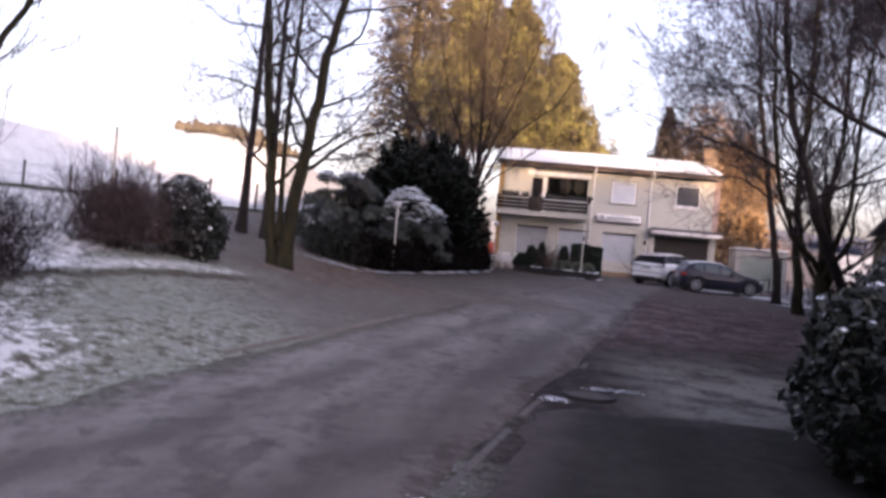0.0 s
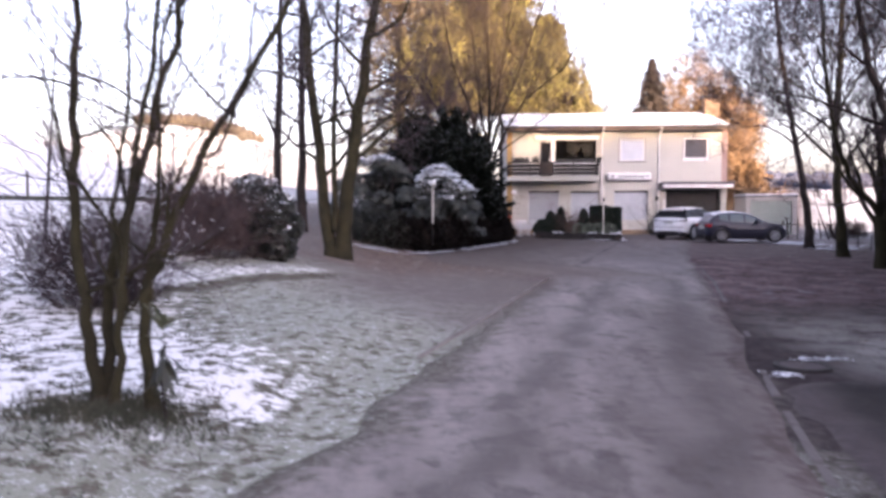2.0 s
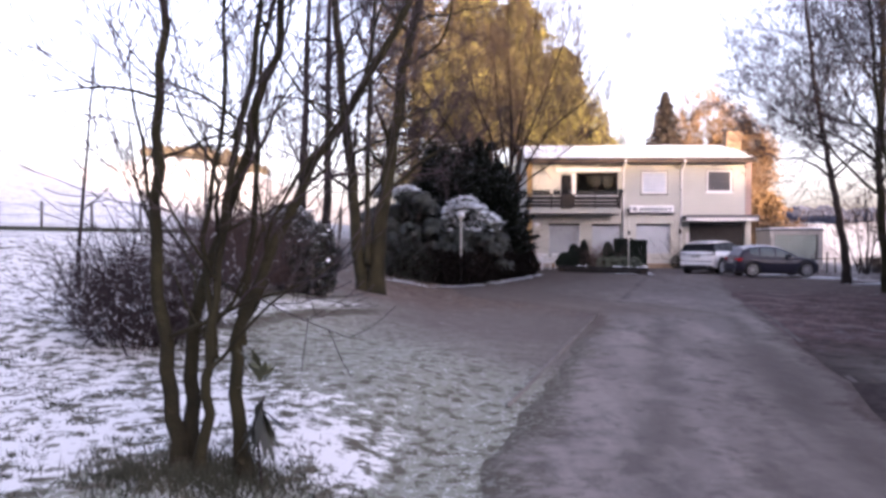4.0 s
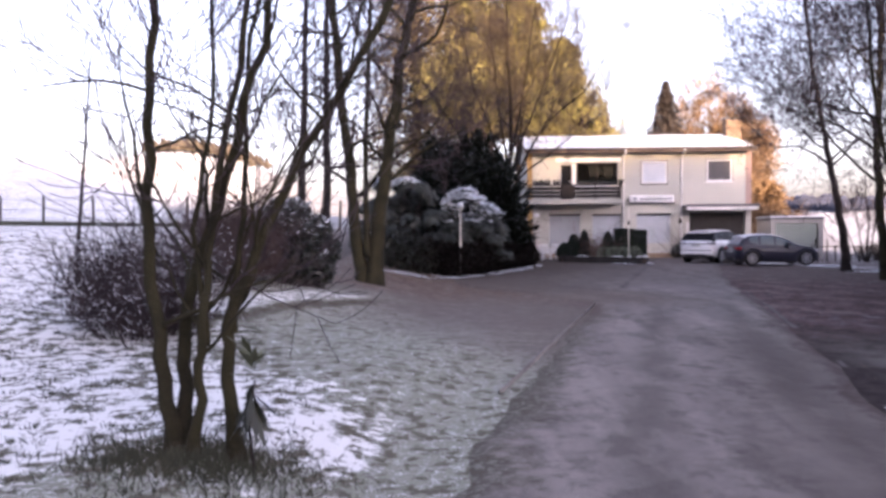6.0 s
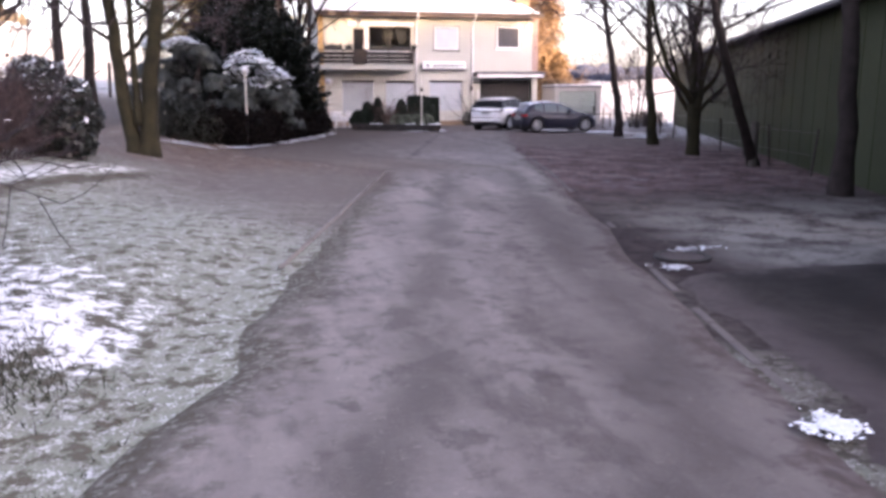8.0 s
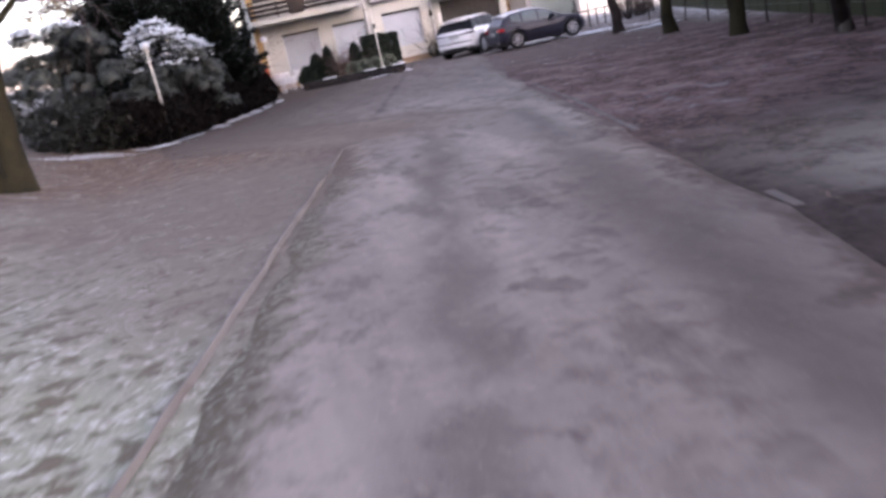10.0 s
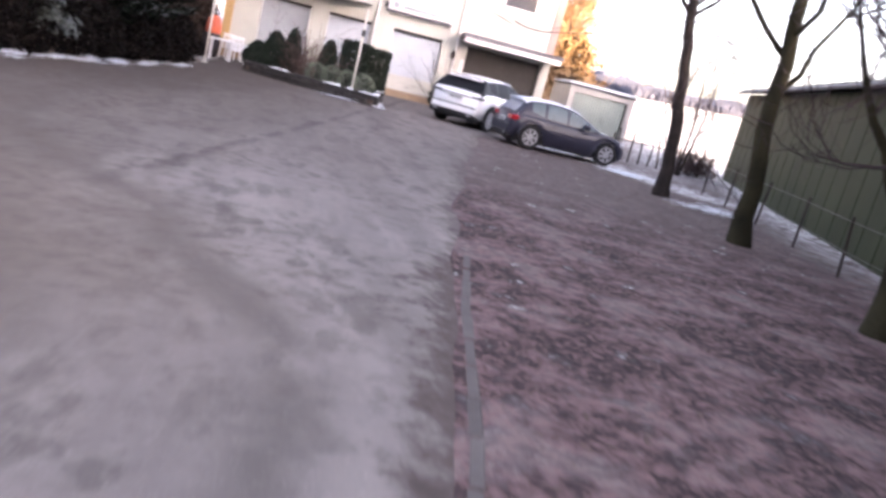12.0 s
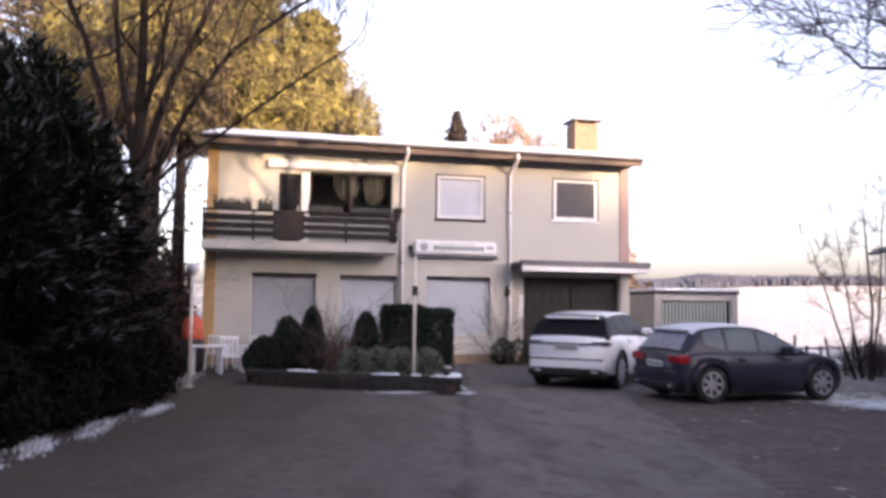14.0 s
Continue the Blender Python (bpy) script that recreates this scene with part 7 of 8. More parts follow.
for k, (x, y, rx, ry, n) in enumerate(((4.75, 4.5, 0.13, 0.10, 18), (5.8, 8.3, 0.16, 0.10, 3), (6.5, 9.1, 0.30, 0.12, 3), (8.7, 39.22, 0.60, 0.10, 34), (9.66, 38.95, 0.14, 0.20, 30), (9.80, 40.2, 0.08, 0.6, 14),
                                        (16.9, 36.1, 0.7, 0.7, 90), (2.45, 32.2, 0.22, 0.6, 26), (2.85, 33.3, 0.22, 0.7, 30), (3.25, 34.4, 0.20, 0.7, 26), (3.65, 35.7, 0.18, 0.8, 20), (17.1, 31.6, 0.9, 0.9, 60), (1.95, 31.1, 0.22, 0.7, 30), (1.3, 29.6, 0.30, 0.5, 34), (0.4, 28.5, 0.6, 0.25, 40), (-1.0, 27.9, 1.1, 0.3, 60), (4.1, 37.4, 0.2, 1.0, 22))):
    snow_patch("small crusted patch of leftover snow", x, y, rx, ry, n, 200 + k)

# planter plants
def clipped(x, y, w, d, h, seed, label, round_=True):
    r = np.random.default_rng(seed)
    n = int(4200 * (w * h + d * h + w * d))
    p = r.uniform(-1, 1, (n, 3)); ax = r.integers(0, 3, n); p[np.arange(n), ax] = np.sign(p[np.arange(n), ax])
    p *= 1 - np.abs(r.normal(0, 0.07, (n, 1)))
    if round_:
        p /= np.maximum(1, np.linalg.norm(p, axis=1, keepdims=True) ** 0.9)
        p[:, :2] *= (0.72 - 0.34 * p[:, 2:3]) * 1.25
    c = np.c_[x + p[:, 0] * w / 2, y + p[:, 1] * d / 2, 0.30 + (p[:, 2] + 1) / 2 * h * (1 + 0.10 * noise.noise((x, y, 3.0)))] + r.normal(0, 0.035, (n, 3))
    t = thing("clipped_evergreen", label, "shrub", "evergreens in the planter")
    part("stem", Geo().tube([(x, y, 0.25), (x, y, 0.3 + h * 0.6)], [0.03, 0.015], 6), M_BARK, t)
    part("leaves", quads_mesh("leaves", c, 0.05, 0.022, r, M_BOX), None, t)


for k, (x, y, w, d, h, s) in enumerate(((5.85, 41.75, 0.80, 0.75, 0.72, "low rounded dark evergreen in the planter"), (6.35, 41.9, 0.70, 0.65, 1.10, "conical dark evergreen in the planter"), (6.88, 41.9, 0.55, 0.55, 1.32, "upright dark evergreen in the planter"),
                                       (8.05, 41.6, 0.60, 0.55, 1.22, "conical dark evergreen in the planter"), (8.92, 41.9, 0.85, 0.8, 1.40, "broad square-clipped evergreen in the planter"), (9.62, 41.8, 0.75, 0.75, 1.36, "broad square-clipped evergreen in the planter"))):
    clipped(x, y, w, d, h, 300 + k, s, k < 4)
twiggy("twiggy_bush", "dense purple-brown leafless shrub in the planter", 7.4, 41.75, 0.45, 0.4, 1.0, 309, M_TWIG_RED, 60)
twiggy("twiggy_bush", "bare reddish shrub in the planter", 7.45, 41.6, 0.30, 0.30, 1.7, 310, M_TWIG_RED, 16)
for k, (x, y) in enumerate(((7.75, 41.05), (8.25, 41.0), (8.75, 40.95), (9.25, 40.75))):
    leafy("low_shrub", "low frosted grey-green shrub in the planter", [(x, y, 0.52, 0.38, 0.34, 0.36)], 320 + k, M_HEATHER, 0.035, 3200, group="low shrubs in the planter", stem_count=5)
twiggy("climbing_shrub", "dark twiggy climber on the house wall", 12.85, 46.7, 0.14, 0.08, 1.6, 330, M_TWIG, 14)
for x in (12.72, 13.22):
    leafy("potted_shrub", "dark round evergreen in a pot at the wall", [(x, 46.2, 0.42, 0.38, 0.34, 0.42)], 331, M_BOX, 0.045, 2400, stem_count=4)

# ---------- garden furniture by the house corner ----------
def plastic_chair(x, y, turn):
    t = thing("plastic_chair", "white moulded plastic garden chair", "chair", "white garden chairs", m=pose(x, y, 0.03, 0, 0, turn))
    part("seat", Geo().box(-0.24, -0.22, 0.40, 0.24, 0.24, 0.43, 0.012), M_PLASTIC, t)
    back = part("backrest", Geo().box(-0.23, 0.22, 0.82, 0.23, 0.25, 0.90, 0.012), M_PLASTIC, t)
    for k in range(5):
        part("slat", Geo().box(-0.22 + k * 0.098, 0.222, 0.43, -0.17 + k * 0.098, 0.245, 0.82), M_PLASTIC, back)
    for sx in (-1, 1):
        part("armrest", Geo().box(min(sx * 0.24, sx * 0.30), -0.22, 0.62, max(sx * 0.24, sx * 0.30), 0.24, 0.65, 0.01), M_PLASTIC, t)
        for sy in (-0.21, 0.21):
            part("leg", Geo().tube([(sx * 0.29, sy * 1.12, 0), (sx * 0.265, sy, 0.62)], [0.024, 0.028], 8), M_PLASTIC, t)
    return t


leafy("low_shrub", "low brown shrub before the orange barrel", [(3.85, 43.05, 0.25, 0.32, 0.3, 0.28)], 326, M_HEDGE, 0.05, 2600, stem_count=4)
plastic_chair(5.05, 44.3, 10); plastic_chair(5.55, 45.0, -35); plastic_chair(4.75, 45.4, 160)
tb = thing("plastic_table", "white plastic garden table", "table")
part("tabletop", Geo().box(4.15, 43.6, 0.70, 4.95, 44.3, 0.735, 0.012), M_PLASTIC, tb)
for x in (4.22, 4.88):
    for y in (43.67, 44.23):
        part("leg", Geo().tube([(x, y, 0), (x, y, 0.70)], [0.026, 0.03], 8), M_PLASTIC, tb)
bar = thing("garden_barrel", "dark water barrel under an orange-red plastic hood", "barrel")
bx, by = 4.12, 44.75
bz = gz(bx, by)
part("body", Geo().lathe([(0.20, 0.0), (0.25, 0.04), (0.28, 0.30), (0.29, 0.45), (0.28, 0.60), (0.25, 0.86), (0.22, 0.88)], (bx, by, bz), 20), mat("dark_purple_barrel", (0.035, 0.024, 0.028), (0.020, 0.014, 0.016), 3.0, 0.6, 0.2), bar, smooth=True)
for h in (0.18, 0.68):
    part("hoop", Geo().lathe([(0.275, h), (0.290, h + 0.01), (0.290, h + 0.05), (0.275, h + 0.06)], (bx, by, bz), 20), M_IRON, bar)
part("hood", Geo().lathe([(0.24, 0.80), (0.27, 0.83), (0.265, 1.05), (0.22, 1.28), (0.12, 1.40), (0.02, 1.43)], (bx, by, bz), 20), M_REDPLASTIC, bar, "orange-red plastic hood", smooth=True)

# ---------- drain cover and edging ----------
drain = thing("drain_cover", "round rusty iron drain cover beside the drive", "drain cover")
part("rim", Geo().lathe([(0.31, 0.0), (0.31, 0.040), (0.25, 0.044), (0.25, 0.0)], (6.25, 8.93, 0.0), 24), M_STONE, drain)
part("cover", Geo().lathe([(0.245, 0.0), (0.245, 0.034), (0.22, 0.038)], (6.25, 8.93, 0.0), 24), M_IRON, drain)


# ---------- cars ----------
def loft(sections, closed=True):
    """Skin over cross-sections (lists of points of equal number, right half mirrored)."""
    g = Geo()
    n = len(sections[0])
    for s in sections:
        g.v += [tuple(p) for p in s]
    for i in range(len(sections) - 1):
        for k in range(n - 1):
            g.f.append((i * n + k, i * n + k + 1, (i + 1) * n + k + 1, (i + 1) * n + k))
    g.f.append(tuple(range(n))[::-1]); g.f.append(tuple((len(sections) - 1) * n + k for k in range(n)))
    return g


def open_lathe(profile, sides):
    """Like lathe, but open at both ends."""
    g = Geo().lathe(profile, (0, 0, 0), sides)
    g.f = g.f[:-2]
    return g


def car_wheel(parent, x, y, r, w, spokes):
    """Tyre and rim; the axle lies along y."""
    tyre = part("wheel", open_lathe([(r * 0.66, 0), (r * 0.70, -w / 2), (r * 0.93, -w / 2), (r, -w / 2 + 0.035), (r, w / 2 - 0.035), (r * 0.93, w / 2), (r * 0.70, w / 2), (r * 0.66, 0)], 28), M_TYRE, parent, smooth=False, m=pose(x, y, r, 90, 0, 0))
    out = -1 if y < 0 else 1
    z = -out * (w / 2 - 0.03)
    ring = Geo()
    k = 28
    for q, h in ((r * 0.70, z), (r * 0.70, z - out * 0.02), (r * 0.60, z - out * 0.02), (r * 0.60, z)):
        ring.v += [(q * math.cos(math.tau * i / k), q * math.sin(math.tau * i / k), h) for i in range(k)]
    for a in range(3):
        ring.f += [(a * k + i, a * k + (i + 1) % k, (a + 1) * k + (i + 1) % k, (a + 1) * k + i) for i in range(k)]
    rim = part("rim", ring, M_RIM, tyre)
    part("hub", Geo().lathe([(0.07, min(z, z - out * 0.03)), (0.07, max(z, z - out * 0.03))], (0, 0, 0), 14), M_RIM, rim)
    part("brake_disc", Geo().lathe([(r * 0.64, -0.02), (r * 0.64, 0.02)], (0, 0, 0), 20), M_BLACK, rim)
    for s in range(spokes):
        zz = (min(z - out * 0.022, z + out * 0.012), max(z - out * 0.022, z + out * 0.012))
        part("spoke", Geo().box(0.04, -0.030, zz[0], r * 0.63, 0.030, zz[1], 0.008).moved(pose(0, 0, 0, 0, 0, s * 360 / spokes)), M_RIM, rim)


def build_car(name, label, m, L, W, H, wheelbase, rear_over, paint, r_wheel, belt, roof_pts, glass_mat, spokes, hood_z, frost=None, tail="wide", ground=0.20, rear_glass=None, cabin_mat=None, rear_wide=0.86):
    """x runs forward from the rear bumper at 0, y to the left, z up. roof_pts: (x, z) along the greenhouse's top line, from tail to windscreen foot."""
    t = thing(name, label, "car", m=m)
    xr, xf = rear_over, rear_over + wheelbase
    hw = W / 2
    def top_at(x):
        return float(np.interp(x, [0, 0.06 * L, 0.20 * L, 0.55 * L, 0.66 * L, 0.78 * L, 0.93 * L, L], [belt - 0.06, belt - 0.01, belt, belt - 0.06, belt - 0.09, hood_z, hood_z - 0.13, hood_z - 0.34]))

    # lower body
    secs = []
    for i in range(41):
        f = i / 40
        x = f * L
        plan = hw * (1 - 0.16 * max(0, (0.10 - f) / 0.10) ** 2.2 - 0.30 * max(0, (f - 0.84) / 0.16) ** 2.0)
        top = top_at(x)
        bot = float(np.interp(f, [0, 0.04, 0.15, 0.88, 0.97, 1], [ground + 0.18, ground + 0.10, ground, ground, ground + 0.06, ground + 0.12]))
        arch = 0.0
        for xa in (xr, xf):
            d = abs(x - xa) / (r_wheel * 1.16)
            if d < 1:
                arch = max(arch, r_wheel * 1.16 * math.sqrt(1 - d * d) + r_wheel)
        low = max(bot, arch)
        mid = max(low + 0.05, (top + bot) * 0.52)
        low = min(low, top - 0.12)
        mid = min(max(mid, low + 0.03), top - 0.06)
        half = [(x, plan * 0.93, low), (x, plan * 0.985, low + 0.02), (x, plan, mid), (x, plan * 0.985, top - 0.05), (x, plan * 0.93, top - 0.006), (x, plan * 0.55, top + 0.018), (x, 0, top + 0.028)]
        secs.append(half + [(px_, -py_, pz_) for px_, py_, pz_ in half[::-1][1:]] )
    body = part("body", loft(secs), paint, t, smooth=True)
    part("underbody", Geo().box(0.15, -hw * 0.86, ground - 0.02, L - 0.2, hw * 0.86, ground + 0.25, 0.05), M_BLACK, t)
    # wheel housings
    # greenhouse: glass hull, roof skin and pillars
    gh = []
    n = len(roof_pts)
    for x, z in roof_pts:
        frac = (z - belt) / max(0.01, H - belt)
        wt = hw * (0.92 - 0.22 * max(0.0, frac))
        base = top_at(x) - 0.05
        half = [(x, hw * 0.93, base), (x, (hw * 0.93 + wt) / 2 + 0.015, (base + z) / 2), (x, wt, max(base + 0.01, z - 0.05)), (x, wt * 0.86, z - 0.008), (x, wt * 0.45, z + 0.006), (x, 0, z + 0.01)]
        gh.append(half + [(px_, -py_, pz_) for px_, py_, pz_ in half[::-1][1:]])
    hull = part("cabin", loft(gh), cabin_mat or paint, t, smooth=True)

    def skin(x, z):
        """Half width of the cabin at x and height z."""
        i = max(0, min(n - 2, sum(1 for q in roof_pts if q[0] <= x) - 1))
        f = (x - roof_pts[i][0]) / (roof_pts[i + 1][0] - roof_pts[i][0])
        ring = [Vector(gh[i][q]).lerp(Vector(gh[i + 1][q]), f) for q in range(3)]
        return float(np.interp(z, [p.z for p in ring], [p.y for p in ring])), ring[0].z, ring[2].z

    xa_, xz_ = roof_pts[2][0] + 0.22, roof_pts[-1][0] - 0.22
    cuts = [(xa_, xa_ + 0.20 * (xz_ - xa_)), (xa_ + 0.24 * (xz_ - xa_), xa_ + 0.55 * (xz_ - xa_)), (xa_ + 0.585 * (xz_ - xa_), xz_)]
    for sx in (1, -1):
        for q, (x0, x1) in enumerate(cuts):
            pane = Geo()
            cols = np.linspace(x0, x1, 8)
            for x in cols:
                _, zb, zt = skin(x, 1.0)
                lo, hi = zb + 0.085, max(zb + 0.10, zt - 0.035)
                if q == 0:
                    lo += 0.10 * (x1 - x) / (x1 - x0)
                for v in np.linspace(0, 1, 4):
                    z = lo + (hi - lo) * v
                    pane.v.append((x, sx * (skin(x, z)[0] + 0.007), z))
            pane.f = [(i * 4 + k, i * 4 + k + 1, i * 4 + k + 5, i * 4 + k + 4) for i in range(7) for k in range(3)]
            part("side_window", pane, glass_mat, t, "tinted side window", smooth=True)
    def cross_pane(name, ids, wide, material, label):
        pane = Geo()
        for i in ids:
            x, z = i
            k = max(0, min(n - 2, sum(1 for q in roof_pts if q[0] <= x) - 1))
            f = (x - roof_pts[k][0]) / (roof_pts[k + 1][0] - roof_pts[k][0])
            w = (gh[k][2][1] + (gh[k + 1][2][1] - gh[k][2][1]) * f) * wide
            for v in np.linspace(-1, 1, 7):
                pane.v.append((x + (-0.014 if name == "rear_window" else 0.014), v * w, z + 0.012 - 0.02 * abs(v) ** 3))
        pane.f = [(a * 7 + b, a * 7 + b + 1, a * 7 + b + 8, a * 7 + b + 7) for a in range(len(ids) - 1) for b in range(6)]
        part(name, pane, material, t, label, smooth=True)

    def on_line(x):
        return (x, float(np.interp(x, [q[0] for q in roof_pts], [q[1] for q in roof_pts])))

    cross_pane("rear_window", [on_line(x) for x in np.linspace(roof_pts[0][0] + 0.03, roof_pts[2][0] + 0.04, 5)], rear_wide, rear_glass or glass_mat, "rear window")
    cross_pane("windscreen", [on_line(x) for x in np.linspace(roof_pts[-4][0] + 0.06, roof_pts[-1][0] - 0.08, 6)], 0.86, glass_mat, "windscreen")
    top = Geo()
    rows = [s for s, (x, z) in zip(gh, roof_pts) if z > H - 0.17]
    for s in rows:
        keep = s[2:-2]
        top.v += [(p[0], p[1] * 1.012, p[2] + 0.012) for p in keep]
    k = len(rows[0][2:-2])
    top.f = [(i * k + j, i * k + j + 1, (i + 1) * k + j + 1, (i + 1) * k + j) for i in range(len(rows) - 1) for j in range(k - 1)]
    roof_ = part("roof", top, frost or paint, t, smooth=True, label="frosted roof" if frost else "")
    for sx in (1, -1):
        mx = float(np.interp(0.80, [0, 1], [roof_pts[0][0], roof_pts[-1][0]]))
        mir = part("mirror", Geo().box(mx - 0.08, min(sx * hw * 0.93, sx * (hw + 0.16)), belt - 0.02, mx + 0.10, max(sx * hw * 0.93, sx * (hw + 0.16)), belt + 0.12, 0.04), paint, t)
        for hx in (xr + 0.55, xr + 1.55):
            part("handle", Geo().box(hx, min(sx * hw * 0.985, sx * (hw * 0.985 + 0.035)), belt - 0.17, hx + 0.20, max(sx * hw * 0.985, sx * (hw * 0.985 + 0.035)), belt - 0.13, 0.01), paint, t)
        part("sill", Geo().box(xr + r_wheel * 1.2, min(sx * hw * 0.90, sx * hw * 0.985), ground - 0.01, xf - r_wheel * 1.2, max(sx * hw * 0.90, sx * hw * 0.985), ground + 0.10, 0.02), M_BLACK, t)
        for dx in (xr + 0.42, xr + 1.42, xr + 2.30):
            part("door_seam", Geo().box(dx, min(sx * hw * 0.96, sx * (hw * 0.994)), ground + 0.30, dx + 0.012, max(sx * hw * 0.96, sx * (hw * 0.994)), belt - 0.07, 0.002), M_BLACK, body)
        for xa in (xr, xf):
            arc = [(xa + r_wheel * 1.17 * math.cos(a), sx * hw * 0.975, r_wheel + r_wheel * 1.17 * math.sin(a)) for a in np.linspace(0.05, math.pi - 0.05, 11)]
            part("wheel_arch", Geo().tube(arc, [0.028] * 11, 5), M_BLACK if paint is M_CAR_WHITE else paint, t)
            part("wheel_housing", Geo().box(xa - r_wheel * 1.05, min(sx * hw * 0.35, sx * hw * 0.66), r_wheel * 0.5, xa + r_wheel * 1.05, max(sx * hw * 0.35, sx * hw * 0.66), r_wheel * 2.05, 0.02), M_BLACK, t)
            car_wheel(t, xa, sx * (hw - 0.115), r_wheel, 0.22, spokes)
        # lights
        if tail == "wide":
            low_, in_ = (belt - 0.22, 0.50) if paint is not M_CAR_WHITE else (belt - 0.21, 0.56)
            part("tail_light", Geo().box(-0.014, min(sx * hw * in_, sx * hw * 0.955), low_, 0.26, max(sx * hw * in_, sx * hw * 0.955), low_ + (0.15 if paint is not M_CAR_WHITE else 0.085), 0.02), M_TAIL if paint is not M_CAR_WHITE else M_ZINC, t)
            part("exhaust_tip", Geo().box(-0.07, min(sx * hw * 0.56, sx * hw * 0.74), ground + 0.10, 0.05, max(sx * hw * 0.56, sx * hw * 0.74), ground + 0.17, 0.02), M_RIM, t)
        part("headlight", Geo().box(L - 0.42, min(sx * hw * 0.55, sx * hw * 0.88), hood_z - 0.30, L - 0.10, max(sx * hw * 0.55, sx * hw * 0.88), hood_z - 0.17, 0.04), M_CLEAR, t)
    # tail end
    part("bumper", Geo().box(-0.05, -hw * 0.86, ground + 0.16, 0.16, hw * 0.86, ground + 0.42, 0.05), paint, t)
    part("bumper_insert", Geo().box(-0.06, -hw * 0.80, ground + 0.06, 0.12, hw * 0.80, ground + 0.20, 0.03), M_BLACK, t)
    part("bumper_strip", Geo().box(-0.058, -hw * 0.84, ground + 0.37, 0.10, hw * 0.84, ground + 0.405, 0.008), M_BLACK, t)
    part("spoiler", Geo().box(roof_pts[2][0] - 0.10, -hw * 0.60, roof_pts[3][1] - 0.075, roof_pts[3][0] + 0.12, hw * 0.60, roof_pts[3][1] - 0.02, 0.02), frost or paint, t)
    if paint is M_CAR_WHITE:
        part("tailgate_strip", Geo().box(-0.024, -hw * 0.56, belt - 0.205, 0.05, hw * 0.56, belt - 0.165, 0.008), M_BLACK, t, "black strip between the tail lights")
        part("bumper_skirt", Geo().box(-0.045, -hw * 0.90, ground + 0.02, 0.22, hw * 0.90, ground + 0.155, 0.04), M_BLACK, t, "matt black lower bumper")
    pl = part("number_plate", Geo().box(-0.03, -0.26, belt - 0.32, 0.03, 0.26, belt - 0.20, 0.006), M_PLATE, t)
    for k in range(7):
        part("plate_bar", Geo().box(-0.034, -0.20 + k * 0.06, belt - 0.285, -0.0305, -0.165 + k * 0.06, belt - 0.235, 0.001), M_SIGN_DARK, pl)
    return t


# white off-roader, tail to the camera
A0 = Vector((11.96, 40.93, 0)); A1 = Vector((13.24, 39.75, 0))
mid_ = (A0 + A1) / 2
fwd = Vector((-(A0 - A1).y, (A0 - A1).x, 0)).normalized() * -1
if fwd.y < 0:
    fwd = -fwd
ang = math.degrees(math.atan2(fwd.y, fwd.x))
start = mid_ - fwd * 0.80
build_car("off_roader", "white compact off-roader with dark tinted glass and black trim", pose(start.x, start.y, 0.03, 0, 0, ang), 4.37, 1.94, 1.64, 2.66, 0.80, M_CAR_WHITE, 0.385, 1.16,
          [(0.07, 1.13), (0.16, 1.22), (0.36, 1.47), (0.52, 1.57), (1.1, 1.62), (1.7, 1.64), (2.2, 1.62), (2.5, 1.53), (2.95, 1.25), (3.2, 1.06)], M_CAR_GLASS, 10, 1.04, ground=0.27, cabin_mat=M_BLACK, rear_wide=0.97)
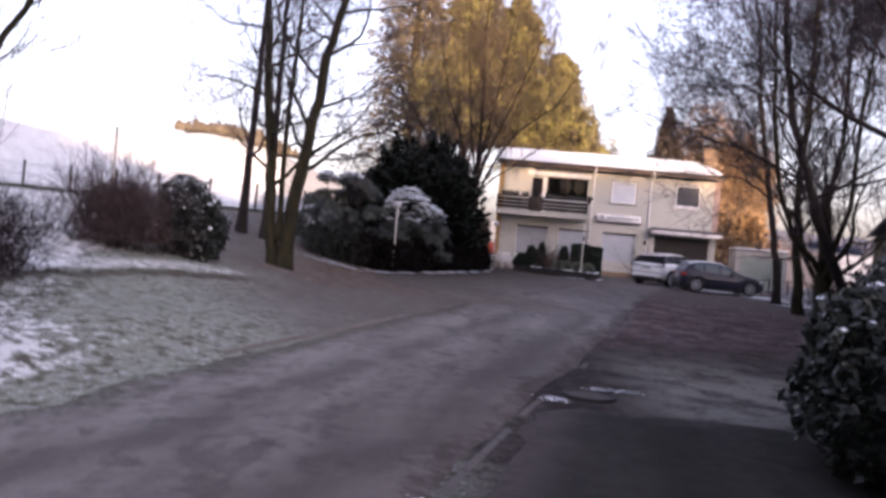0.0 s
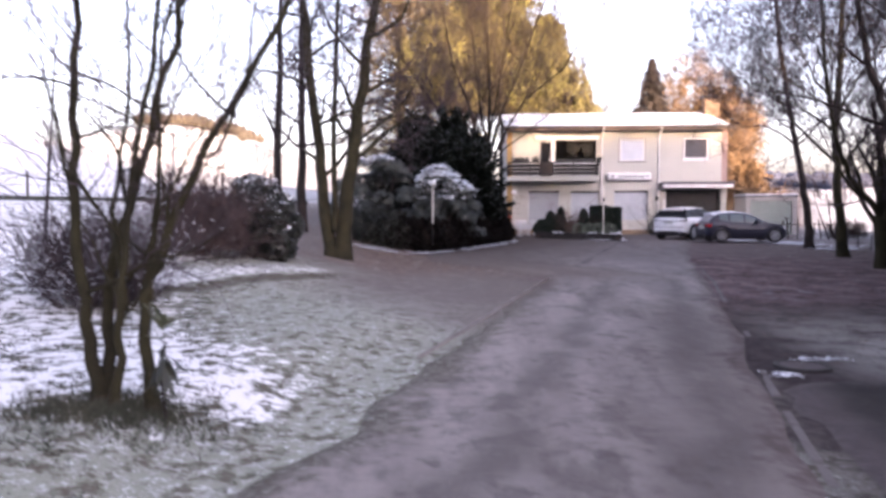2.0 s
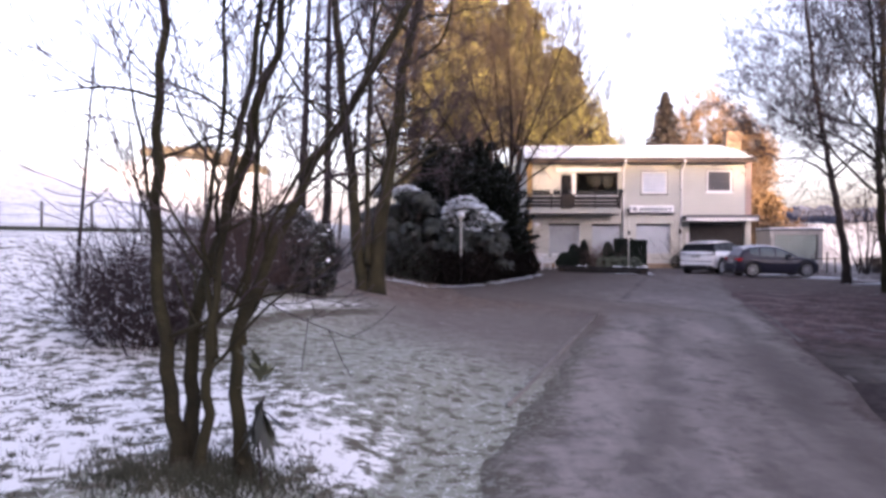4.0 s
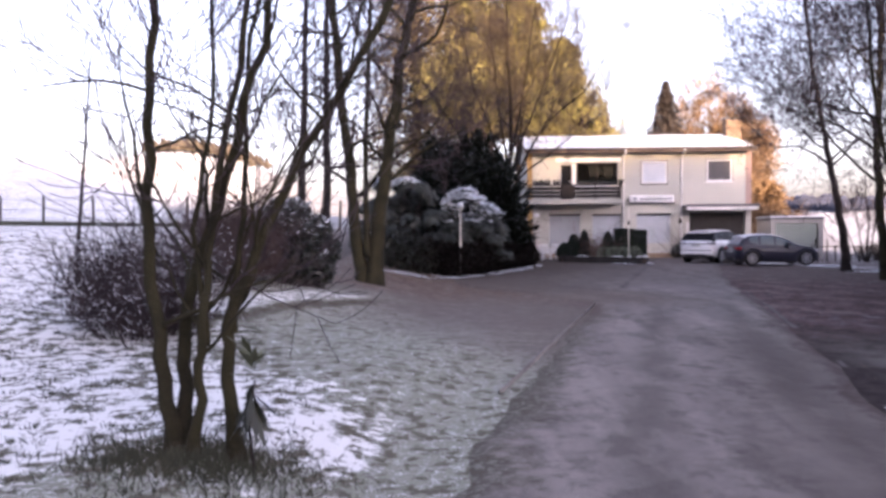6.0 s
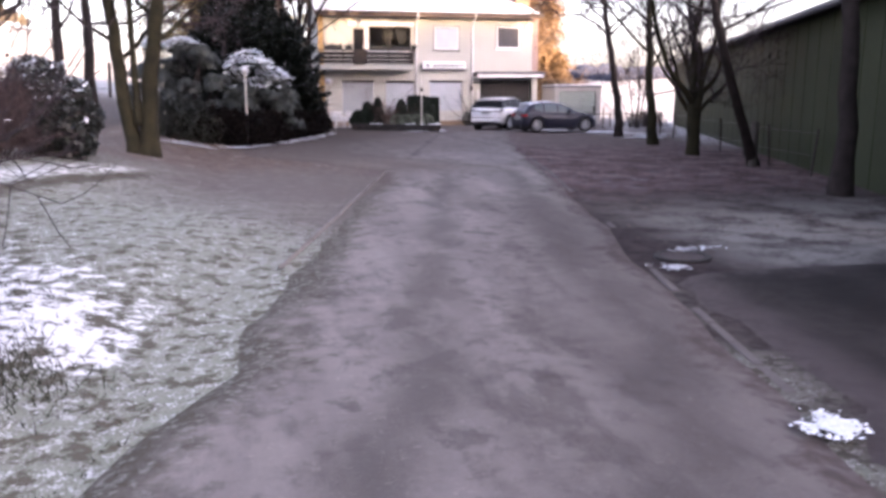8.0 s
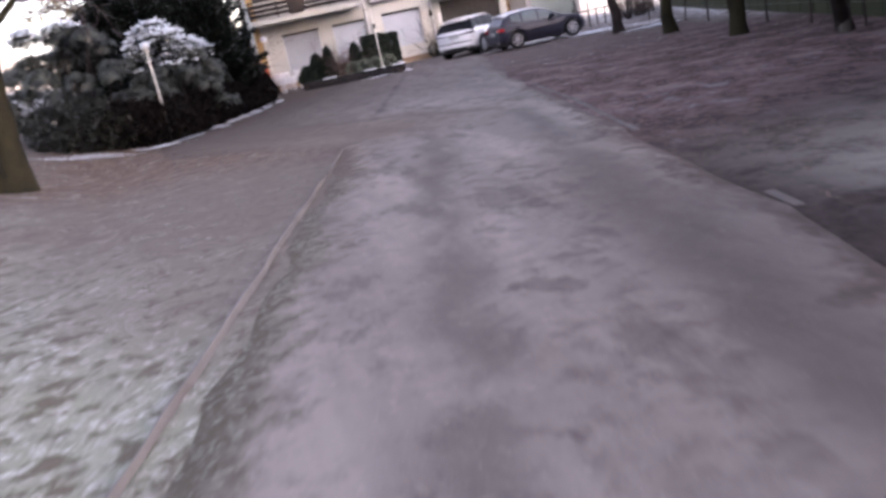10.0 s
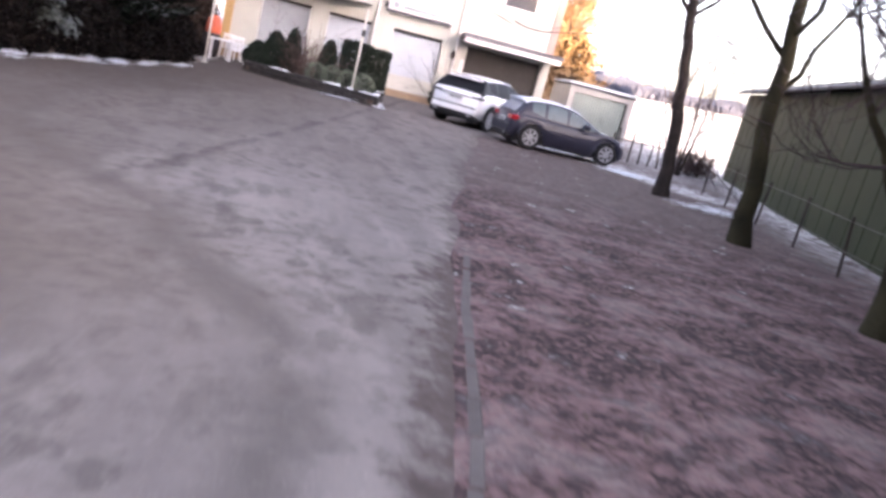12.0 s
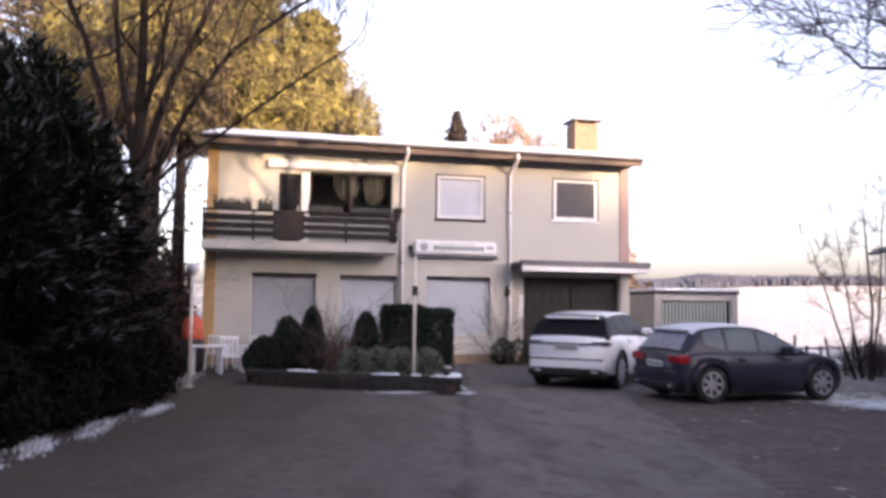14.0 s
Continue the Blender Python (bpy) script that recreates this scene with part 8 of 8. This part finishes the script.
# dark estate-backed hatch, side on
B0, B1 = Vector((13.97, 37.30, 0)), Vector((16.47, 37.46, 0))
fwd = (B1 - B0).normalized()
left = Vector((-fwd.y, fwd.x, 0))
WB = (B1 - B0).length
start = B0 + left * 0.86 - fwd * 0.68
build_car("hatchback_car", "dark grey five-door car with frosted roof and bonnet", pose(start.x, start.y, 0.03, 0, 0, math.degrees(math.atan2(fwd.y, fwd.x))), 3.86, 1.76, 1.46, WB, 0.68, M_CAR_DARK, 0.345, 0.95,
          [(0.08, 0.93), (0.18, 1.08), (0.36, 1.30), (0.52, 1.39), (0.95, 1.44), (1.45, 1.45), (1.85, 1.41), (2.15, 1.32), (2.60, 1.09), (2.88, 0.955)], M_CAR_GLASS_PALE, 7, 0.93, frost=M_FROST, ground=0.17, rear_glass=mat("frosted_rear_glass", (0.34, 0.36, 0.42), (0.16, 0.17, 0.20), 5.0, 0.4, 0.1))

# ---------- loose leaves under the tree row, edging stones ----------
rng = np.random.default_rng(77)
n = 9000
yy = rng.uniform(9, 37, n)
xx = np.interp(yy, RIGHT_Y, RIGHT_X) + 0.2 + rng.uniform(0, 1, n) ** 0.8 * 6.5
cz = ground_z(xx, yy) + 0.012 + rng.uniform(0, 0.012, n)
ob = new("fallen_leaves", quads_mesh("fallen_leaves", np.c_[xx, yy, cz], 0.024, 0.015, rng, M_LEAF, ups=np.array([0, 0, 5.0])))
tagged(ob, "brown fallen leaves under the bare trees", "leaves", kind="stuff")
n = 1800
yy = rng.uniform(22, 41, n)
xx = np.interp(yy, LEFT_Y, LEFT_X) - rng.uniform(-0.3, 2.2, n)
ob = new("fallen_leaves", quads_mesh("fallen_leaves", np.c_[xx, yy, ground_z(xx, yy) + 0.05], 0.028, 0.017, rng, M_LEAF, ups=np.array([0, 0, 3.5])))
tagged(ob, "brown fallen leaves along the hedge foot", "leaves", kind="stuff")
kerb = thing("kerb", "flush worn concrete edging stones along the drive", "kerb", kind="structure")
edge_mesh = mesh_of("edging_stone", Geo().box(-0.045, 0.004, -0.10, 0.045, 0.496, 0.045, 0.012), M_KERB)
y = 4.6
while y < 22.5:
    x = float(np.interp(y, RIGHT_Y, RIGHT_X))
    x2 = float(np.interp(y + 0.5, RIGHT_Y, RIGHT_X))
    a = math.degrees(math.atan2(x - x2, 0.5))
    if y < 8.6 or y > 15.2 or rng.uniform() < 0.12:
        part("edging_stone", edge_mesh, None, kerb, m=pose(x + 0.05 + rng.normal(0, 0.003), y, rng.normal(0, 0.003) - (0.036 if y < 9.6 else 0.030), rng.normal(0, 0.3), 0, a))
    y += 0.505 * math.cos(math.radians(a))
